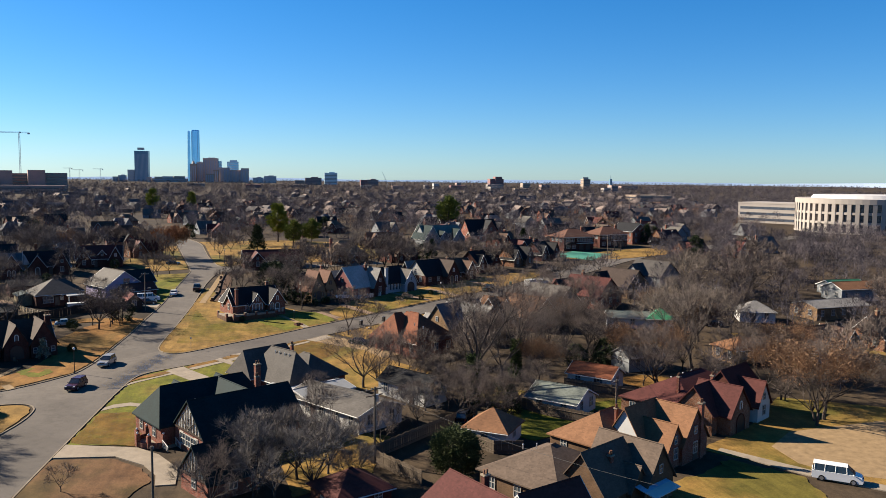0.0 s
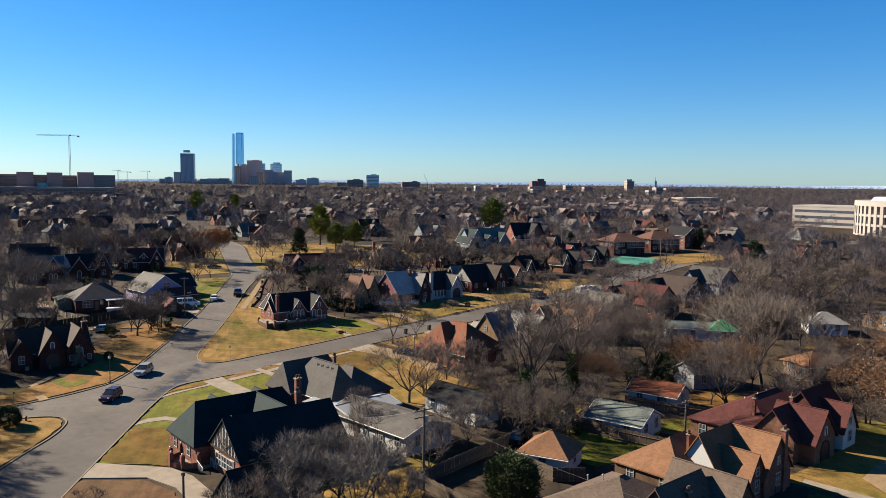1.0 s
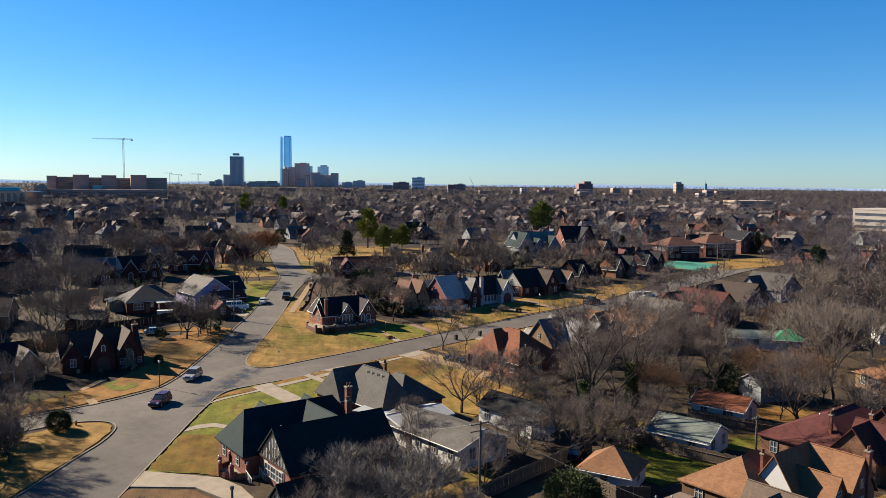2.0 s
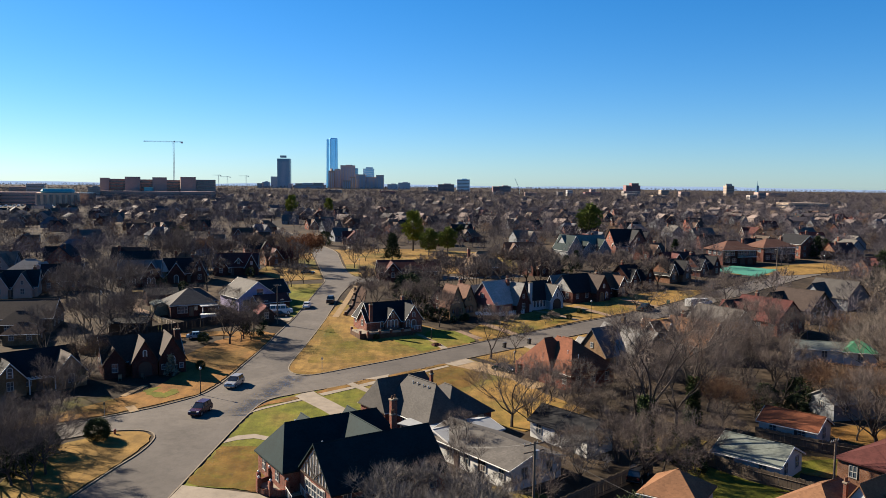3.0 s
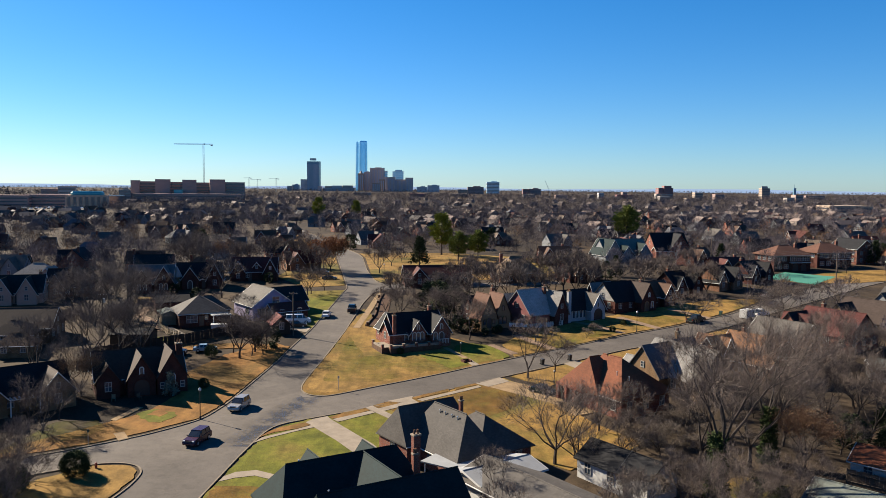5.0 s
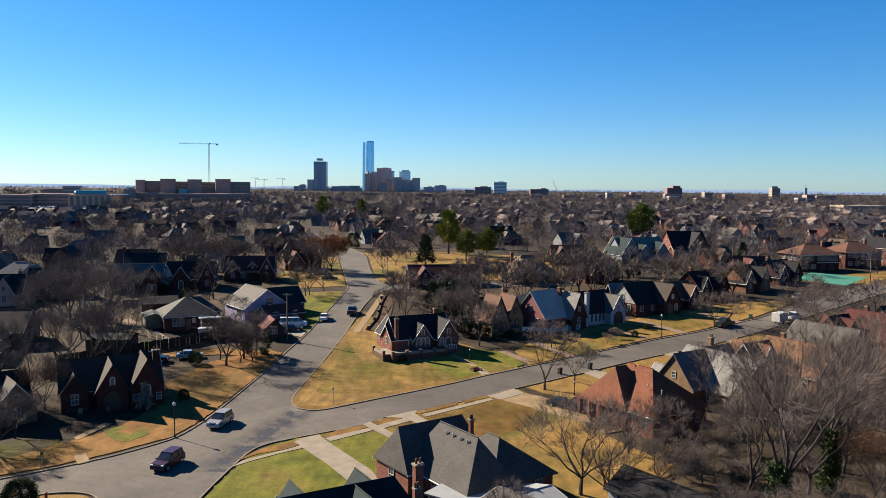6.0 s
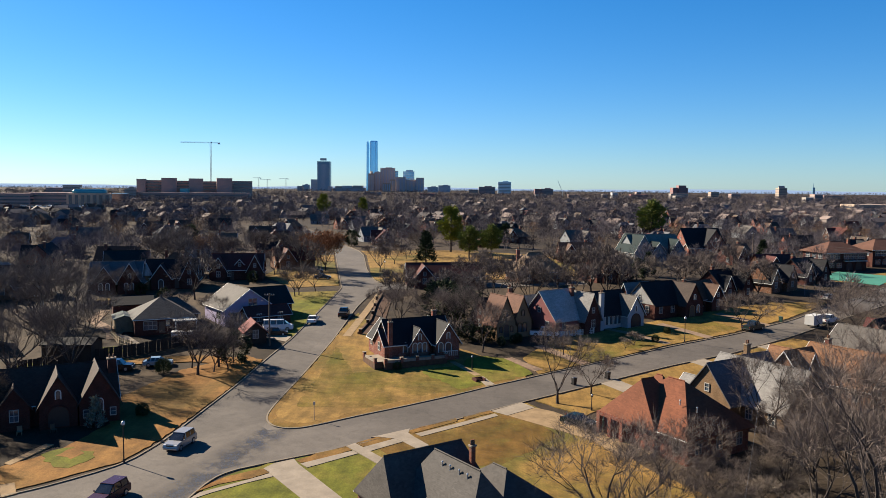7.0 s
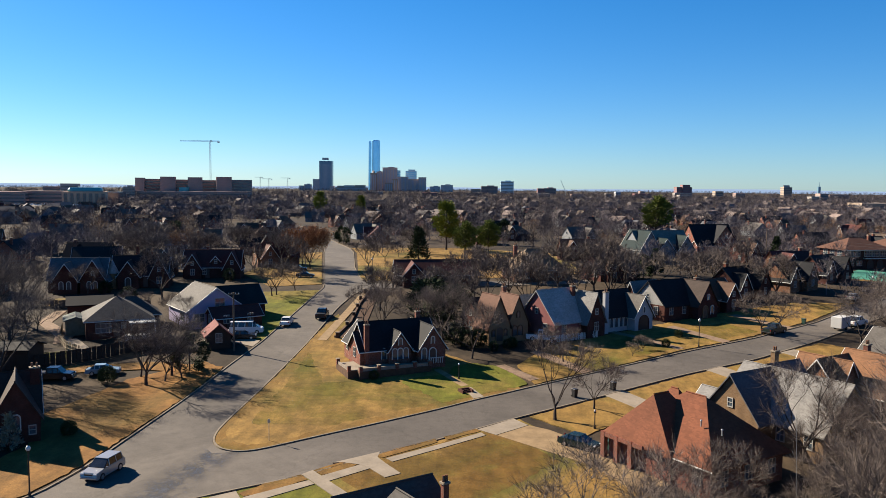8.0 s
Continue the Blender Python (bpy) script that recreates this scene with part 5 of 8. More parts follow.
# south of the side street, turned to it
o = house("red_roofed_house", 51.6, -5.4, 33, [W(0.3, 0.2, 10.6, 13.2, 3.2, "y", 4.4, hip=True, over=0.6), W(-2.2, 2.6, 6.2, 8.6, 3.2, "x", 4.3, hip=True, run=2.0, over=0.55, trim=False), W(3.2, 5.6, 5.4, 6.4, 3.1, "y", 3.6, hip=True, trim=False)],
    M["brick_red"], M["r_red"], "red brick house with a broad red hipped roof and arched porch", doors=((0, 8.1),))
for q in ((-2.6, -3.0, 6.0), (-2.2, -5.2, 5.6), (1.8, 1.5, 7.0)):
    vent(o, *q)
for k in range(3):
    bm = bmesh.new()
    box(bm, -5.7, 7.2 - k * 2.0, 1.0, 0.55, 0.55, 4.0)
    part("porch_post", bm, M["brick_red"], o)
    bm = bmesh.new()
    box(bm, -5.7, 6.2 - k * 2.0, 2.75, 0.5, 1.45, 0.45)
    part("porch_lintel", bm, M["brick_red"], o)
# cross wings take slate shingle: the shade on their slopes is painted in
house("grey_gabled_house", 63.9, 7.2, 33, [W(0, -3.5, 9.6, 13.5, 2.9, "y", 4.6, roof=M["r_lgrey"], trim=False), W(-2.7, -0.2, 8.6, 7.4, 2.9, "x", 4.5, roof=M["r_blue"], trim=False), W(4.2, 1.8, 8.0, 6.4, 2.9, "x", 4.2, roof=M["r_blue"], trim=False), W(-4.6, 3.6, 4.2, 4.0, 2.6, "y", 2.0)],
    M["brick_tan"], M["r_lgrey"], "tan brick house with pale grey gabled roofs, cross wings coloured as shaded", chimneys=((6.0, 3.6, 8.2, 0.8, M["brick_tan"]),), doors=((-2, 3.6),))
house("orange_roofed_house", 81.3, 15.6, 33, [W(0, -1.5, 9.0, 12.0, 2.9, "y", 4.2), W(-2.6, 4.0, 9.0, 6.0, 2.9, "x", 3.6), W(-4.4, 4.8, 4.4, 7.0, 2.8, "y", 3.6)],
    M["brick_orange"], M["r_orange"], "orange-roofed brick house with steep gables", chimneys=((2.0, 3.0, 7.8, 0.8),), doors=((0, 7.1),))
house("maroon_roofed_house", 107.0, 38.0, 33, [W(0, -1, 11.0, 13.0, 3.0, "y", 4.4, trim=False), W(-3.0, 5.0, 9.0, 6.0, 2.9, "x", 3.6, roof=M["r_black"], trim=False), W(-5.0, 4.6, 4.6, 6.0, 2.8, "y", 3.4, roof=M["r_maroon"], trim=False)],
    M["brick_red"], M["r_maroon"], "brick house with maroon and black roofs", chimneys=((2.0, 3.0, 8.2, 0.8),), doors=((0, 7.1),))
house("brown_roofed_house", 122.0, 50.0, 33, [W(0, 0, 11.0, 12.0, 3.0, "y", 4.2, trim=False), W(-2.0, 4.0, 10.0, 6.0, 2.9, "x", 3.4, roof=M["r_black"], trim=False)],
    M["brick_tan"], M["r_bark"], "tan brick house with a dull brown gabled roof", doors=((0, 7.1),))
house("grey_roofed_house", 93.0, 28.5, 33, [W(0, 0, 10.0, 12.0, 3.0, "y", 4.0)], M["siding_grey"], M["r_grey"], "grey-roofed house behind bare trees", doors=())
house("grey_roofed_house", 140.0, 66.0, 33, [W(0, 0, 11.0, 12.0, 3.0, "y", 4.0, trim=False), W(-3, 3, 9, 6, 2.9, "x", 3.2, trim=False)], M["siding_grey"], M["r_dgrey"], "grey house with dark grey roofs", doors=())

# plots to the south-east, back gardens and outbuildings
r = house("orange_roofed_house", 71.8, -66.6, 33, [W(-2.4, 1.6, 13.0, 9.4, 2.6, "x", 2.9, hip=True, trim=False), W(-0.6, -2.6, 7.4, 5.4, 2.7, "x", 4.2, wall=M["siding_white"], trim=False), W(3.0, -5.9, 6.6, 6.0, 2.7, "y", 4.1, wall=M["brick_red"], trim=False), W(-1.4, -5.7, 4.0, 5.6, 2.6, "y", 2.8, wall=M["brick_red"], trim=False)],
    M["brick_umber"], M["r_orange"], "brick house with orange shingle roofs and a white gable", chimneys=((4.4, -8.9, 7.4, 0.75, M["brick_red"]), (-3.4, -0.6, 6.4, 0.45, M["brick_red"])), doors=((3.0, -8.95),))
m_h = house("maroon_roofed_house", 86.6, -56.6, 33, [W(5.0, 2.6, 20.0, 12.4, 3.0, "x", 3.1, hip=True, trim=False), W(-1.2, -3.2, 6.0, 6.0, 3.0, "x", 3.5, wall=M["brick_orange"], trim=False), W(0.4, -5.0, 6.2, 6.6, 3.0, "y", 3.6, wall=M["brick_orange"], trim=False, win=""), W(9.6, -2.6, 8.4, 7.4, 3.0, "x", 4.2, wall=M["brick_dark"], trim=False), W(8.6, -5.4, 4.2, 5.6, 2.8, "y", 3.2, wall=M["siding_white"], trim=False)],
    M["brick_orange"], M["r_maroon"], "large brick house with maroon roofs and a deep porch", chimneys=((-2.0, 0.6, 7.0, 0.5, M["brick_red"]), (3.4, -2.2, 6.8, 0.6, M["brick_red"])), doors=())
for q in ((1.0, 3.6, 5.7), (4.0, 3.2, 5.9), (8.0, 3.9, 5.55)):
    vent(m_h, *q)
arched(m_h, "porch", 0.4, -8.36, 0.05)
arched(m_h, "slot", 0.4, -8.36, 3.5)
g_ = house("grey_brick_house", 60.5, -79.0, 33, [W(-3.0, 2.0, 13.0, 12.0, 2.8, "x", 2.8, hip=True, trim=False), W(-1.8, -4.2, 8.0, 6.4, 2.8, "x", 4.0, trim=False), W(3.4, -4.6, 5.8, 8.4, 2.8, "y", 4.0, trim=False), W(0.2, -6.0, 3.4, 4.0, 2.6, "y", 2.2, trim=False)],
    M["brick_umber"], M["r_taupe"], "brick house with brown-grey roofs and a blue awning", chimneys=((-1.9, -5.4, 6.0, 0.6, M["brick_red"]),), doors=((3.4, -8.85),))
bm = bmesh.new()
box(bm, 0, 0, 0, 5.4, 2.4, 0.12)
aw = part("awning", bm, M["tarp"], g_, "blue and white awning")
aw.matrix_basis = pose(2.0, -8.2, 2.7, 12, 0, 0)
bm = bmesh.new()
box(bm, 0, -1.9, -0.003, 5.4, 1.4, 0.11)
part("awning_edge", bm, M["trim"], aw)
for q in (-2.4, 2.4):
    bm = bmesh.new()
    box(bm, 2.0 + q, -9.2, 1.2, 0.14, 0.14, 2.6)
    part("awning_post", bm, M["wood_pale"], g_)
for q in ((-4.6, 5.4), (-3.2, 4.4)):
    vent(g_, q[0], q[1], 5.0)
house("maroon_roofed_house", 47.5, -92.0, 25, [W(-2.0, 1.0, 11.0, 12.0, 2.8, "y", 3.4, trim=False), W(3.0, -3.0, 8.0, 7.0, 2.8, "x", 3.8)], M["brick_dark"], M["r_maroon"], "low brick house with a maroon roof and metal vents", chimneys=((-1.0, 2.4, 7.0, 0.7, M["brick_dark"]),), doors=())
house("small_garage", 32.5, -79.0, 25, [W(0, 0, 7.0, 6.4, 2.4, "x", 1.8, hip=True)], M["brick_dark"], M["r_maroon"], "small garage with a hipped brown roof", "garage", doors=())
house("small_garage", 54.2, -60.6, -35, [W(0, 0, 6.4, 6.6, 2.4, "x", 2.1, hip=True)], M["siding_white"], M["r_orange"], "small white garage with an orange hipped roof", "garage", doors=((0, None),))
house("small_garage", 79.4, -36.6, -46, [W(0, 0, 8.2, 5.6, 2.4, "x", 1.4)], M["siding_white"], M["r_red"], "white garage with a low red roof", "garage", doors=((1.5, None),))
house("small_garage", 68.8, -48.6, -46, [W(0, 0, 8.6, 7.2, 2.3, "x", 1.6)], M["siding_white"], M["r_moss"], "white garage with a mossy grey-green roof", "garage", doors=())
house("white_garage", 92.6, -25.5, 10, [W(0, 0, 8.0, 6.0, 2.6, "x", 1.5, trim=False)], M["siding_grey"], M["r_lgrey"], "pale garage behind bare trees", "garage", doors=())
house("tan_outbuilding", 116.8, -22.5, 10, [W(0, 0, 9.0, 7.0, 2.8, "x", 1.8, hip=True)], M["brick_tan"], M["r_orange"], "tan brick outbuilding with an orange roof", "outbuilding", doors=())
house("green_roofed_garage", 110.5, 9.5, -20, [W(-3, 0, 12.0, 6.0, 2.5, "x", 1.0, roof=M["r_moss"]), W(3.5, -0.6, 6.0, 6.0, 2.6, "x", 1.9, hip=True)], M["siding_white"], M["r_green"], "garage with bright green and pale green metal roofs", "garage", doors=())
house("white_garage", 142.5, 13.5, -20, [W(0, 0, 8.5, 7.5, 2.7, "x", 2.0, hip=True)], M["siding_white"], M["r_lgrey"], "white garage with an open door", "garage", doors=((-1, None),))
house("white_outbuilding", 166.0, 16.0, 10, [W(0, 0, 18.0, 9.0, 3.0, "x", 1.2, trim=False)], M["brick_tan"], M["r_lgrey"], "long tan outbuilding with a pale roof", "outbuilding", doors=())
house("orange_roofed_shed", 190.0, 36.0, 5, [W(0, 0, 18.0, 8.0, 3.4, "x", 1.6), W(2, 8, 12, 7, 3.0, "x", 1.4, roof=M["r_green"])], M["siding_grey"], M["r_orange"], "grey shed with orange and green roofs", "outbuilding", doors=())
house("grey_roofed_house", 133.0, -22.0, 12, [W(0, 0, 16.0, 9.0, 2.8, "x", 3.4), W(5, -2, 5, 8, 2.8, "y", 3.2), W(-3, -2, 5, 8, 2.6, "y", 2.6, wall=M["siding_grey"])], M["brick_tan"], M["r_brown"], "wide house with brown-grey roofs and a grey gable", doors=())
house("orange_roofed_house", 156.0, -16.0, 12, [W(0, 0, 12.0, 9.0, 2.8, "x", 4.0), W(3, -2, 5, 8, 2.8, "y", 3.6)], M["brick_orange"], M["r_orange"], "brick house with an orange roof and dark gable", chimneys=((-3, 0, 8.0, 0.8, M["brick_orange"]),), doors=())

# two-storey houses across the far court
for x, y, rf, lb in ((146.5, 157.5, "r_rust", "two-storey brick house with a brown hipped roof and arched porch"), (168, 171, "r_rust", "two-storey brick house with a tiled hipped roof")):
    ts = house("two_storey_house", x, y, 14, [W(0, 0, 15, 11, 6.0, "x", 2.8, hip=True, over=0.9, win=""), W(8.6, 1.5, 2.6, 6.0, 5.2, "y", 0.8, hip=True, win="")], M["brick_dark"], M[rf], lb, chimneys=((5, 0, 9.6, 0.9),), doors=())
    for q in (1.2, 4.6):
        arched(ts, "porch", q, -5.56, 0.1)
    for q in (-5.6, -3.4, 0.2, 2.9, 5.6):
        window(ts, "double" if q < 0 else "picture", q, -5.56, 4.5, 0)
    for q in (-5.4, -2.6):
        window(ts, "double", q, -5.56, 1.7, 0)
    for q in (-3.0, 0.0, 3.0):
        window(ts, "double", -7.56, q, 4.5, -90)
    bm = bmesh.new()
    box(bm, 2.9, -6.0, 3.1, 8.4, 0.9, 0.22)
    part("porch_cornice", bm, M["trim"], ts)
house("two_storey_house", 186, 186, 18, [W(0, 0, 9, 14, 6.0, "y", 3.4)], M["brick_red"], M["r_black"], "two-storey brick house with a dark gable roof", doors=())
house("red_gabled_house", 117, 205, 10, [W(0, 0, 15, 11, 4.4, "x", 5.6, trim=False), W(3, -3, 8, 9, 4.4, "y", 5.4, trim=False), W(-4, -5, 7, 4, 3.0, "x", 1.4)], M["brick_red"], M["r_black"], "red brick house with a wide dark gable", doors=())
house("teal_roofed_house", 90, 173, 20, [W(1, 0, 19, 11, 4.2, "x", 5.2, trim=False), W(-6.4, -1.4, 7, 12, 4.2, "y", 5.4, roof=M["r_teal"]), W(-0.6, -4.2, 6, 7, 3.4, "y", 3.8, roof=M["r_teal"]), W(7, -3.4, 6, 8, 3.8, "y", 4.2, roof=M["r_teal"])], M["siding_grey"], M["r_moss"], "house with pale green-grey roofs and teal gables", doors=())
house("tan_roofed_house", 46, 118, 14, [W(0, 0, 14, 10, 3.0, "x", 4.6, hip=True), W(-4, -3, 6, 8, 3.0, "y", 4.0)], M["brick_orange"], M["r_tan"], "brick house with a broad tan hipped roof", chimneys=((-5, 0, 8.6, 0.9),), doors=())
house("dark_roofed_house", 21, 108, 10, [W(0, 0, 20, 8, 2.6, "x", 3.0), W(-6, -3, 5, 7, 2.6, "y", 2.8)], M["brick_dark"], M["r_maroon"], "long low house with dark brown roofs beside the park", doors=())

# ---- trees ----
class Sticks:
    """Gathers tapered sticks and leaves as plain triangles."""

    def __init__(self):
        self.v, self.f = [], []

    def stick(self, a, b, r0, r1, sides=3):
        d = b - a
        u = d.orthogonal().normalized()
        w = d.normalized().cross(u)
        k0 = len(self.v)
        tip = r1 < 0.004
        for p, r in ((a, r0),) if tip else ((a, r0), (b, r1)):
            for s in range(sides):
                an = 2 * math.pi * s / sides
                self.v.append(p + u * (math.cos(an) * r) + w * (math.sin(an) * r))
        if tip:
            self.v.append(b)
            for s in range(sides):
                self.f.append((k0 + s, k0 + (s + 1) % sides, k0 + sides))
        else:
            for s in range(sides):
                q = (s + 1) % sides
                self.f.append((k0 + s, k0 + q, k0 + sides + q, k0 + sides + s))

    def sliver(self, a, b, r, rng):
        u = (b - a).cross(Vector((rng.gauss(0, 1), rng.gauss(0, 1), rng.gauss(0, 1)))).normalized() * r
        k = len(self.v)
        self.v += [a - u, a + u, b]
        self.f.append((k, k + 1, k + 2))

    def leaf(self, p, d, size, rng):
        u = Vector((rng.gauss(0, 1), rng.gauss(0, 1), rng.gauss(0, 1))).normalized() * size * 0.5
        k = len(self.v)
        self.v += [p - u * 0.6, p + d * size, p + u * 0.6, p - d * size * 0.5]
        self.f.append((k, k + 1, k + 2, k + 3))

    def mesh(self, name, material):
        return mesh_of(name, [tuple(c) for c in self.v], self.f, material)


def bend(d, amount, rng, lift=0.0):
    q = Vector((rng.gauss(0, 1), rng.gauss(0, 1), rng.gauss(0, 1))) * amount
    r = (d + q + Vector((0, 0, lift))).normalized()
    return r


def bare_tree(seed, height, spread=0.55, limbs=5, dens=1.0, droop=0.0, fine=0.022, lite=False, bole=0.0):
    """Trunk with limbs, and a crown of branches and twigs, both grown from one seed."""
    rng = random.Random(seed)
    tr, cr = Sticks(), Sticks()
    ends = []

    def grow(p, d, length, r, level, into, segs):
        for s in range(segs):
            nd = bend(d, 0.10 + 0.028 * level, rng, 0.04 - droop * level)
            q = p + nd * (length / segs)
            r1 = r * (0.88 if level < 3 else 0.75) if level < 4 else 0.0
            into.stick(p, q, r, r1, 6 if level == 0 else 5 if level == 1 else 3)
            yield q, nd, r1
            p, d, r = q, nd, r1

    h0 = height * (bole or rng.uniform(0.16, 0.24))
    r0 = height * 0.026
    p = Vector((0, 0, -0.4))
    last = None
    for q, d, r in grow(p, Vector((0, 0, 1)), h0 + 0.4, r0, 0, tr, 3):
        last = (q, d, r)
    levels = [(limbs, height * 0.46, 4), (int(4 * dens), height * 0.26, 3), (int(4 * dens), height * 0.15, 3), (3 if lite else 5, height * 0.085, 1)]

    def branch(p, d, r, lv):
        cnt, length, segs = levels[lv]
        for k in range(cnt):
            az = rng.uniform(0, 2 * math.pi) if lv else 2 * math.pi * (k + rng.uniform(-0.3, 0.3)) / cnt
            out = Vector((math.cos(az), math.sin(az), 0))
            sp = spread * rng.uniform(0.7, 1.25)
            nd = (d * (1.0 if lv else 0.75) + out * sp * (1.0 if lv else 1.05) + Vector((0, 0, 0.12 - droop))).normalized()
            le = length * rng.uniform(0.7, 1.2)
            rr = r * (0.62 if lv == 0 else 0.58)
            pts = list(grow(p, nd, le, max(rr, fine), lv + 1, tr if lv < 2 else cr, segs))
            if lv < 3:
                branch(pts[-1][0], pts[-1][1], pts[-1][2], lv + 1)
                if len(pts) > 2 and lv > 0:
                    j = pts[1]
                    mini(j[0], j[1], lv)
            else:
                for t in range(3 if lite else 5):
                    q, dd, _ = pts[-1]
                    q = q - dd * le * rng.uniform(0.1, 0.8)
                    e = q + bend(dd, 0.42, rng, 0.12) * length * (rng.uniform(0.7, 1.5) if lite else rng.uniform(1.0, 2.1))
                    cr.sliver(q, e, fine * (0.8 if lite else 0.6), rng)
                    ends.append((e, dd))

    def mini(p, d, lv):
        for k in range(int(3 * dens)):
            nd = bend(d, 0.6, rng)
            le = height * 0.1 * rng.uniform(0.7, 1.3)
            q = p + nd * le
            cr.stick(p, q, fine * 1.4, 0.0)
            for t in range(3):
                e = q + bend(nd, 0.35, rng) * le
                cr.sliver(q, e, fine * 0.8, rng)
                ends.append((e, nd))

    branch(last[0], last[1], last[2], 0)
    return tr, cr, ends


KINDS = {}


def tree_kind(key, seed, height, leaf=None, leaf_n=0, leaf_size=0.25, twig="twig", ivy=0, **kw):
    tr, cr, ends = bare_tree(seed, height, **kw)
    rng = random.Random(seed + 99)
    tm, cm = tr.mesh("trunk", M["bark"]), cr.mesh("crown", M[twig])
    lm = None
    if leaf_n:
        lf = Sticks()
        for _ in range(leaf_n):
            p, d = ends[rng.randrange(len(ends))]
            p = p * rng.choice((1.0, 1.0, 0.9, 0.75)) + Vector((0, 0, 0.08 * height))
            lf.leaf(p + Vector((rng.gauss(0, 0.35), rng.gauss(0, 0.35), rng.gauss(0, 0.3))), bend(d, 0.8, rng), leaf_size * rng.uniform(0.6, 1.3), rng)
        lm = lf.mesh("leaves", M[leaf])
    if ivy:
        lf = Sticks()
        for _ in range(ivy):
            z = height * 0.5 * rng.random()
            an = rng.uniform(0, 6.28)
            rr = 0.3 + 0.75 * rng.random() ** 2 + (0.3 if z < 2 else 0)
            p = Vector((math.cos(an) * rr, math.sin(an) * rr, z))
            lf.leaf(p, bend(Vector((math.cos(an), math.sin(an), 0.2)), 0.6, rng), 0.28, rng)
        lm = lf.mesh("ivy", M["leaf_ivy"])
    KINDS[key] = (tm, cm, lm, "ivy" if ivy else "leaves")


tree_kind("oak", 1, 12.5, dens=1.0, limbs=6, fine=0.0200)
tree_kind("elm", 2, 15.0, dens=1.3, limbs=6, spread=0.62, fine=0.0178)
tree_kind("vase", 3, 10.0, limbs=5, spread=0.7, fine=0.0192)
tree_kind("slim", 4, 11.0, limbs=4, spread=0.4, fine=0.0192)
tree_kind("small", 5, 6.5, limbs=5, spread=0.7, fine=0.0148, dens=1.0)
tree_kind("pale", 6, 14.0, limbs=6, spread=0.6, dens=1.25, twig="twig_pale", fine=0.0163)
tree_kind("russet", 7, 9.5, leaf="leaf_brown", leaf_n=6000, leaf_size=0.22, twig="twig_red", limbs=5, fine=0.0192)
tree_kind("rusty", 7, 9.5, leaf="leaf_rust", leaf_n=9000, leaf_size=0.36, twig="twig_red", limbs=6, fine=0.0192)
tree_kind("wide", 8, 9.0, limbs=6, spread=0.95, dens=1.2, fine=0.0148)
tree_kind("ivy", 9, 14.0, limbs=5, spread=0.5, dens=1.0, ivy=5600, fine=0.0163, bole=0.4)
tree_kind("shrub", 10, 3.6, limbs=7, spread=0.8, twig="twig_pale", fine=0.0118)
tree_kind("silver", 13, 8.5, limbs=8, spread=0.62, twig="twig_sunlit", dens=1.0, fine=0.022)
tree_kind("thicket", 12, 8.0, limbs=7, spread=0.6, twig="twig", dens=1.0, fine=0.0133)

for k_, s_, kw_ in (("oak", 31, dict(height=12.5, limbs=7, fine=0.062)), ("elm", 32, dict(height=15.0, limbs=6, spread=0.62, fine=0.065)), ("vase", 33, dict(height=10.0, limbs=6, spread=0.7, fine=0.05)), ("slim", 34, dict(height=11.0, limbs=5, spread=0.4, fine=0.05)), ("pale", 36, dict(height=14.0, limbs=5, spread=0.6, twig="twig_pale", fine=0.055)), ("wide", 38, dict(height=9.0, limbs=5, spread=0.95, fine=0.05)), ("thicket", 39, dict(height=8.0, limbs=6, spread=0.6, twig="twig_pale", fine=0.046))):
    tree_kind(k_ + "_far", s_, lite=True, **kw_)

TREE_LABEL = dict(oak="leafless broad oak with grey-brown twigs", elm="tall leafless elm with a wide crown", vase="leafless vase-shaped tree beside the street", slim="slender leafless grey-brown tree", small="small leafless tree in a garden",
                  pale="large pale leafless spreading tree", rusty="tree thick with orange-brown dead leaves", russet="tree still holding rust-brown dead leaves", wide="low spreading leafless tree", ivy="leafless tree with ivy up its trunk", shrub="low bare twiggy pale shrub", thicket="dense tangle of bare grey-brown branches", silver="dense bare thicket with sunlit silver painted into its twigs")


def tree(key, x, y, s=1.0, rz=None, dz=0.0, label=""):
    far = y > 62 or x > 108 or x < -56
    tm, cm, lm, ln = KINDS[key + "_far" if far and key + "_far" in KINDS else key]
    ob = new("tree" if key != "shrub" else "shrub", tm)
    ang = rz if rz is not None else (x * 37.0 + y * 91.0) % 360
    ob.matrix_world = pose(x, y, gz(y) + dz, 0, 0, ang) @ Matrix.Diagonal((s, s, s, 1))
    tagged(ob, label or TREE_LABEL[key], "tree" if key != "shrub" else "shrub", group="bare trees")
    c = new("crown", cm)
    c.parent = ob
    if lm:
        c = new(ln, lm)
        c.parent = ob
    return ob


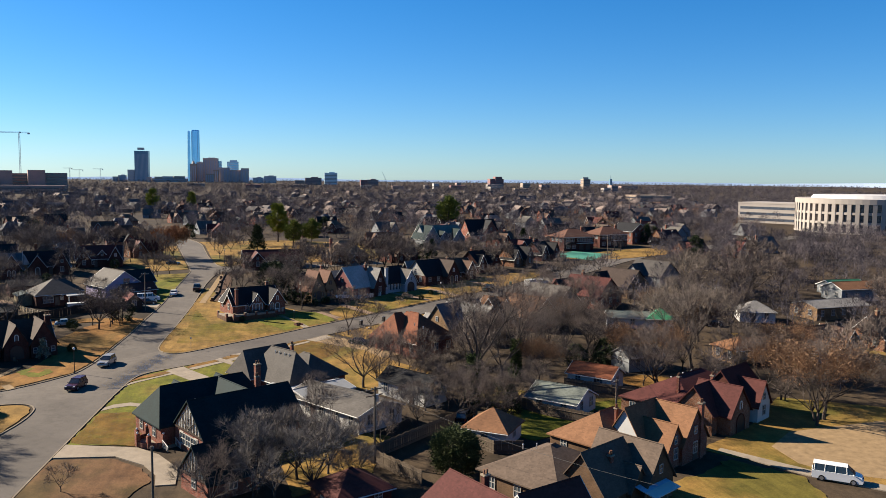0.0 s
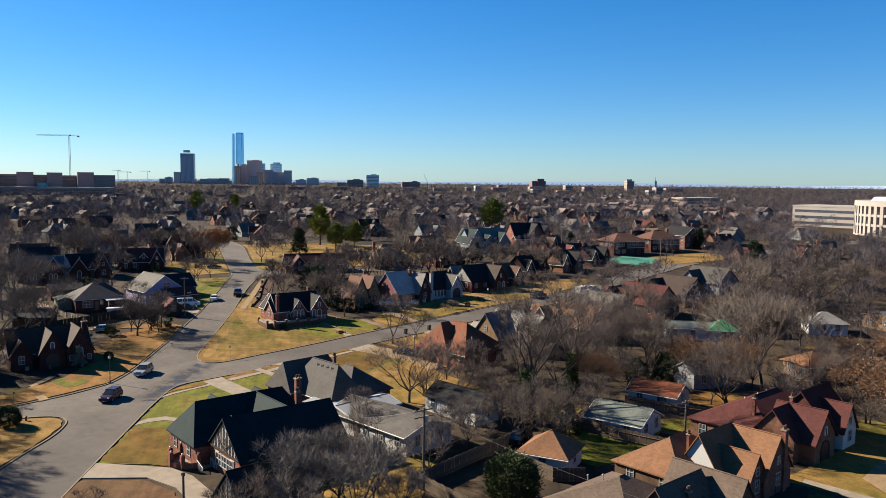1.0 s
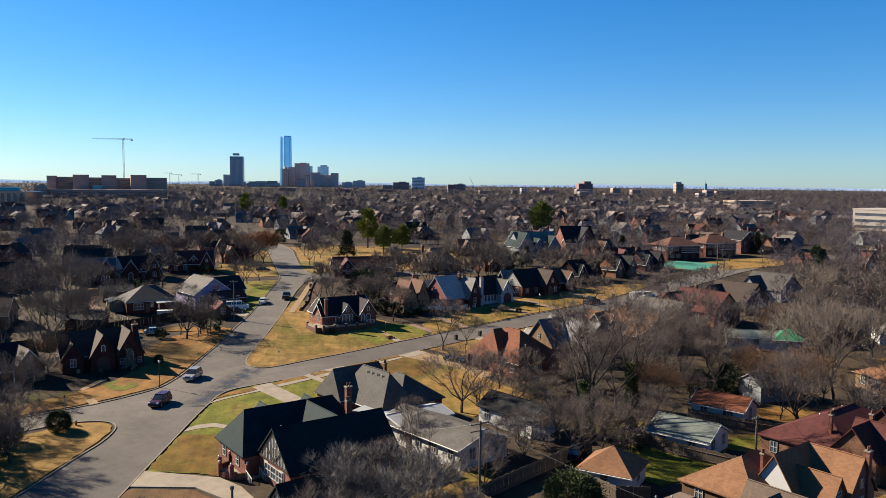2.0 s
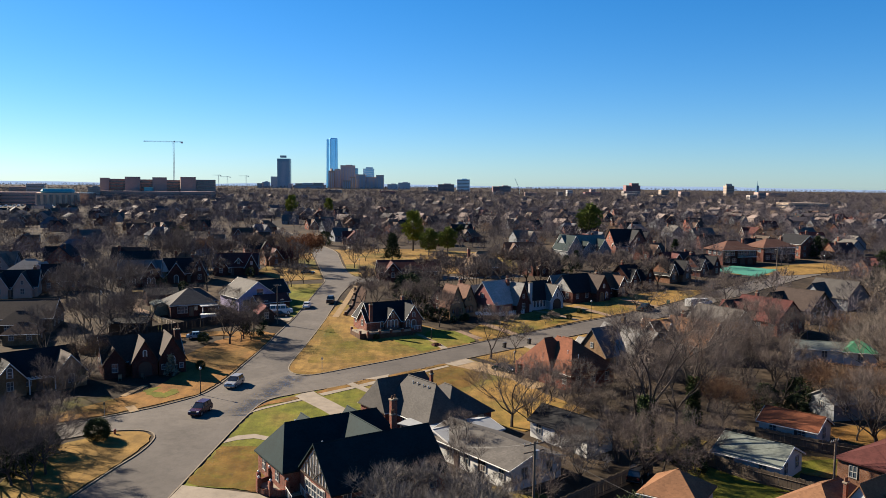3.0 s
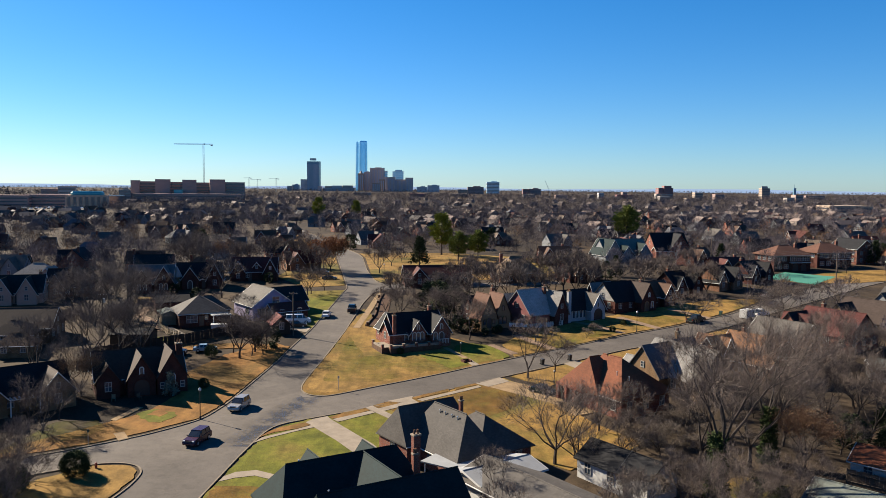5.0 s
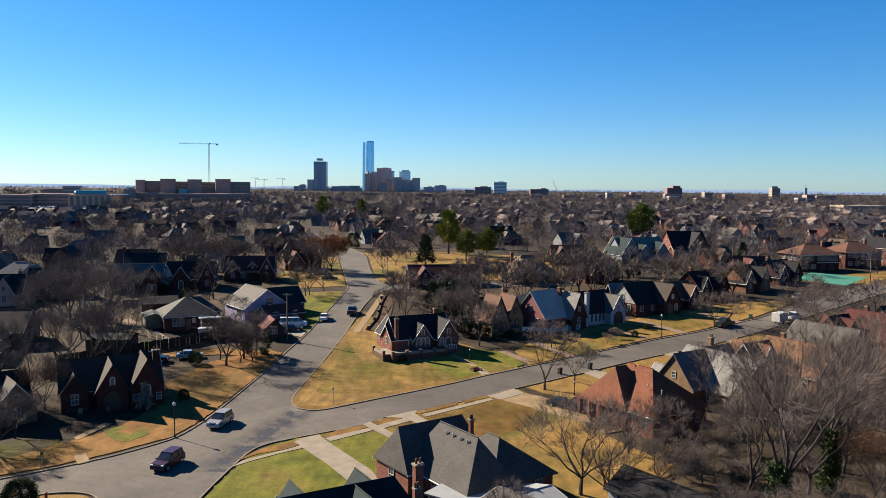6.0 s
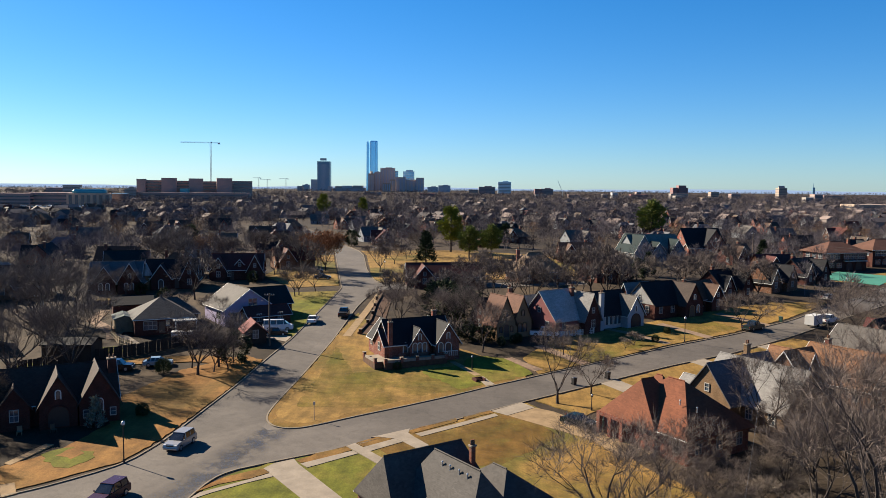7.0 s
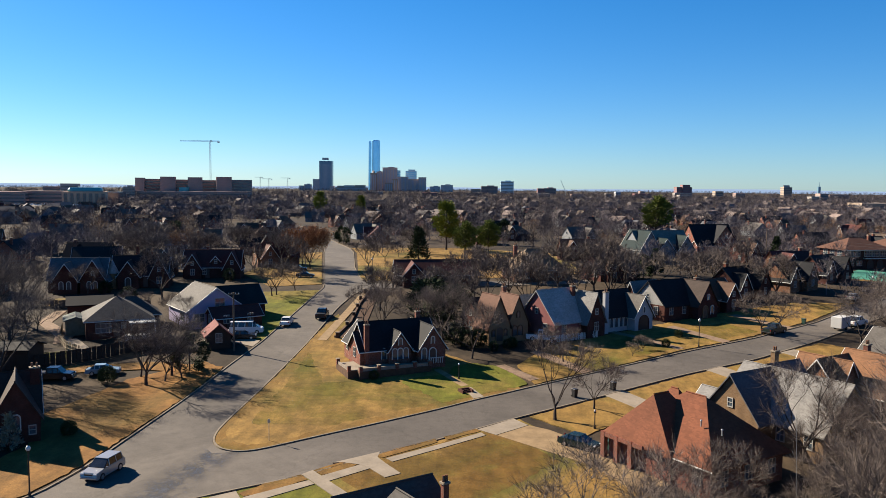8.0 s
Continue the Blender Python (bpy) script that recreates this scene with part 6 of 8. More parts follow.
def evergreen(key, shape, n, material, size, seed):
    """Trunk and a crown of many small sprays in clumps with gaps. shape: (height, radius, kind)"""
    rng = random.Random(seed)
    H, R, kind = shape
    st, lf = Sticks(), Sticks()
    st.stick(Vector((0, 0, -0.4)), Vector((0, 0, H * 0.5)), H * 0.025, H * 0.015, 6)
    st.stick(Vector((0, 0, H * 0.5)), Vector((0, 0, H * 0.94)), H * 0.015, 0.02, 5)
    clumps = []
    for _ in range(110 if kind in ("cone", "pine") else 60 if kind == "bush" else 260):
        z = rng.uniform(0.12 if kind != "pine" else 0.3, 1.0)
        if kind == "cone":
            rr = R * (1 - z) ** 0.8 * rng.uniform(0.55, 1.1)
        elif kind == "pine":
            rr = R * math.sin(math.pi * min(1, (z - 0.22) / 0.8)) ** 0.7 * rng.uniform(0.3, 1.1)
        elif kind == "clipped":
            rr = R * math.sqrt(max(0, 1 - (2 * z - 1) ** 2)) * rng.uniform(0.84, 0.98)
        else:
            rr = R * math.sqrt(max(0, 1 - (2 * z - 1) ** 2)) * rng.uniform(0.75, 1.05)
            z = z * 0.96
        an = rng.uniform(0, 6.28)
        c = Vector((math.cos(an) * rr, math.sin(an) * rr, z * H))
        clumps.append((c, R * rng.uniform(0.16, 0.32)))
        if kind == "pine":
            st.stick(Vector((0, 0, c.z * 0.9)), c, 0.07, 0.02, 3)
    for _ in range(n):
        c, r = clumps[rng.randrange(len(clumps))]
        p = c + Vector((rng.gauss(0, 0.5), rng.gauss(0, 0.5), rng.gauss(0, 0.45))) * r
        d = (Vector((p.x, p.y, 0)) * 0.6 + Vector((rng.gauss(0, 0.5), rng.gauss(0, 0.5), rng.uniform(0.1, 1.0)))).normalized()
        lf.leaf(p, d, size * rng.uniform(0.6, 1.3), rng)
    KINDS[key] = (st.mesh("trunk", M["bark"]), lf.mesh("crown", M[material]))


evergreen("cedar", (8.0, 2.6, "cone"), 3600, "leaf_cedar", 0.42, 21)
evergreen("pine", (15.0, 4.0, "pine"), 8000, "leaf_pine", 0.5, 22)
evergreen("pine_dark", (11.0, 3.2, "pine"), 3800, "leaf_cedar", 0.5, 23)
evergreen("pine_mid", (11.0, 3.8, "pine"), 8000, "leaf_mid", 0.45, 27)
evergreen("round_bush", (3.2, 1.7, "clipped"), 7000, "leaf_shrub", 0.17, 24)
evergreen("ball_bush", (3.2, 1.75, "clipped"), 22000, "leaf_shrub", 0.13, 28)
evergreen("spruce", (3.4, 1.1, "cone"), 1600, "leaf_blue", 0.24, 25)
evergreen("broadleaf", (7.5, 3.4, "bush"), 5000, "leaf_cedar", 0.4, 26)
EVER = dict(pine_mid="mid-green pine with a rounded crown", cedar="dark green cone-shaped evergreen cedar", pine="tall pine with bright yellow-green needles", pine_dark="dark green pine with loose boughs", round_bush="clipped round dark evergreen bush", ball_bush="large dense round evergreen bush in a back garden", spruce="small pale blue-green spruce tree", broadleaf="dense dark green broad-leaved evergreen tree")


def green(key, x, y, s=1.0, sz=None):
    st, lf = KINDS[key]
    ob = new("bush" if key.endswith("bush") else "tree", st)
    ob.matrix_world = pose(x, y, gz(y), 0, 0, (x * 53 + y * 29) % 360) @ Matrix.Diagonal((s, s, sz or s, 1))
    tagged(ob, EVER[key], "bush" if key.endswith("bush") else "tree")
    c = new("crown", lf)
    c.parent = ob
    return ob


def plant(put, rows):
    for key, x, y, s in rows:
        put(key, x, y, s)


# by the streets
plant(tree, (
    ("slim", 39.1, 9.4, 0.85), ("small", 44.5, 14.2, 0.95), ("vase", 82, 57.5, 0.75), ("small", 86, 61, 1.0), ("wide", 38.4, -31.8, 1.22), ("ivy", 55.5, -43.0, 1.15), ("ivy", 66.5, -30.3, 1.05),
    ("elm", -33, 15, 0.85), ("oak", -37, 11, 0.85), ("wide", -16.3, 21.6, 1.12), ("wide", -14.4, 26.2, 0.95), ("thicket", -18.6, 25.4, 0.8), ("thicket", -14.4, 23.4, 0.75), ("elm", -43.5, 28, 1.1),
    ("small", -12.5, 25.0, 0.9), ("oak", -52, 56, 0.8), ("russet", -35.6, -4.2, 0.62), ("rusty", -15.0, 135, 1.0), ("oak", -46.4, 40.6, 1.1), ("slim", -19, 116, 0.9), ("vase", 1.5, 134, 0.8),
    ("wide", 4, 156, 0.75), ("vase", 12, 186, 0.9), ("small", -14.5, 88, 1.1), ("small", 9, 62, 1.0), ("small", 13, 60, 1.1), ("vase", 11, 74, 0.8), ("small", 10, 84, 1.2),
))
plant(tree, (
    ("elm", 24.4, 47, 0.62), ("oak", 26.6, 49.5, 0.6), ("vase", 29.2, 37.9, 0.85), ("small", 43.5, 36.5, 0.85), ("shrub", 55, 40.5, 0.6), ("shrub", 57.5, 44, 0.7), ("oak", 41, 72, 0.85),
    ("elm", 33, 78, 0.7), ("oak", 52, 78, 0.75), ("pale", 68, 90, 0.75), ("oak", 80, 96, 0.75), ("elm", 60, 88, 0.7), ("vase", 90, 100, 0.9), ("oak", 58, 96, 0.95),
    ("elm", 66, 100, 0.65), ("oak", 84, 108, 0.6), ("elm", 92, 118, 0.55), ("oak", 98, 92, 0.75), ("elm", 106, 134, 0.6), ("oak", 22, 72, 0.7), ("slim", 30, 66, 0.8),
    ("vase", 20, 58, 0.75), ("oak", 38, 88, 0.8), ("elm", 50, 98, 0.75), ("oak", 64, 108, 0.8), ("oak", 30, 96, 0.8), ("slim", 14, 52, 0.7),
))
# near garden of the corner house
plant(tree, (
    ("silver", 22.4, -71.6, 1.0), ("silver", 26.6, -70.6, 0.9), ("silver", 30.4, -69.6, 0.75), ("silver", 28.4, -76.0, 1.0), ("silver", 24.0, -77.0, 0.95), ("silver", 21.6, -66.6, 0.6), ("thicket", 17.0, -78, 0.8),
    ("small", 27, -64, 1.0), ("thicket", 21.5, -76, 0.8), ("silver", 33.0, -74.5, 0.6), ("shrub", 33.4, -58.4, 0.8), ("thicket", 40.5, -55.5, 0.7), ("silver", 44.5, -53.0, 0.65), ("slim", 31, -57, 0.62),
    ("small", 33.5, -72, 0.7), ("small", -1, -70, 0.5), ("slim", 30.5, -45, 0.55), ("small", 38, -63, 0.85),
))
# between the gardens
plant(tree, (
    ("thicket", 42, -33, 0.7), ("thicket", 50.5, -46.5, 0.8), ("shrub", 47, -46, 1.2), ("oak", 41.5, -34.0, 0.7), ("thicket", 52.5, -52, 0.85), ("thicket", 56, -49.5, 0.9), ("thicket", 60.5, -47.5, 0.8),
    ("oak", 57, -31, 0.9), ("elm", 63, -33, 0.85), ("thicket", 52, -49, 0.8), ("oak", 71, -24, 0.8), ("thicket", 63, -19, 1.0), ("thicket", 64, -12, 1.0), ("thicket", 70, -5, 1.0),
    ("oak", 64, -3, 0.8), ("oak", 75, -2, 0.75), ("oak", 82, 2, 0.75), ("thicket", 80, -10, 1.0), ("elm", 74, -16, 0.7), ("oak", 84, -22, 0.75), ("thicket", 90, 8, 1.0),
    ("oak", 90, -6, 0.75), ("thicket", 66, -42, 0.7), ("oak", 95, 14, 0.8), ("thicket", 86, 14, 0.9), ("thicket", 45, -47, 0.6), ("small", 58, -56, 0.8), ("russet", 90, -26, 0.75),
))
plant(tree, (
    ("russet", 96, -30, 0.8), ("russet", 70, -33, 0.7), ("small", 88, -38, 1.0), ("pale", 103, -27.5, 1.05), ("elm", 112, -8, 0.75), ("oak", 120, 4, 0.8), ("russet", 105.0, -62.5, 1.15),
    ("thicket", 106.0, -60.5, 1.0), ("elm", 108, -60, 0.8), ("oak", 128, 0, 0.8), ("oak", 100, 22, 0.8), ("wide", 96, 50, 0.9), ("vase", 104, 56, 0.85), ("wide", 128, 78, 0.9),
    ("wide", 112, 74, 0.85), ("oak", 150, 30, 0.9), ("elm", 158, 40, 0.9), ("oak", 172, 46, 0.9), ("vase", 132, 30, 0.9), ("pale", 140, 44, 0.9), ("oak", 150, 56, 0.9),
    ("elm", 178, 70, 0.9), ("oak", 170, 0, 0.9), ("oak", 184, 12, 0.9), ("russet", 118, -36, 0.9), ("oak", 130, -40, 0.9), ("elm", 145, -40, 0.9),
))
# west side
plant(tree, (
    ("oak", -39.5, -3.0, 0.7), ("thicket", -33.6, -16.0, 0.75), ("thicket", -36.4, -19.5, 0.8), ("oak", -33.0, -22.0, 0.5), ("small", -29, -38, 1.0), ("thicket", -22.5, -50, 0.95), ("thicket", -25, -53.5, 1.0),
    ("thicket", -21.5, -55.5, 0.9), ("oak", -28.5, -52, 0.7), ("oak", -26, -57, 0.75), ("wide", -24.5, -46.5, 0.75), ("thicket", -27.5, -40.0, 0.8), ("oak", -32, -42, 0.55), ("thicket", -30, -48, 0.8),
    ("thicket", -34, -40, 0.7), ("oak", -38, -50, 0.6), ("small", -24, -50, 0.9), ("oak", -42, -28, 0.7), ("thicket", -36, -33, 0.6), ("oak", -48, 6, 0.8), ("elm", -42, 14, 0.75),
    ("slim", -47, 22, 0.9), ("slim", -56, 47, 0.8), ("slim", -37.2, 83, 0.9), ("small", -33, 60, 0.9), ("thicket", -48, 52, 0.7), ("small", -54, 84, 1.0), ("thicket", -66, 80, 0.8),
))
plant(tree, (
    ("oak", -70, 66, 0.8), ("oak", -62, 58, 0.85), ("small", -14, 89.5, 1.1), ("small", -11, 95.5, 0.9), ("oak", -90, 44, 0.7), ("small", -24, 56, 0.9), ("oak", -42, 128, 0.8),
    ("elm", -54, 116, 0.8), ("oak", -26, 140, 0.85), ("oak", -38, 150, 0.85), ("russet", -52, 140, 0.9), ("elm", -64, 146, 0.8), ("oak", -108, 90, 0.8), ("oak", -60, 122, 0.8),
    ("vase", -28, 124, 0.7),
))
# evergreens
plant(green, (
    ("cedar", 14, 160, 1.35), ("pine", 21.8, 203, 1.15), ("pine_mid", 28.5, 176, 1.0), ("pine_mid", 36.5, 186, 1.0), ("pine_dark", 44, 230, 0.9), ("pine_mid", 118, 285, 1.7), ("broadleaf", 21.7, 61.6, 1.15),
    ("broadleaf", 26.2, 63.5, 0.95), ("cedar", 80, 130, 0.9), ("broadleaf", 75, 122, 0.8), ("pine", -88, 560, 1.3), ("pine", -60, 600, 1.1), ("broadleaf", -43, 79, 0.45), ("broadleaf", -52, 88, 0.4),
    ("round_bush", -37, 62.5, 0.8), ("broadleaf", -30, 108, 0.4), ("broadleaf", -95, 250, 1.0), ("broadleaf", -20, 230, 0.9), ("ball_bush", 46.4, -71.6, 1.7), ("ball_bush", -21.2, -37.2, 0.9), ("round_bush", -22.2, 22.6, 0.7),
    ("round_bush", -17.2, 1.6, 0.5), ("spruce", -21.2, -3.4, 1.15), ("broadleaf", -12.6, 28.6, 0.72), ("cedar", 191, 178, 1.2), ("broadleaf", 200, 190, 1.0), ("broadleaf", 58.8, -46.5, 0.55), ("cedar", 60, -50, 0.6),
))
plant(green, (
    ("broadleaf", 80.5, -24, 0.6), ("broadleaf", 87.5, -21.5, 0.65), ("broadleaf", 84, -27.5, 0.5), ("round_bush", 62, 47, 0.4), ("round_bush", 66, 54, 0.4), ("round_bush", 15, 26, 0.4), ("broadleaf", 170, 95, 0.9),
    ("pine_dark", 176, 105, 0.9), ("cedar", 130, 175, 1.0), ("round_bush", -25.8, -42.6, 0.95), ("round_bush", -30.5, -44.5, 0.8), ("broadleaf", -33, -47, 0.5), ("broadleaf", -27.5, -46.8, 0.55), ("broadleaf", -26, -50.5, 0.6),
    ("broadleaf", 66, 3, 0.4), ("broadleaf", 28.6, 44.4, 0.4), ("broadleaf", 26.4, 46.4, 0.5), ("broadleaf", 30.4, 45.2, 0.4), ("broadleaf", 32.8, 42.6, 0.22), ("broadleaf", 35.2, 44.2, 0.22), ("round_bush", 36, 45.4, 0.5),
))

# undergrowth and saplings filling the back gardens
rb = random.Random(17)
PLOTS = [(51.6, -5.4, 12), (67.5, 9.5, 11), (80.5, 18.5, 9), (107, 38, 9), (93, 28.5, 8), (79.4, -36.6, 7), (68.8, -48.6, 7), (54.2, -60.6, 6), (92.6, -25.5, 7), (83, -44, 5), (46, -38.6, 6), (34, -46.5, 10), (25.5, -32, 11), (72.5, -65, 11), (90, -54.5, 13), (110.5, 9.5, 10), (107, 1, 5), (38, -12, 11), (116.5, -24, 7), (52, -38, 4)]
made = 0
while made < 40:
    x, y = rb.uniform(57, 118), rb.uniform(-52, 24)
    if y > 0.8 * (x - 50) - 3 or any((x - a_) ** 2 + (y - b_) ** 2 < c_ * c_ for a_, b_, c_ in PLOTS):
        continue
    k_ = rb.choice(("thicket", "thicket", "shrub", "oak", "small", "russet", "slim"))
    tree(k_, x, y, rb.uniform(0.55, 0.95) * (1.0 if k_ != "shrub" else 1.2))
    made += 1
made = 0
while made < 4:
    x, y = rb.uniform(-95, -36), rb.uniform(-40, 100)
    if any((x - a_) ** 2 + (y - b_) ** 2 < c_ * c_ for a_, b_, c_ in ((-28, 1, 12), (-43.5, -9.5, 13), (-33, 51, 12), (-66, 36, 11), (-61, 88, 11), (-48, 94, 10), (-42, 68, 9), (-88, 70, 10), (-80, 80, 9))) or y < 0.7 * (x + 12) - 12:
        continue
    tree(rb.choice(("oak", "elm", "slim", "vase", "thicket")), x, y, rb.uniform(0.6, 0.9))
    made += 1

made = 0
while made < 16:
    x, y = rb.uniform(45, 60), rb.uniform(-34, -15)
    if (x - 51.6) ** 2 + (y + 5.4) ** 2 < 110:
        continue
    tree(rb.choice(("shrub", "shrub", "small")), x, y, rb.uniform(0.7, 1.2))
    made += 1

# ---- woods beyond the streets: too many to count ----
FREE = [(17, 32, 16), (48, 56, 13), (75, 75, 13), (-28, 1, 12), (-20, 69, 13), (-33, 51, 11), (30, 145, 34), (40, 190, 24), (140, 115, 20), (150, 152, 12), (172, 170, 12), (90, 173, 13), (87, 155, 12), (84, 142, 8), (117, 205, 11), (110, 188, 9), (90, 95, 9), (106, 114, 9), (121, 116, 9), (46, 118, 9), (21, 108, 9)]
FREE += [(-61, 93, 10), (-48, 100, 9), (-88, 75, 10), (-80, 85, 9), (-36, 115, 9), (-95, 98, 11), (-66, 36, 9), (150, 135, 14), (175, 150, 10), (166, 16, 11), (190, 36, 12), (142.5, 13.5, 8), (133, -22, 11), (156, -16, 10), (116, -24, 8), (107, 38, 9), (122, 50, 9), (140, 66, 9), (110.5, 9.5, 9), (94, -56, 16), (108, -80, 22), (150, 118, 12)]
ROADS = np.array([(-3, 110), (-7, 140), (-15, 187), (-19, 210), (-26, 235), (-49, 307), (-79, 398), (-120, 520), (30, 108), (60, 113), (120, 95), (160, 126), (200, 155), (260, 190), (320, 232)])


def clear_of(x, y, extra=0.0):
    if any((x - a_) ** 2 + (y - b_) ** 2 < (c_ + extra) ** 2 for a_, b_, c_ in FREE):
        return False
    for p, q in zip(ROADS[:8], ROADS[1:8]):
        d = q - p
        k = np.clip(np.dot((x - p[0], y - p[1]), d) / np.dot(d, d), 0, 1)
        if np.hypot(*(p + k * d - (x, y))) < 9 + extra:
            return False
    for p, q in zip(ROADS[10:], ROADS[11:]):
        d = q - p
        k = np.clip(np.dot((x - p[0], y - p[1]), d) / np.dot(d, d), 0, 1)
        if np.hypot(*(p + k * d - (x, y))) < 8 + extra:
            return False
    return True


def woods(name, spots, twigs, material, label, seed):
    """Bare crowns of many thin twigs over short trunks, as one mesh."""
    rs = np.random.RandomState(seed)
    P = np.array(spots)
    n = len(P)
    H = P[:, 2]
    # each twig: from a point inside the crown outwards and up
    an = rs.uniform(0, 2 * np.pi, (n, twigs))
    z = rs.beta(2.2, 1.7, (n, twigs))
    rad = 0.46 * np.sin(np.pi * np.clip(z * 0.93 + 0.05, 0, 1)) ** 0.75 * np.sqrt(rs.uniform(0.02, 1, (n, twigs)))
    lump = 1 + 0.25 * np.sin(an * 3 + rs.uniform(0, 6, (n, 1)))
    c = np.stack([np.cos(an) * rad * lump, np.sin(an) * rad * lump, 0.16 + 0.84 * z], -1) * H[:, None, None]
    d = np.stack([np.cos(an) * 0.7, np.sin(an) * 0.7, 0.55 + 0.5 * z], -1) + rs.normal(0, 0.45, (n, twigs, 3))
    d /= np.linalg.norm(d, axis=-1, keepdims=True)
    le = H[:, None] * rs.uniform(0.10, 0.26, (n, twigs))
    side = np.cross(d, rs.normal(0, 1, (n, twigs, 3)))
    side /= np.linalg.norm(side, axis=-1, keepdims=True)
    wd = P[:, 3][:, None] * rs.uniform(0.6, 1.4, (n, twigs))
    o_ = np.stack([P[:, 0], P[:, 1], [gz(v) for v in P[:, 1]]], -1)[:, None, :]
    a_ = o_ + c - d * le[..., None] * 0.5
    b_ = o_ + c + d * le[..., None] * 0.5
    V = np.stack([a_ - side * wd[..., None], a_ + side * wd[..., None], b_], 2).reshape(-1, 3)
    # trunks
    tb = o_[:, 0]
    tv, tf = [], []
    for i in range(n):
        w = H[i] * 0.02
        k = len(V) + len(tv)
        x, y, zz = tb[i]
        tv += [(x - w, y - w * 0.6, zz - 0.5), (x + w, y - w * 0.6, zz - 0.5), (x, y + w, zz - 0.5), (x, y, zz + H[i] * 0.6)]
        tf += [(k, k + 1, k + 3), (k + 1, k + 2, k + 3), (k + 2, k, k + 3)]
    tri = np.arange(len(V)).reshape(-1, 3)
    me = bpy.data.meshes.new(name)
    allv = np.vstack([V, np.array(tv)])
    allf = np.vstack([tri, np.array(tf)])
    me.vertices.add(len(allv))
    me.vertices.foreach_set("co", allv.astype(np.float32).ravel())
    me.loops.add(allf.size)
    me.loops.foreach_set("vertex_index", allf.astype(np.int32).ravel())
    me.polygons.add(len(allf))
    me.polygons.foreach_set("loop_start", np.arange(0, allf.size, 3, dtype=np.int32))
    me.update(calc_edges=True)
    me.materials.append(material)
    return tagged(new(name, me), label, "woods", kind="stuff")


rw = random.Random(5)


rh = random.Random(11)
spots = []
tries = 0
while len(spots) < 185 and tries < 9000:
    tries += 1
    y = 118 + 640 * rh.random() ** 1.5
    x = rh.uniform(-150 - 0.45 * y, 160 + 0.5 * y)
    if y < 420 and not clear_of(x, y, 7):
        continue
    if any((x - a_) ** 2 + (y - b_) ** 2 < 22 ** 2 for a_, b_ in spots) or (abs(y - 345) < 18 and -165 < x < 110):
        continue
    spots.append((x, y))
YARDS = np.array(spots) - (0, 6)


def open_land(x, y):
    """The low ground before the offices and their car park."""
    return 590 < y < 930 and 25 - 0.67 * (y + 102) < x < 25 - 0.45 * (y + 102)


def scatter(n, x0, x1, y0, y1, hmin, hmax, width, fan=0.0):
    out = []
    while len(out) < n:
        y = rw.uniform(y0, y1)
        k = fan * y
        x = rw.uniform(x0 - k, x1 + k)
        if y < 420 and not clear_of(x, y):
            continue
        if y < 800 and ((YARDS - (x, y)) ** 2 * (1, 0.35)).sum(1).min() < 60:
            continue
        if open_land(x, y):
            continue
        out.append((x, y, rw.uniform(hmin, hmax) * (0.7 if y > 380 and 25 - 0.69 * (y + 102) < x < 25 - 0.43 * (y + 102) and y < 600 else 1.0), width))
    return out


woods("bare_woods", scatter(600, -190, 210, 116, 340, 5, 10.5, 0.055, 0.35), 320, M["twig_hazed"], "bare winter trees between houses", 1)
woods("bare_woods", scatter(80, -260, -150, 60, 200, 5, 9.0, 0.05) + scatter(36, -150, -60, 120, 200, 5, 9, 0.05) + scatter(330, 145, 330, -20, 230, 5.5, 10, 0.05) + scatter(120, 100, 240, -75, 110, 5.5, 10, 0.05), 320, M["twig_hazed"], "bare winter trees in back gardens", 2)
woods("far_woods", scatter(2500, -420, 520, 330, 800, 6, 12, 0.10, 0.32), 150, M["twig_hazed"], "bare winter trees fading into the distance", 3)
woods("far_woods", scatter(6200, -700, 900, 760, 2300, 8, 14, 0.22, 0.34), 64, M["twig_hazed"], "distant bare woodland towards the city", 4)
woods("far_woods", scatter(2800, -1500, 1800, 2300, 4400, 8, 14, 0.6, 0.3), 26, M["twig_hazed"], "bare woodland on the horizon", 6)
woods("russet_woods", scatter(70, -150, 220, 150, 420, 6, 10, 0.06, 0.3), 300, M["leaf_brown"], "trees holding rust-coloured dead leaves", 7)

# ---- houses among the trees, copied from a few ----
ARCH = []
for k, (rf, wl, lb) in enumerate((("r_brown", "brick_dark", "brick house with brown roof among bare trees"), ("r_black", "brick_red", "brick house with a black roof among bare trees"), ("r_taupe", "brick_dark", "brick house with a brown-grey roof among bare trees"), ("r_grey", "siding_grey", "grey house with a grey roof among bare trees"),
                                  ("r_brown", "brick_red", "red brick house with a brown roof among bare trees"), ("r_blue", "siding_grey", "grey house with a slate roof among bare trees"), ("r_maroon", "brick_orange", "brick house with a maroon roof among bare trees"))):
    hx, hy = -150 + 40 * k, 345
    ws = [W(0, 0, 12, 8, 2.9, "x", 3.6, hip=k % 3 == 2, trim=False), W(2.6 if k % 2 else -2.8, -2.4, 4.8, 6.4, 2.8, "y", 3.4, trim=k % 2 == 0)]
    ARCH.append(house("gabled_house", hx, hy, 10 * k, ws, M[wl], M[rf], lb, chimneys=((3.6, 1.2, 7.4, 0.8),), doors=((-1.5 if k % 2 else 2.5, None),), group="houses among the trees", detail=1))
spots += [(-108, 60), (-118, 84), (-114, 116), (-134, 104), (-98, 26), (-124, 40), (-146, 72), (-160, 110), (-96, 6)]
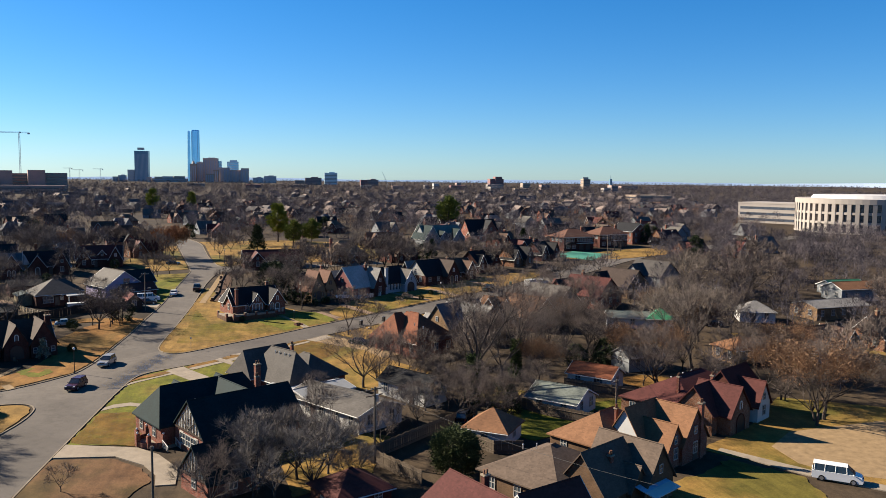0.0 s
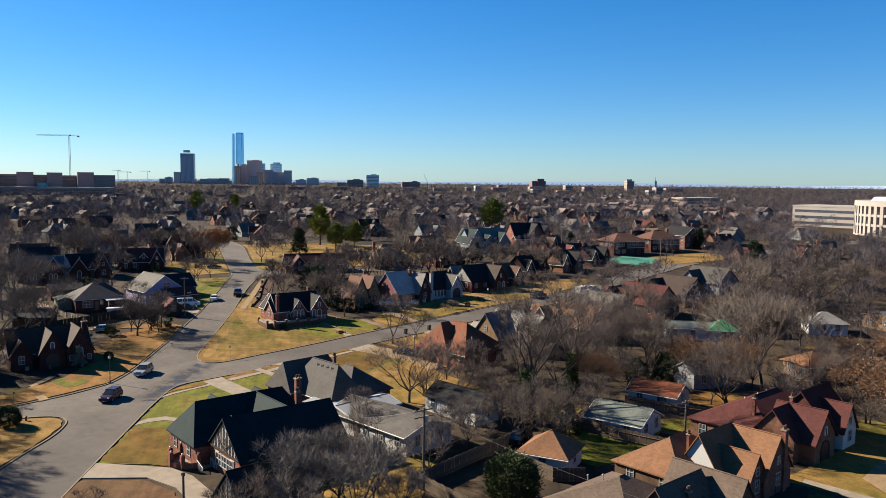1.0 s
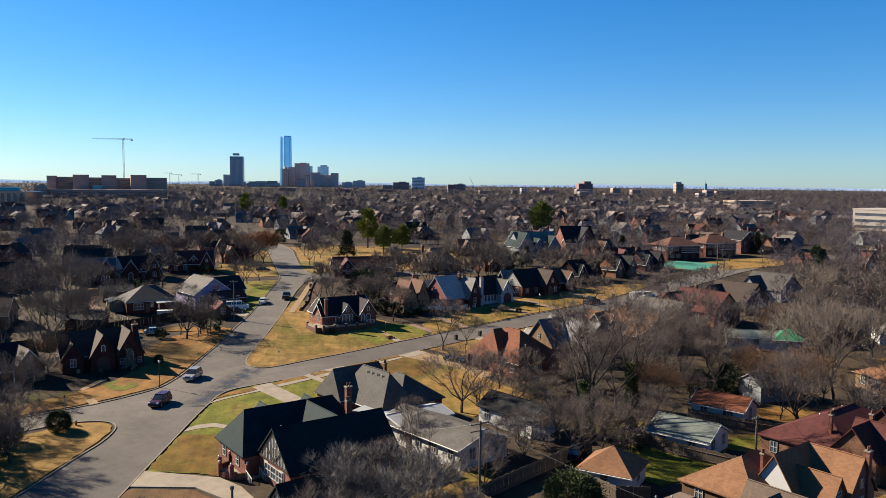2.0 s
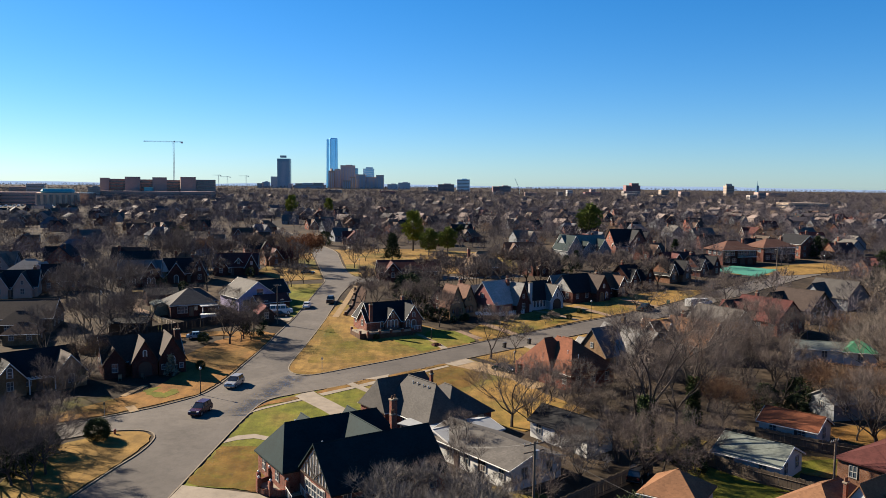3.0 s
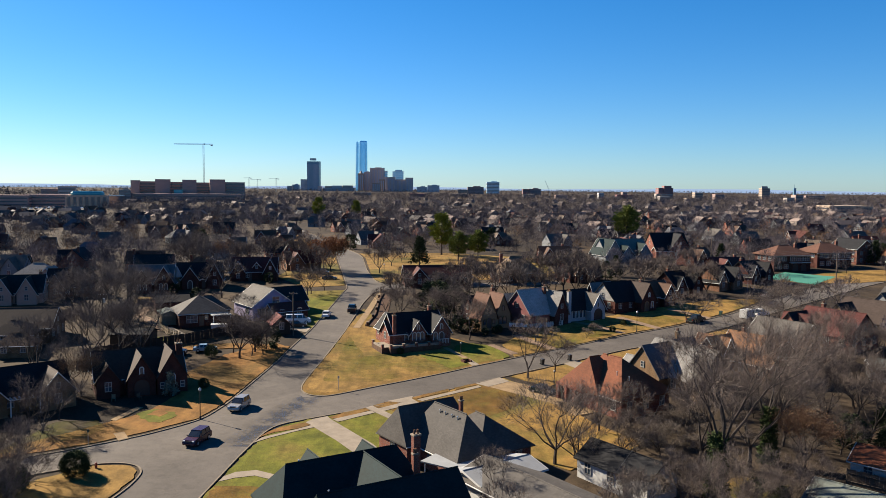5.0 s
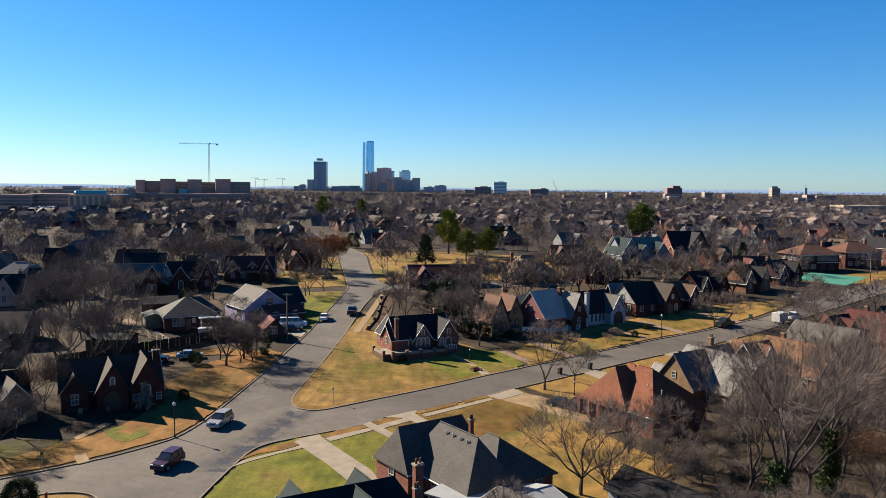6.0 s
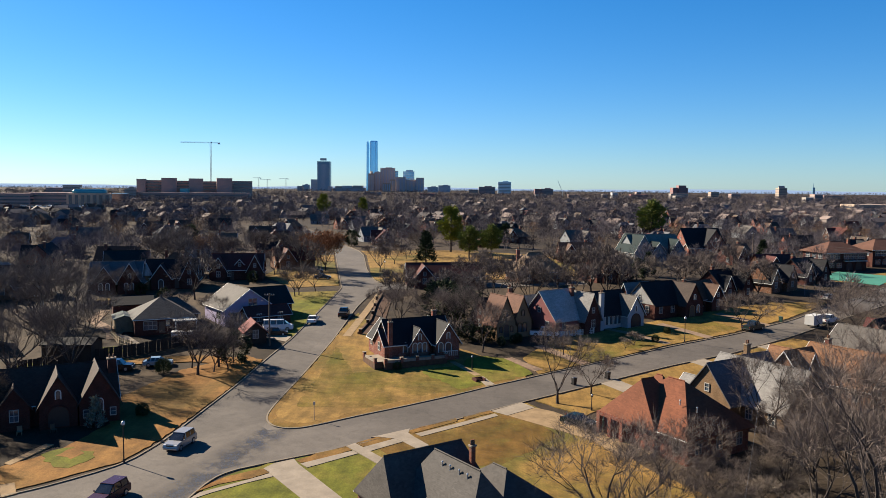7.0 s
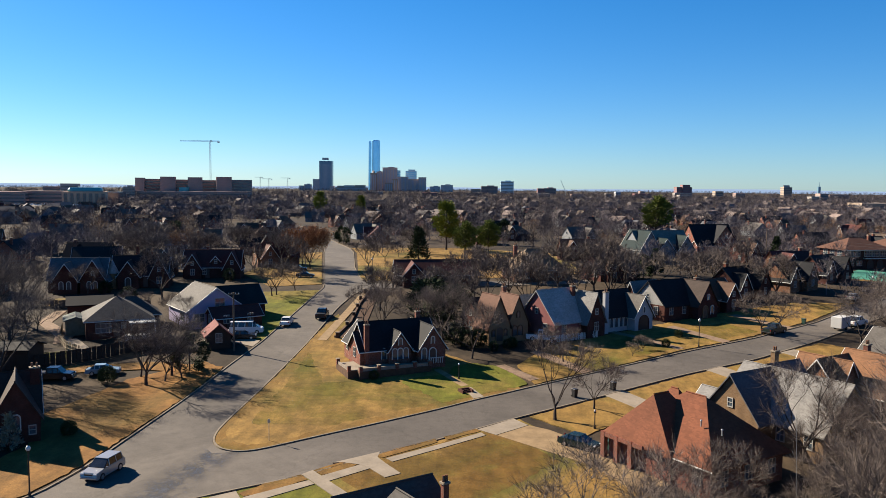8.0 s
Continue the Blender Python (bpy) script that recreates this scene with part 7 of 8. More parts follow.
for i, (x, y) in enumerate(spots):
    copy_thing(ARCH[rh.randrange(len(ARCH))], pose(x, y, gz(y), 0, 0, rh.choice((8, 20, 33, 100, 190, 280)) + rh.uniform(-8, 8)))

# rooftops deep in the woods, too many to count
rf_ = random.Random(71)
wv, wf, rv, rfc = [], [], [], []
for k in range(330):
    y = 430 + 1250 * rf_.random() ** 1.4
    x = rf_.uniform(-190 - 0.42 * y, 210 + 0.46 * y)
    if not clear_of(x, y, 6) or (x + 480) ** 2 + (y - 860) ** 2 < 130 ** 2:
        continue
    an, w_, d_, h_w, r_h = rf_.choice((0.2, 0.6, 1.7, 2.2)) + rf_.uniform(-0.1, 0.1), rf_.uniform(4.5, 8), rf_.uniform(3.5, 5), rf_.uniform(3, 5), rf_.uniform(2.2, 3.6)
    ca, sa, z_g = math.cos(an), math.sin(an), gz(y)
    put = lambda u, v, z: (x + ca * u - sa * v, y + sa * u + ca * v, z_g + z)
    q = len(wv)
    wv += [put(su * w_, sv * d_, z) for z in (-1, h_w) for su, sv in ((-1, -1), (1, -1), (1, 1), (-1, 1))] + [put(-w_, 0, h_w + r_h), put(w_, 0, h_w + r_h)]
    wf += [(q + i, q + (i + 1) % 4, q + 4 + (i + 1) % 4, q + 4 + i) for i in range(4)] + [(q + 4, q + 7, q + 8), (q + 5, q + 6, q + 9)]
    q = len(rv)
    rv += [put(-w_ - 0.4, -d_ - 0.4, h_w - 0.2), put(w_ + 0.4, -d_ - 0.4, h_w - 0.2), put(w_ + 0.4, 0, h_w + r_h + 0.15), put(-w_ - 0.4, 0, h_w + r_h + 0.15), put(w_ + 0.4, d_ + 0.4, h_w - 0.2), put(-w_ - 0.4, d_ + 0.4, h_w - 0.2)]
    rfc += [(q, q + 1, q + 2, q + 3), (q + 3, q + 2, q + 4, q + 5)]
far_wall, far_roof = mesh_of("far_house_walls", wv, wf, random_tint("far_wall_paint", (0.0468, 0.0257, 0.0218), (0.2028, 0.1755, 0.1638), 0.8)), mesh_of("far_house_roofs", rv, rfc, random_tint("far_roof_shingle", (0.0234, 0.0234, 0.0273), (0.1716, 0.1326, 0.117), 0.8))
fh_ = tagged(new("far_houses", far_wall), "small distant houses of brick and painted boards among trees", "houses", kind="stuff")
fr_ = new("roofs", far_roof)
fr_.parent = fh_

# ---- vehicles ----
def vehicle(name, x, y, rz, kind, paint, label):
    """Body lofted from a side profile with tumblehome, glasshouse, wheels and lamps. Nose along +x."""
    L, Wd, prof, cab = {
        "sedan": (4.7, 1.82, [(-2.35, 0.45), (-2.32, 0.85), (-1.9, 0.98), (1.15, 0.92), (2.2, 0.78), (2.35, 0.5)], [(-1.75, 0.95), (-1.05, 1.42), (0.35, 1.44), (1.2, 0.92)]),
        "suv": (4.8, 1.92, [(-2.4, 0.5), (-2.4, 1.05), (-2.2, 1.12), (1.05, 1.08), (2.25, 0.95), (2.4, 0.55)], [(-2.25, 1.1), (-1.95, 1.72), (0.2, 1.76), (1.1, 1.08)]),
        "pickup": (5.6, 2.0, [(-2.8, 0.55), (-2.8, 1.1), (-2.7, 1.12), (1.3, 1.12), (2.6, 1.02), (2.8, 0.6)], [(-0.9, 1.1), (-0.7, 1.78), (0.75, 1.8), (1.4, 1.12)]),
        "van": (5.9, 2.0, [(-2.95, 0.5), (-2.95, 1.25), (-2.9, 1.3), (1.9, 1.3), (2.75, 1.05), (2.95, 0.6)], [(-2.9, 1.28), (-2.75, 2.08), (1.1, 2.12), (2.05, 1.28)])}[kind]
    e = base(name, x, y, rz, 0.035, label=label, category={"sedan": "car", "suv": "car", "pickup": "truck", "van": "van"}[kind])

    def loft(pr, w_lo, w_hi, zlo, zhi):
        bm = bmesh.new()
        def half(z):
            return (w_lo + (w_hi - w_lo) * min(1, max(0, (z - zlo) / max(zhi - zlo, 1e-6)))) / 2
        a_ = [bm.verts.new((px, -half(pz), pz)) for px, pz in pr]
        b_ = [bm.verts.new((px, half(pz), pz)) for px, pz in pr]
        bm.faces.new(a_)
        bm.faces.new(b_)
        n = len(pr)
        for k in range(n):
            bm.faces.new((a_[k], a_[(k + 1) % n], b_[(k + 1) % n], b_[k]))
        bmesh.ops.recalc_face_normals(bm, faces=bm.faces)
        bmesh.ops.bevel(bm, geom=[ed for ed in bm.edges], offset=0.05, segments=2, affect="EDGES", clamp_overlap=True)
        return bm
    low = [(prof[0][0] + 0.1, 0.28)] + prof + [(prof[-1][0] - 0.1, 0.28)]
    part("body", loft(low, Wd, Wd * 0.96, 0.3, 1.1), paint, e, smooth=False)
    roofz = max(c[1] for c in cab)
    part("cabin_glass", loft(cab, Wd * 0.93, Wd * 0.76, cab[0][1], roofz), M["carglass"], e)
    bm = bmesh.new()
    box(bm, (cab[1][0] + cab[2][0]) / 2, 0, roofz + 0.01, cab[2][0] - cab[1][0] + 0.1, Wd * 0.77, 0.07, bevel=0.025)
    part("roof_panel", bm, paint, e)
    for px in ([cab[1][0] + 0.05, (cab[1][0] + cab[2][0]) / 2, cab[2][0] - 0.02] if kind != "van" else [-2.6, -1.4, -0.2, 1.0]):
        for sy in (-1, 1):
            bm = bmesh.new()
            beam(bm, (px - 0.05 if px < 0 else px + 0.08, sy * Wd * 0.465, cab[0][1]), (px, sy * Wd * 0.392, roofz), 0.05, 0.045, 6)
            part("pillar", bm, paint, e)
    if kind == "pickup":
        bm = bmesh.new()
        box(bm, -1.85, 0, 1.125, 1.6, Wd * 0.8, 0.03)
        part("cargo_bed", bm, M["iron"], e)
    wr = 0.33 if kind == "sedan" else 0.38
    for sx in (-L * 0.3, L * 0.31):
        for sy in (-1, 1):
            bm = bmesh.new()
            cyl(bm, pose(sx, sy * (Wd / 2 - 0.1), wr, 90), wr, wr, 0.24, 18)
            w_ = part("wheel", bm, M["tyre"], e)
            bm = bmesh.new()
            cyl(bm, pose(sx, sy * (Wd / 2 + 0.005), wr, 90), wr * 0.62, wr * 0.62, 0.05, 12)
            part("rim", bm, M["rim"], w_)
    for sy in (-1, 1):
        bm = bmesh.new()
        box(bm, L / 2 - 0.12, sy * Wd * 0.36, 0.72 if kind == "sedan" else 0.85, 0.16, 0.36, 0.16, bevel=0.03)
        part("headlight", bm, M["lightlens"], e)
        bm = bmesh.new()
        box(bm, -L / 2 + 0.05, sy * Wd * 0.4, 0.85, 0.12, 0.22, 0.26, bevel=0.03)
        part("tail_light", bm, M["taillens"], e)
        bm = bmesh.new()
        box(bm, cab[3][0] - 0.25, sy * (Wd / 2 + 0.06), cab[3][1] + 0.08, 0.14, 0.2, 0.13, bevel=0.03)
        part("wing_mirror", bm, paint, e)
    for sx in (-1, 1):
        bm = bmesh.new()
        box(bm, sx * (L / 2 - 0.03), 0, 0.45, 0.16, Wd * 0.92, 0.2, bevel=0.04)
        part("bumper", bm, M["iron"] if kind in ("pickup", "van") else paint, e)
    bm = bmesh.new()
    box(bm, L / 2 - 0.02, 0, 0.66 if kind == "sedan" else 0.8, 0.08, Wd * 0.45, 0.14)
    part("grille", bm, M["iron"], e)
    return e


def paint(name, c, metal=0.2):
    return plain(name, c, 0.25, metal, var=0.03)


PW, PS, PB = paint("white_car_paint", (0.585, 0.585, 0.5772), 0.0), paint("silver_car_paint", (0.351, 0.3354, 0.312), 0.5), paint("black_car_paint", (0.0117, 0.0117, 0.014))
PU, PG, PBL = paint("dark_plum_paint", (0.0468, 0.0172, 0.0234)), paint("dark_green_paint", (0.0094, 0.0234, 0.0234)), paint("pale_blue_paint", (0.2184, 0.2964, 0.351))
vehicle("parked_car", -5.1, 60.0, 92, "sedan", PW, "white saloon parked at the kerb")
vehicle("pickup_truck", 0.4, 66.5, 92, "pickup", PB, "black pickup on the street")
vehicle("car", -8.2, -9.6, -100, "suv", PS, "silver estate car on the street by the junction")
vehicle("car", -10.0, -25.0, -102, "suv", PU, "dark plum car on the wide street")
vehicle("parked_van", -10.6, 52.6, 10, "van", PW, "white van parked on a drive")
vehicle("parked_car", -10.2, 48.4, 12, "sedan", PB, "black car parked on a drive")
vehicle("parked_truck", -30.3, 23.6, 8, "pickup", PB, "dark pickup parked behind a house")
vehicle("parked_car", -24.6, 26.6, 16, "sedan", PBL, "pale blue car parked beside a bush")
vehicle("parked_truck", 41.6, 50.4, -12, "pickup", PW, "white pickup in front of a brick house")
vehicle("parked_car", 40.7, 0.3, -38, "sedan", PG, "dark green car on a concrete drive")
vehicle("parked_truck", 84.4, 58.2, 40, "pickup", PG, "dark green pickup parked at the kerb")
vehicle("parked_car", 115, 92, 42, "sedan", PS, "grey car parked on the street")
vehicle("parked_van", 93.6, -82.0, -38, "van", PW, "white passenger van on the lawn edge")
vehicle("parked_truck", 102.8, 65.8, 40, "pickup", PW, "white pickup with a trailer at the kerb")
vehicle("parked_car", 127.6, 137.5, 60, "sedan", PBL, "pale car parked beside the court")
vehicle("parked_car", 52, -52, 60, "suv", PB, "dark car parked under bare trees")
vehicle("parked_car", -17.2, 129, 10, "suv", PB, "dark car parked on a drive")
vehicle("parked_car", -12.6, 115.5, 10, "sedan", PB, "black car parked on a drive")
vehicle("parked_car", 128, 8, -10, "suv", PB, "dark car on a parking area")
# box trailer
e = base("box_trailer", 98.0, 61.8, 40, 0.035, label="white box trailer behind a pickup", category="trailer")
bm = bmesh.new()
box(bm, 0, 0, 1.5, 3.6, 2.0, 2.0, bevel=0.05)
part("body", bm, M["siding_white"], e)
for sy in (-1, 1):
    bm = bmesh.new()
    cyl(bm, pose(0, sy * 1.02, 0.35, 90), 0.35, 0.35, 0.2, 14)
    part("wheel", bm, M["tyre"], e)
bm = bmesh.new()
beam(bm, (1.8, 0, 0.55), (2.9, 0, 0.5), 0.06)
part("drawbar", bm, M["iron"], e)
# white canopy box beside the bungalow
e = base("storage_box", -26.6, 43.8, 14, label="white storage box on a yard", category="box")
bm = bmesh.new()
box(bm, 0, 0, 0.8, 3.6, 1.8, 1.6, bevel=0.06)
part("body", bm, M["siding_white"], e)
bm = bmesh.new()
box(bm, 0, 0, 1.64, 3.75, 1.95, 0.1, bevel=0.03)
part("lid", bm, M["trim"], e)

# ---- street furniture ----
def street_lamp(x, y, h=4.4, r=0.22):
    e_ = base("street_lamp", x, y, 0, label="black post lamp with a white globe beside the street", category="street lamp", group="street lamps")
    bm_ = bmesh.new()
    cyl(bm_, pose(0, 0, 0.2), 0.16, 0.12, 0.6, 10)
    cyl(bm_, pose(0, 0, h / 2), 0.075, 0.055, h, 10)
    cyl(bm_, pose(0, 0, h - 0.05), 0.14, 0.16, 0.14, 10)
    part("post", bm_, M["iron"], e_)
    bm_ = bmesh.new()
    bmesh.ops.create_uvsphere(bm_, u_segments=12, v_segments=8, radius=r, matrix=pose(0, 0, h + r) @ Matrix.Diagonal((1, 1, 1.25, 1)))
    part("globe", bm_, M["globe"], e_, "white globe", smooth=True)
    bm_ = bmesh.new()
    cyl(bm_, pose(0, 0, h + 2.3 * r), r * 0.45, 0.02, 0.16, 8)
    part("finial", bm_, M["iron"], e_)
    return e_


for x, y in ((-12.7, -15.0), (67.5, 47.0), (27.2, 26.7), (4.2, 119.5), (-3.0, 164), (-6, 205), (176, 143), (121, 96), (43.4, 6.5)):
    small_ = (x, y) in ((27.2, 26.7), (43.4, 6.5))
    street_lamp(x, y, 2.1 if small_ else 4.4, 0.13 if small_ else 0.22)


def utility_pole(x, y, h, arm=1.2, ang=30, can=False):
    e_ = base("utility_pole", x, y, ang, label="weathered wooden utility pole with a cross-arm", category="utility pole", group="utility poles")
    bm_ = bmesh.new()
    cyl(bm_, pose(0, 0, h / 2 - 0.5), 0.17, 0.12, h + 1, 10)
    part("pole", bm_, M["pole"], e_)
    for k in range(2 if arm > 1.3 else 1):
        bm_ = bmesh.new()
        box(bm_, 0, 0.12, h - 0.35 - k * 0.8, arm * 2, 0.12, 0.14)
        part("cross_arm", bm_, M["pole"], e_)
    for q in (-0.9, -0.35, 0.35, 0.9):
        bm_ = bmesh.new()
        cyl(bm_, pose(q * arm, 0.12, h - 0.18), 0.06, 0.04, 0.2, 8)
        part("insulator", bm_, M["metal"], e_)
    if can:
        bm_ = bmesh.new()
        cyl(bm_, pose(0.35, 0.0, h - 1.5), 0.26, 0.26, 0.9, 12)
        part("transformer", bm_, M["metal"], e_, "grey transformer can")
    return Vector((x, y, gz(y) + h - 0.2))


def cable(a_, b_, sag, n=12, r=0.016, name="overhead_cable"):
    side = (b_ - a_).cross(Vector((0, 0, 1))).normalized() * r
    vs_, fs_ = [], []
    for k in range(n + 1):
        p = a_.lerp(b_, k / n) - Vector((0, 0, sag * 4 * (k / n) * (1 - k / n)))
        vs_ += [tuple(p + side), tuple(p + Vector((0, 0, r))), tuple(p - side), tuple(p - Vector((0, 0, r)))]
    for k in range(n):
        for q in range(4):
            fs_.append((4 * k + q, 4 * k + (q + 1) % 4, 4 * k + 4 + (q + 1) % 4, 4 * k + 4 + q))
    fs_ += [(0, 1, 2, 3), (4 * n, 4 * n + 1, 4 * n + 2, 4 * n + 3)]
    return tagged(new(name, mesh_of(name, vs_, fs_, M["wire"])), "thin dark overhead cable between poles", "cable")


p1 = utility_pole(36.6, -67.0, 10.3, 1.35, 30, True)
p2 = utility_pole(-9.4, 40.5, 9.6, 0.9, 0)
utility_pole(-51.0, 39.7, 9.0, 0.9, 20, True)
p4 = utility_pole(122.9, 164.9, 11.0, 1.2, 40)
p5 = utility_pole(143.0, 110.0, 10.0, 1.4, 40)
p6 = utility_pole(74.5, -57.0, 7.0, 0.8, 30)
p7 = utility_pole(132.0, 14.0, 8.5, 1.4, 40)
utility_pole(100.0, 52.0, 3.0, 0.3, 0)
p9 = utility_pole(215.0, 130.0, 10.0, 1.4, 40)
utility_pole(10.7, -78.1, 7.9, 0.18, 10)
for a_, b_, s_ in ((p1, p6, 1.2), (p4, p5, 1.2), (p5, p9, 1.5), (p1, Vector((60, -10, 7)), 1.5), (p6, p7, 2.0), (p2, Vector((-20, 62, 6)), 0.6), (p1, Vector((26, -52, 4)), 0.6), (p1, Vector((62, -96, 5.5)), 1.0), (p5 + Vector((0.6, 0, -0.8)), p9 + Vector((0.6, 0, -0.8)), 1.6), (p4 + Vector((0.6, 0, -0.6)), p5 + Vector((0.6, 0, -0.8)), 1.3)):
    cable(a_, b_, s_)

# sign, hydrant, bins
def sign(x, y, h, rz, label, plate):
    e_ = base("street_sign", x, y, rz, label=label, category="street sign")
    bm_ = bmesh.new()
    cyl(bm_, pose(0, 0, h / 2 - 0.2), 0.04, 0.04, h + 0.4, 8)
    part("post", bm_, M["metal"], e_)
    bm_ = bmesh.new()
    box(bm_, 0, -0.05, h - 0.25, 0.3, 0.03, 0.4, bevel=0.01)
    part("plate", bm_, plate, e_)


sign(6.0, 0.6, 2.6, 10, "thin grey sign post on the corner lawn", M["metal"])
sign(-24.2, -27.0, 2.4, 40, "small green street sign at the kerb", M["bin"])
e = base("fire_hydrant", -19.6, -35.0, 0, label="red fire hydrant on the grass", category="hydrant")
bm = bmesh.new()
cyl(bm, pose(0, 0, 0.3), 0.16, 0.14, 0.7, 12)
bmesh.ops.create_uvsphere(bm, u_segments=10, v_segments=6, radius=0.17, matrix=pose(0, 0, 0.68))
part("barrel", bm, M["hydrant"], e)
for sy in (-1, 1):
    bm = bmesh.new()
    beam(bm, (0, 0, 0.5), (0, sy * 0.27, 0.5), 0.08, seg=10)
    part("outlet", bm, M["hydrant"], e)


def bin_(x, y, rz, m, label="wheeled rubbish bin beside the drive"):
    e_ = base("wheeled_bin", x, y, rz, 0.1, label=label, category="bin", group="wheeled bins")
    bm_ = bmesh.new()
    r_ = bmesh.ops.create_cube(bm_, size=1.0, matrix=pose(0, 0, 0.5) @ Matrix.Diagonal((0.6, 0.7, 1.0, 1)))
    for v in r_["verts"]:
        if v.co.z < 0.3:
            v.co.x *= 0.8
            v.co.y *= 0.8
    part("body", bm_, m, e_)
    bm_ = bmesh.new()
    box(bm_, 0, 0, 1.04, 0.68, 0.8, 0.1, bevel=0.03)
    part("lid", bm_, m, e_)
    for sx in (-1, 1):
        bm_ = bmesh.new()
        cyl(bm_, pose(sx * 0.28, 0.3, 0.12, 0, 90), 0.13, 0.13, 0.07, 10)
        part("wheel", bm_, M["tyre"], e_)


bin_(42.8, 19.2, 30, M["iron"])
bin_(48.6, 22.6, 30, M["iron"])
bin_(43.2, -1.0, 10, M["bin"])
bin_(43.9, -0.4, 14, M["bin"])
bin_(93, 66, 40, M["bin"])
for x, y, rz, cm in ((-29.4, -6.4, 20, "wood_pale"), (-25.6, -5.4, 60, "wood")):
    e = base("garden_chair", x, y, rz, label="weathered wooden garden chair in front of a brick house", category="chair")
    bm = bmesh.new()
    box(bm, 0, 0, 0.42, 0.6, 0.55, 0.06)
    part("seat", bm, M[cm], e)
    bm = bmesh.new()
    box(bm, 0, 0.27, 0.75, 0.6, 0.05, 0.62)
    part("backrest", bm, M[cm], e)
    for sx in (-1, 1):
        for sy in (-1, 1):
            bm = bmesh.new()
            box(bm, sx * 0.26, sy * 0.23, 0.2, 0.05, 0.05, 0.42)
            part("leg", bm, M[cm], e)

# steps in the bank before the cottage
e = base("garden_steps", 28.2, 20.6, 27, label="short dark brick steps in a grass bank", category="steps")
for k in range(4):
    bm = bmesh.new()
    box(bm, 0, -0.4 + k * 0.28, 0.03 + k * 0.07, 1.2, 0.3, 0.24 + k * 0.14)
    part("step", bm, M["brick_dark"], e)
for sx in (-1, 1):
    bm = bmesh.new()
    box(bm, sx * 0.72, 0.05, 0.2, 0.24, 1.4, 0.6)
    part("cheek_wall", bm, M["brick_dark"], e)


# fences of separate boards
def fence(pts, h, m, label, gap=0.0, pitch=0.9, rails=True):
    x0, y0 = pts[0]
    e_ = base("fence", x0, y0, 0, label=label, category="fence")
    z0 = gz(y0)
    for (xa, ya), (xb, yb) in zip(pts, pts[1:]):
        le = math.hypot(xb - xa, yb - ya)
        ang = math.degrees(math.atan2(yb - ya, xb - xa))
        n = max(1, int(le / pitch))
        bm_ = bmesh.new()
        box(bm_, 0, 0, h / 2, pitch * (1 - gap), 0.04, h + 0.3)
        me_ = bpy.data.meshes.new("board")
        bm_.to_mesh(me_)
        bm_.free()
        me_.materials.append(m)
        for k in range(n):
            f_ = (k + 0.5) / n
            x, y = xa + (xb - xa) * f_, ya + (yb - ya) * f_
            shared("board", me_, e_, pose(x - x0, y - y0, gz(y) - z0 + 0.05 * math.sin(k * 2.3), 0, 0, ang))
        for zz in (0.4, h - 0.3) if rails else ():
            bm_ = bmesh.new()
            beam(bm_, (xa - x0, ya - y0 - 0.06, gz(ya) - z0 + zz), (xb - x0, yb - y0 - 0.06, gz(yb) - z0 + zz), 0.05, seg=4)
            part("rail", bm_, m, e_)
        for k in range(0, n + 1, 3):
            f_ = k / n
            x, y = xa + (xb - xa) * f_, ya + (yb - ya) * f_
            bm_ = bmesh.new()
            box(bm_, x - x0, y - y0 + 0.08, gz(y) - z0 + h / 2, 0.11, 0.11, h + 0.4)
            part("post", bm_, m, e_)


WF = "weathered grey board fence round a back garden"
fence([(60.9, -45.5), (66.0, -52.6), (72.5, -58.5)], 1.8, M["wood"], WF, 0.04, 0.5)
fence([(49.8, -60.8), (53, -66), (57, -66.5)], 1.7, M["wood"], WF, 0.04, 0.5)
fence([(36.0, -66.0), (41.5, -75.0)], 1.8, M["wood"], WF, 0.04, 0.5)
fence([(36.0, -66.0), (45, -58), (54.5, -50)], 1.8, M["wood"], "dark board fence along a garden boundary", 0.04, 0.5)
fence([(73.5, -37), (80, -42.5), (88, -47.5)], 1.7, M["wood"], WF, 0.04, 0.5)
fence([(-46, 20), (-36.7, 28.4), (-30.2, 33.4), (-25.4, 39.0), (-18, 41.4)], 1.9, M["timber"], "long dark board fence behind houses", 0.02, 0.7)
fence([(-43.5, 52.0), (-40.4, 45.0), (-36.6, 39.6), (-32.9, 36.8)], 1.3, M["wood_pale"], "pale open board fence beside a drive", 0.45, 0.9)
fence([(-56, 72), (-48, 73.5), (-36, 73.5)], 1.5, M["wood"], "dim board fence behind a garage", 0.04, 0.7)
fence([(-44, 12), (-38, 16), (-30, 18)], 1.6, M["wood"], "dim board fence behind a dark brick house", 0.04, 0.7)
# low stone wall and posts along the pavement
w_ = tagged(strip("stone_wall", [(5.6, 50), (6.6, 62), (6.0, 80), (6.3, 96)], 0.4, 0.45, M["stone"]), "low brown stone garden wall", "wall")
for k in range(6):
    e = base("stone_pier", 6.0 + 0.5 * math.sin(k), 50 + k * 8.6, 5 * k, label="square brown stone pier of a garden wall", category="pier", group="stone piers")
    bm = bmesh.new()
    box(bm, 0, 0, 0.45, 0.6, 0.6, 1.1, bevel=0.05)
    sh_ = part("shaft", bm, M["stone"], e)
    bm = bmesh.new()
    box(bm, 0, 0, 1.05, 0.75, 0.75, 0.12, bevel=0.03)
    part("capstone", bm, M["concrete"], e)
lay("flower_bed", [(6.2, 50), (10, 52), (9.5, 66), (9, 84), (6.8, 94), (6.5, 70)], 0.12, M["soil"], "bare mulched bank with dry shrubs", "bed")
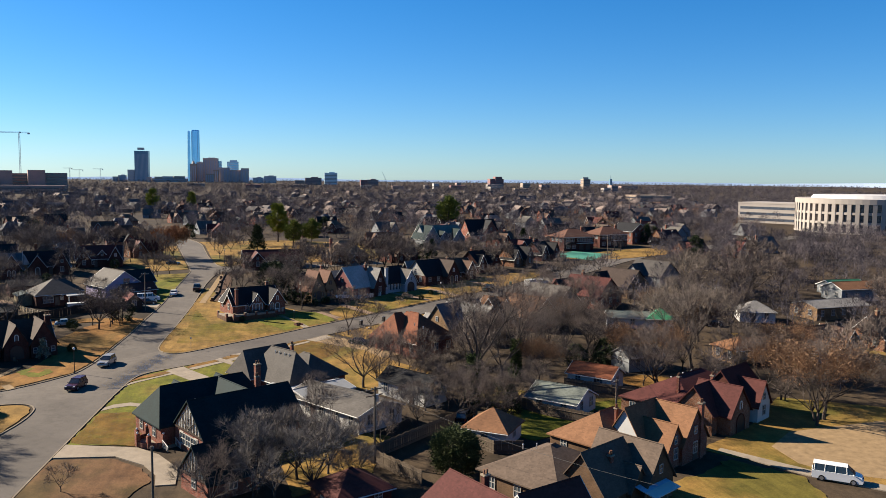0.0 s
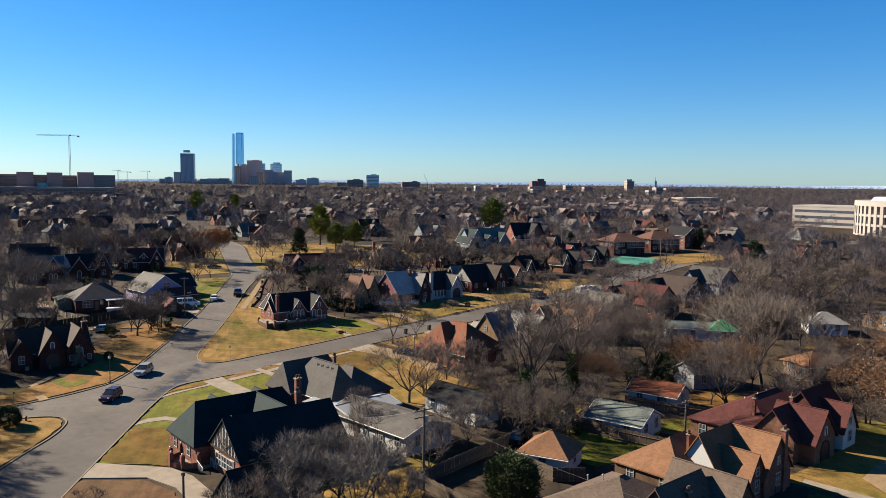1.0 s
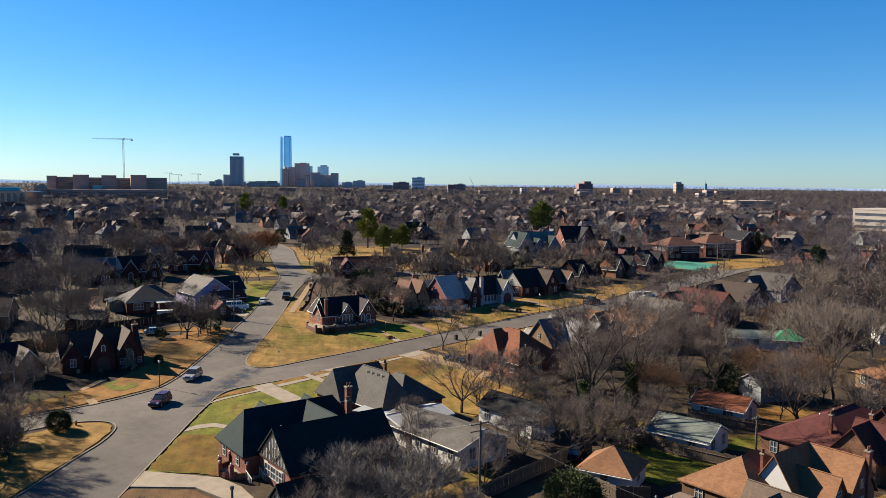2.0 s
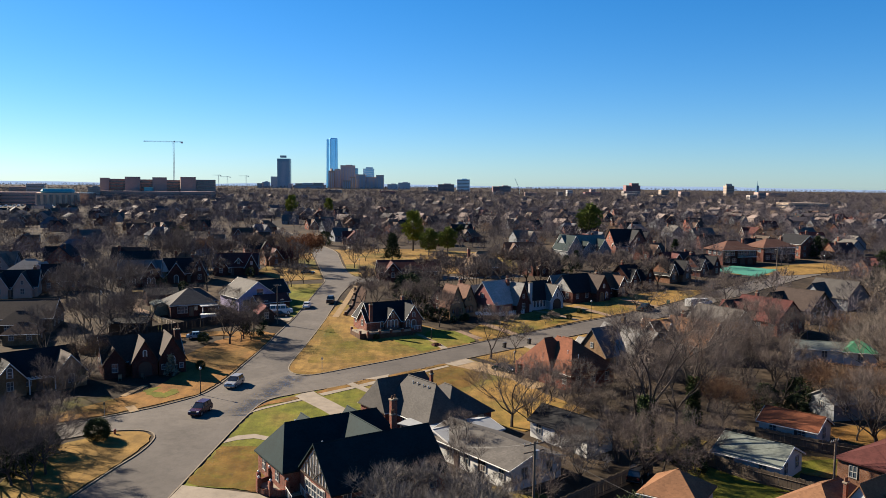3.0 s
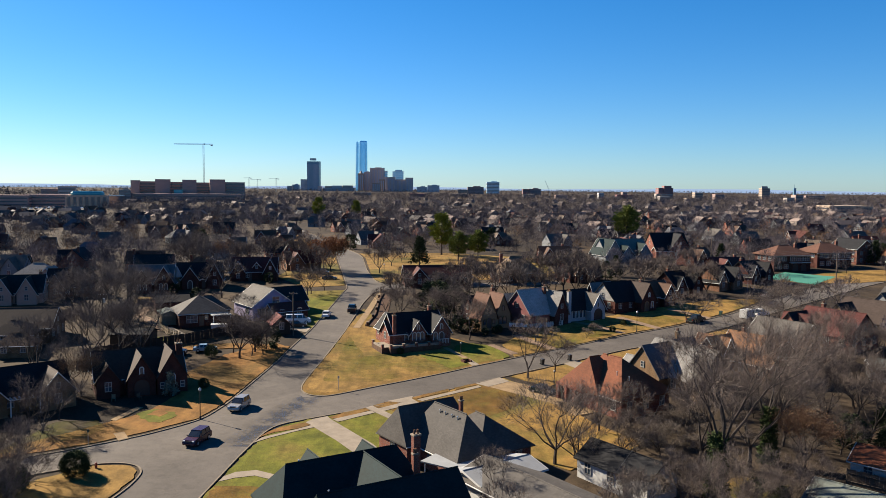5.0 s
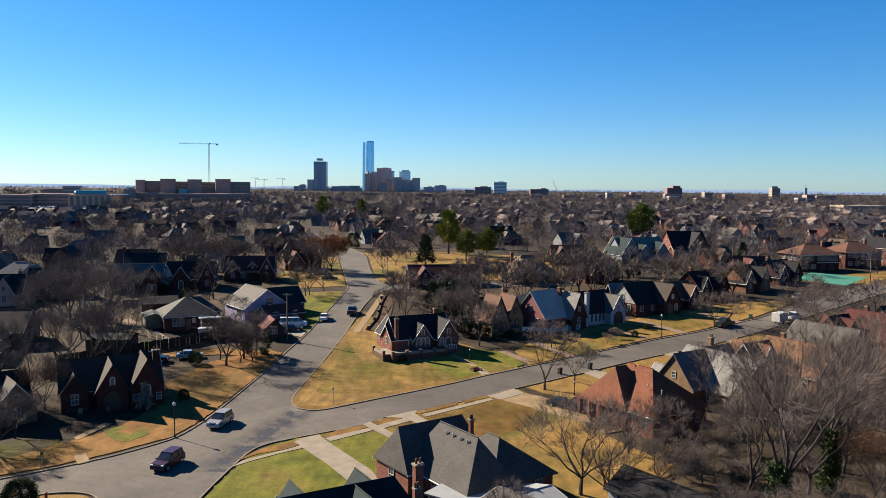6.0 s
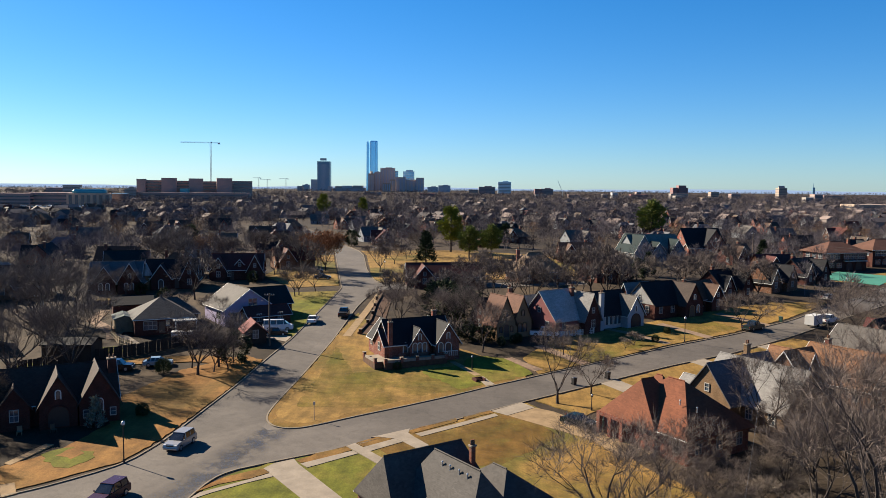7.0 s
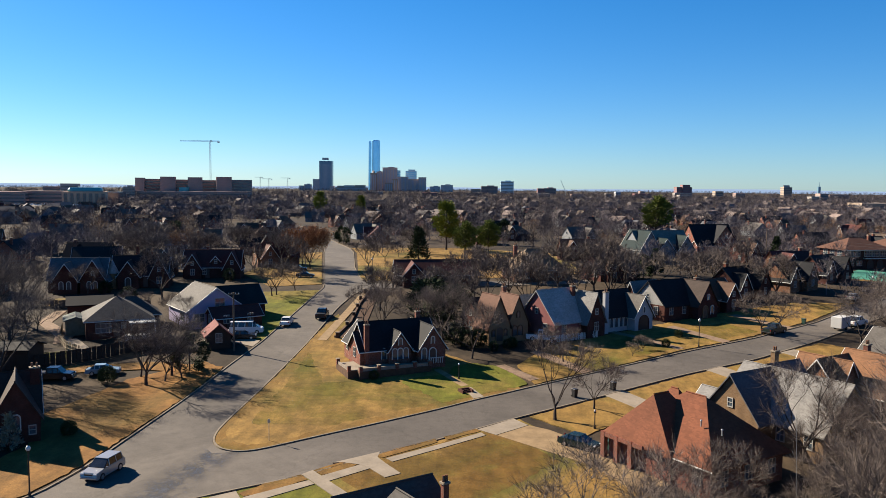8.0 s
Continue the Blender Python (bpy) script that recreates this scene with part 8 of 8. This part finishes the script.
# white picket fence before the red house
fence([(43.0, 49.0), (47.5, 51.3), (51.5, 53.0)], 1.0, M["trim"], "white picket fence in front of a house", 0.4, 0.35)

# ---- the city and large buildings in the distance ----
glass_tower = mat("blue_tower_glass")
t_, b_ = glass_tower[1], glass_tower[2]
v_ = coords(t_)
t_.links.new(ramp(t_, noise_tex(t_, v_, 0.02), [(0.35, (0.24, 0.58, 0.84)), (0.65, (0.34, 0.68, 0.92))]), b_.inputs["Base Color"])
b_.inputs["Roughness"].default_value, b_.inputs["Metallic"].default_value = 0.12, 0.35
# skyline tones have the haze of distance put into their base colours
C = dict(
    glass=glass_tower[0],
    dark=plain("dark_tower_cladding", (0.117, 0.207, 0.279), 0.3, 0.2, var=0.1, scale=0.02),
    brown=plain("brown_tower_stone", (0.45, 0.342, 0.297), 0.8, var=0.12, scale=0.03),
    tan=plain("tan_tower_stone", (0.297, 0.2295, 0.1755), 0.8, var=0.12, scale=0.03),
    grey=plain("grey_concrete_block", (0.378, 0.369, 0.369), 0.8, var=0.12, scale=0.03),
    pale=plain("pale_tower_glass", (0.414, 0.54, 0.612), 0.3, 0.3, var=0.08, scale=0.03),
    white=plain("white_office_concrete", (0.261, 0.234, 0.2115), 0.8, var=0.08, scale=0.05),
    red=plain("red_brick_block", (0.2115, 0.1035, 0.1008), 0.85, var=0.15, scale=0.05),
    redbrown=plain("brown_brick_block", (0.29, 0.2, 0.175), 0.85, var=0.15, scale=0.05),
    window=glass_dark("dark_office_glass", (0.027, 0.0315, 0.0405), 0.2),
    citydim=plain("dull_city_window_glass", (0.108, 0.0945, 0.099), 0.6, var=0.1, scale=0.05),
    hazed_glass=plain("hazed_city_glass", (0.306, 0.324, 0.369), 0.65, var=0.1, scale=0.05),
    clay=plain("orange_stone", (0.495, 0.315, 0.225), 0.8, var=0.1, scale=0.05),
    teal=plain("teal_metal_roof", (0.045, 0.27, 0.297), 0.5, var=0.08),
    crane=plain("crane_steel", (0.27, 0.324, 0.342), 0.5, 0.3),
)


def block(name, x, y, w, d, top, m, label, cat="building", rz=0.0, floors=0, bays=0, setback=0.0, crown=True, glassm=None):
    """An office block or tower: body, recessed window bands or bays on the faces that show, parapet and plant room."""
    e_ = base(name, x, y, rz, label=label, category=cat)
    z0 = gz(y)
    h = top - z0
    bm_ = bmesh.new()
    box(bm_, 0, 0, h / 2 - 2, w, d, h + 4)
    bd = part("body", bm_, m, e_)
    # panes grow paler with distance: haze painted into the glass colour
    gm_ = glassm or (C["hazed_glass"] if y > 3000 else C["citydim"] if y > 1500 else C["window"])
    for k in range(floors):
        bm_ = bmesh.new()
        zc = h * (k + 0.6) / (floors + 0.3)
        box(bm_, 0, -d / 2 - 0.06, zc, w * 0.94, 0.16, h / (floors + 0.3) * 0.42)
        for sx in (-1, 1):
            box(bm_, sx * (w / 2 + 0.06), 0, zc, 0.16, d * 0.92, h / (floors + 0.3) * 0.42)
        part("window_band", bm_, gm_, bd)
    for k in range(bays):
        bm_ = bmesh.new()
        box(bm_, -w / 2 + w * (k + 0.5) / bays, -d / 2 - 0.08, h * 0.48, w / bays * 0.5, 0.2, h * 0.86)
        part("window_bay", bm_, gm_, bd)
    bm_ = bmesh.new()
    box(bm_, 0, 0, h + 0.5, w * 1.01, d * 1.01, 1.0)
    part("parapet", bm_, m, e_)
    if crown:
        bm_ = bmesh.new()
        box(bm_, w * 0.08, 0, h + 2.2, w * 0.45, d * 0.5, 3.2)
        part("plant_room", bm_, m, e_)
    return e_


# tallest tower: glass on a rounded three-cornered plan, with a notch down one side and a stepped crown
e = base("glass_skyscraper", -402, 3798, 0, label="tall tapering blue glass skyscraper", category="skyscraper")
bm = bmesh.new()
rings = []
for z, r in ((0, 28.6), (235, 26.2), (239, 25.0)):
    ring = []
    for k in range(24):
        an = 2 * math.pi * k / 24
        rr = r * (1.0 + 0.07 * math.cos(3 * an + 0.6)) * (0.86 if k in (15, 16) else 1.0)
        ring.append(bm.verts.new((math.cos(an) * rr, math.sin(an) * rr, z + (3.0 if z > 230 and math.cos(an) > -0.2 else 0.0))))
    rings.append(ring)
for r0_, r1_ in zip(rings, rings[1:]):
    for k in range(24):
        bm.faces.new((r0_[k], r0_[(k + 1) % 24], r1_[(k + 1) % 24], r1_[k]))
bm.faces.new(rings[-1])
bm.faces.new(rings[0])
part("tower", bm, C["glass"], e, smooth=False)
for k in range(6):
    bm = bmesh.new()
    an = 2 * math.pi * (k / 6 + 0.55)
    beam(bm, (math.cos(an) * 29.3, math.sin(an) * 29.3, 0), (math.cos(an) * 27.0, math.sin(an) * 27.0, 237), 0.7, 0.5, 5)
    part("mullion_fin", bm, C["dark"] if k % 2 else C["pale"], e)
bm = bmesh.new()
cyl(bm, pose(3, 0, 240), 19, 17, 6, 12)
part("crown", bm, C["glass"], e)

dk = block("dark_skyscraper", -602, 3598, 58, 44, 145, C["dark"], "dark slab-sided office tower", "skyscraper", floors=0, bays=11, crown=False)
bm = bmesh.new()
box(bm, -4, 0, 145, 26, 24, 10)
part("plant_room", bm, C["grey"], dk)
block("office_tower", -648, 3598, 29, 26, 62, C["grey"], "grey office tower beside a dark one", "tower", floors=8, crown=False)
block("office_block", -668, 3498, 30, 26, 37, C["grey"], "low grey office block downtown", floors=5)
block("office_block", -690, 3470, 20, 26, 31, C["white"], "small pale office block downtown", floors=4, crown=False)
block("office_block", -542, 3398, 18, 24, 30, C["brown"], "brownish office block on the skyline", floors=4, crown=False)
ar = block("arena", -456, 3398, 136, 60, 25, C["white"], "white low arena building downtown", floors=2, crown=False)
for k, (q, w_, h_a) in enumerate(((-46, 30, 8), (-8, 44, 10), (38, 40, 11))):
    bm = bmesh.new()
    box(bm, q, 0, 25 - gz(3398) + h_a / 2, w_, 44, h_a)
    part("roof_hall", bm, C["grey"] if k % 2 else C["white"], ar)
st = block("stepped_tower", -372, 3498, 26, 24, 90, C["tan"], "pale stone stepped tower with a pointed top", "tower", bays=3, crown=False)
bm = bmesh.new()
cyl(bm, pose(0, 0, 84), 11, 3.0, 16, 4)
part("spire", bm, C["white"], st)
block("stepped_tower", -346, 3518, 27, 26, 97, C["brown"], "brown stepped office tower", "tower", bays=4)
block("office_tower", -302, 3548, 64, 48, 116, C["brown"], "broad brown office tower", "tower", floors=0, bays=9)
block("office_tower", -265, 3578, 14, 30, 104, C["pale"], "narrow glass tower behind a brown one", "tower", floors=9, glassm=C["glass"], crown=False)
block("office_block", -288, 3348, 34, 30, 46, C["tan"], "tan stepped office block", bays=4, crown=False)
block("office_block", -268, 3398, 23, 28, 63, C["tan"], "tan upper block with small windows", bays=3, crown=False)
pt_ = block("pale_tower", -228, 3898, 54, 40, 108, C["pale"], "pale blue glass tower downtown", "tower", floors=9, glassm=C["glass"], crown=False)
bm = bmesh.new()
box(bm, 3, 0, 108 - gz(3898) + 4, 34, 30, 9)
part("plant_room", bm, C["pale"], pt_)
block("wide_office", -238, 3448, 50, 50, 74, C["brown"], "brown office slab with a raised end", bays=8, crown=False)
block("wide_office", -190, 3458, 84, 50, 64, C["brown"], "wide brown office slab", bays=14, crown=False)
block("office_block", -149, 3438, 33, 40, 72, C["brown"], "brown end block of an office slab", bays=5, crown=False)
block("office_block", -88, 3298, 44, 30, 32, C["grey"], "grey city block on the skyline", floors=4)
block("office_block", -40, 3398, 52, 30, 39, C["grey"], "grey stepped city block on the skyline", floors=5)
block("office_block", 76, 2798, 35, 30, 24, C["tan"], "low tan office block on the skyline", floors=3, crown=False)
block("office_block", 125, 2798, 59, 36, 34, C["redbrown"], "brick office block on the skyline", floors=5)
block("white_tower", 194, 2898, 48, 34, 53, C["pale"], "pale blue-white apartment tower on the skyline", "tower", floors=8)
block("office_block", 300, 2698, 24, 36, 28, C["red"], "reddish apartment block on the skyline", floors=4, crown=False)
block("office_block", 331, 2702, 42, 34, 29, C["redbrown"], "brown-red apartment block on the skyline", floors=4)
block("red_block", 710, 2403, 46, 36, 36, C["red"], "red brick apartment block with stepped top", floors=5, crown=False)
block("red_block", 715, 2396, 23, 30, 43, C["red"], "red brick stair tower of a block", floors=6, crown=False)
block("tan_block", 658, 1898, 20, 24, 25, C["tan"], "tan block on the skyline", floors=3, crown=False)
block("tan_block", 618, 1798, 43, 26, 12, C["tan"], "long low tan building among trees", floors=2, crown=False)
ap = block("apartment_tower", 985, 2298, 24, 26, 38, C["tan"], "tan apartment tower with a white top", "tower", floors=6, crown=False)
bm = bmesh.new()
beam(bm, (-9, 0, 38 - gz(2298) + 1), (9, 0, 38 - gz(2298) + 1), 6.0, seg=3)
part("roof_gable", bm, C["white"], ap)
block("church_tower", 860, 1798, 5.6, 5.6, 38, C["dark"], "dark slender church tower", "tower", crown=False)
e = base("tower_spire", 860, 1798, 0, 38 - gz(1798), label="thin pale spire on a church tower", category="spire")
bm = bmesh.new()
beam(bm, (0, 0, 0), (0, 0, 12), 0.8, 0.2)
part("needle", bm, C["dark"], e)
block("church_hall", 826, 1748, 18, 22, 15, C["white"], "white low hall beside a church tower", floors=1, crown=False)
block("church_hall", 854, 1768, 19, 26, 22, C["redbrown"], "brick hall beside a church tower", floors=2, crown=False)
block("tan_school", 585, 998, 60, 40, 12.5, C["tan"], "long tan building with flat roof", floors=2, crown=False)
for x, y, w, top, cm in ((452, 2109, 18, 22, "grey"), (560, 2300, 17, 24, "redbrown"), (423, 2098, 17, 16, "white"), (778, 2098, 31, 21, "redbrown"), (541, 1781, 30, 16, "white"), (330, 2028, 40, 14, "redbrown"), (494, 1999, 54, 17, "red"), (250, 2100, 40, 14, "white"), (60, 2200, 60, 14, "tan"), (-60, 2050, 50, 14, "red"), (-230, 2250, 60, 15, "white"), (640, 2150, 60, 20, "white"), (1090, 2200, 70, 18, "redbrown")):
    block("city_block", x, y, w * 0.8, 26, top * 0.8 + 3, C[cm], "low city block on the skyline", floors=3, crown=False)
# hospital with plant towers
for x, y, w, top, tower in ((-557, 1350, 15, 40.7, 1), (-544, 1378, 40, 39.0, 0), (-508.8, 1358, 26.2, 43.0, 1), (-492, 1388, 30, 38.3, 0), (-462.5, 1368, 25.3, 42.5, 1), (-443, 1398, 32, 37.7, 0), (-412.8, 1378, 27.5, 43.6, 1), (-388, 1408, 36, 38.8, 0)):
    block("hospital_wing", x, y, w, 36, top, C["redbrown"], "brown brick hospital wing" if not tower else "taller brown brick hospital stair tower", "hospital", rz=18, floors=0 if tower else 6, crown=False)
block("hospital_building", -452, 1325, 196, 36, 17, C["redbrown"], "long low brown brick hospital base", "hospital", rz=4, floors=2, crown=False)
block("hospital_building", -474, 1345, 14, 36, 24, C["teal"], "low teal-roofed link in front of a hospital", "hospital", rz=10, crown=False)
e = block("office_building", -442, 898, 49, 34, 19.2, C["clay"], "office building with stone columns and a teal roof", "office", rz=20, bays=7, crown=False)
bm = bmesh.new()
box(bm, 0, 0, 19.2 - gz(898) + 2.6, 39, 26, 6.6, bevel=2.4)
part("roof", bm, C["teal"], e, "teal metal roof")
for k in range(8):
    bm = bmesh.new()
    box(bm, -24.5 + 7.0 * k, -17.3, 7.5, 1.5, 1.2, 16.5)
    part("column", bm, C["clay"], e)
block("brick_office", -523, 958, 53, 34, 18.8, C["redbrown"], "long brown brick office with two storeys", "office", rz=14, floors=3, crown=False)
block("brick_office", -556, 932, 42, 34, 17.8, C["redbrown"], "brown brick office with a corner block", "office", rz=14, floors=3, crown=False)
block("brick_office", -600, 940, 44, 34, 17.0, C["redbrown"], "brown brick office beside a car park", "office", rz=14, floors=3, crown=False)
block("grey_office", -664, 1248, 27, 34, 24, C["redbrown"], "brown flat-roofed office behind others", "office", rz=20, floors=3, crown=False)
block("grey_office", -635, 1248, 27, 34, 29, C["brown"], "flat-roofed brown office among trees", "office", rz=20, floors=4, crown=False)
block("dark_office", -441, 978, 25, 34, 18, C["window"], "low dark glass office building", "office", rz=16, floors=2, crown=False)
block("white_office", -556, 1298, 19, 30, 24, C["white"], "white flat-roofed office by trees", "office", rz=20, floors=4)
# cars in the far car park, too many to count
rp = random.Random(44)
vs, fs = [], []
for k in range(130):
    u_, v_p = rp.randrange(26), rp.randrange(5)
    cx_, cy_ = -545 + u_ * 4.6 + v_p * 2.5, 795 + v_p * 16 + u_ * 1.1
    zz = gz(cy_) + 0.2
    for lx, ly, z0_, z1_ in ((1.0, 2.3, 0.2, 0.95), (0.85, 1.2, 0.95, 1.5)):
        q = len(vs)
        vs += [(cx_ + sx * lx, cy_ + sy * ly, zz + z) for z in (z0_, z1_) for sx, sy in ((-1, -1), (1, -1), (1, 1), (-1, 1))]
        fs += [(q + 4, q + 5, q + 6, q + 7)] + [(q + i, q + (i + 1) % 4, q + 4 + (i + 1) % 4, q + 4 + i) for i in range(4)]
tagged(new("far_parked_cars", mesh_of("far_parked_cars", vs, fs, random_tint("far_car_paint", (0.02, 0.02, 0.025), (0.85, 0.86, 0.88), 0.3, spec=0.5))), "rows of parked cars in front of offices", "cars", kind="stuff")


def tower_crane(x, y, h, jib, back, rz):
    e_ = base("tower_crane", x, y, rz, label="pale lattice tower crane", category="crane")
    bm_ = bmesh.new()
    s_ = 1.1
    for sx in (-1, 1):
        for sy in (-1, 1):
            beam(bm_, (sx * s_, sy * s_, 0), (sx * s_, sy * s_, h), 0.2, seg=4)
    for k in range(int(h / 3)):
        q = 1 if k % 2 else -1
        beam(bm_, (-q * s_, -s_, k * 3), (q * s_, -s_, k * 3 + 3), 0.12, seg=3)
        beam(bm_, (-s_, q * s_, k * 3), (-s_, -q * s_, k * 3 + 3), 0.12, seg=3)
    part("mast", bm_, C["crane"], e_)
    bm_ = bmesh.new()
    for zz, yy in ((0, -0.8), (0, 0.8), (1.6, 0)):
        beam(bm_, (-jib, yy, h + zz), (back, yy, h + zz), 0.2, seg=4)
    for k in range(int((jib + back) / 2)):
        x_ = -jib + 2 * k
        beam(bm_, (x_, -0.8, h), (x_ + 1, 0, h + 1.6), 0.1, seg=3)
        beam(bm_, (x_ + 1, 0, h + 1.6), (x_ + 2, 0.8, h), 0.1, seg=3)
    part("jib", bm_, C["crane"], e_)
    bm_ = bmesh.new()
    box(bm_, 1.5, 0, h + 1.0, 2.4, 2.2, 2.6)
    part("cab", bm_, C["crane"], e_)
    bm_ = bmesh.new()
    box(bm_, back - 2, 0, h - 1.0, 4, 2, 2.6)
    part("counterweight", bm_, C["grey"], e_)


tower_crane(-462.6, 1458, 109.5, 57, 18, 6)
tower_crane(-700, 2900, 46, 26, 12, 20)
tower_crane(-745, 2950, 52, 22, 10, 40)
tower_crane(-640, 2950, 50, 26, 10, 0)
lf_ = base("luffing_crane", 335, 2300, 0, label="thin crane with a raised boom on the skyline", category="crane")
bm = bmesh.new()
beam(bm, (0, 0, 0), (0, 0, 14), 1.0, 0.8, 4)
part("mast", bm, C["crane"], lf_)
bm = bmesh.new()
beam(bm, (0, 0, 14), (-15, 0, 48), 0.7, 0.4, 4)
part("boom", bm, C["crane"], lf_)

# round colonnaded building and the white offices near it
RX, RY, RR = 376.0, 259.0, 42.0
e = base("round_building", RX, RY, 0, label="round white stone building with rows of deep windows", category="building")
for z0, z1, rr in ((-1.0, 0.8, RR + 0.3), (5.6, 7.0, RR), (11.2, 12.6, RR), (17.2, 20.2, RR + 0.3)):
    bm = bmesh.new()
    cyl(bm, pose(0, 0, (z0 + z1) / 2), rr, rr, z1 - z0, 72)
    part("floor_band", bm, C["white"], e)
bm = bmesh.new()
cyl(bm, pose(0, 0, 9), RR - 1.6, RR - 1.6, 18, 72)
part("recessed_glazing", bm, C["window"], e)
bm = bmesh.new()
box(bm, 0, 0, 8.6, 2.2, 2.2, 17.4)
pm = bpy.data.meshes.new("pier")
bm.to_mesh(pm)
bm.free()
pm.materials.append(C["white"])
for k in range(60):
    an = 2 * math.pi * k / 60
    shared("pier", pm, e, pose(math.cos(an) * (RR - 0.9), math.sin(an) * (RR - 0.9), 0, 0, 0, math.degrees(an)))
bm = bmesh.new()
cyl(bm, pose(0, 0, 21.2), RR * 0.8, RR * 0.76, 2.2, 48)
part("roof_drum", bm, C["grey"], e)
block("white_office", 385, 356, 56, 34, 20, C["white"], "white concrete office with window bands", "office", rz=-60, floors=3, crown=False)

# faint ridge on the horizon; its haze is painted pale blue with a glow
hz = plain("hazed_glowing_ridge", (0.60, 0.68, 0.78), 1.0, var=0.08, scale=0.002)
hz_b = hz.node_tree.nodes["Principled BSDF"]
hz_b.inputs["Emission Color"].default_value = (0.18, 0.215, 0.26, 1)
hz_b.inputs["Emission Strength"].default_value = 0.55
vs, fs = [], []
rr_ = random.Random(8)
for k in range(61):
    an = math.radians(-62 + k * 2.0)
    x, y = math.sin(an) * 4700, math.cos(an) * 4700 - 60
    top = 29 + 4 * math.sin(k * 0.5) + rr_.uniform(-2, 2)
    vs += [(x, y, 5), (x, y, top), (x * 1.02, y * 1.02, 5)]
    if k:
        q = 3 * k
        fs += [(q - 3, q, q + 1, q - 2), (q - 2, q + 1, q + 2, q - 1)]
tagged(new("backdrop", mesh_of("backdrop", vs, fs, hz)), "low ridge along the horizon with blue-grey haze painted on", "hills", kind="structure")
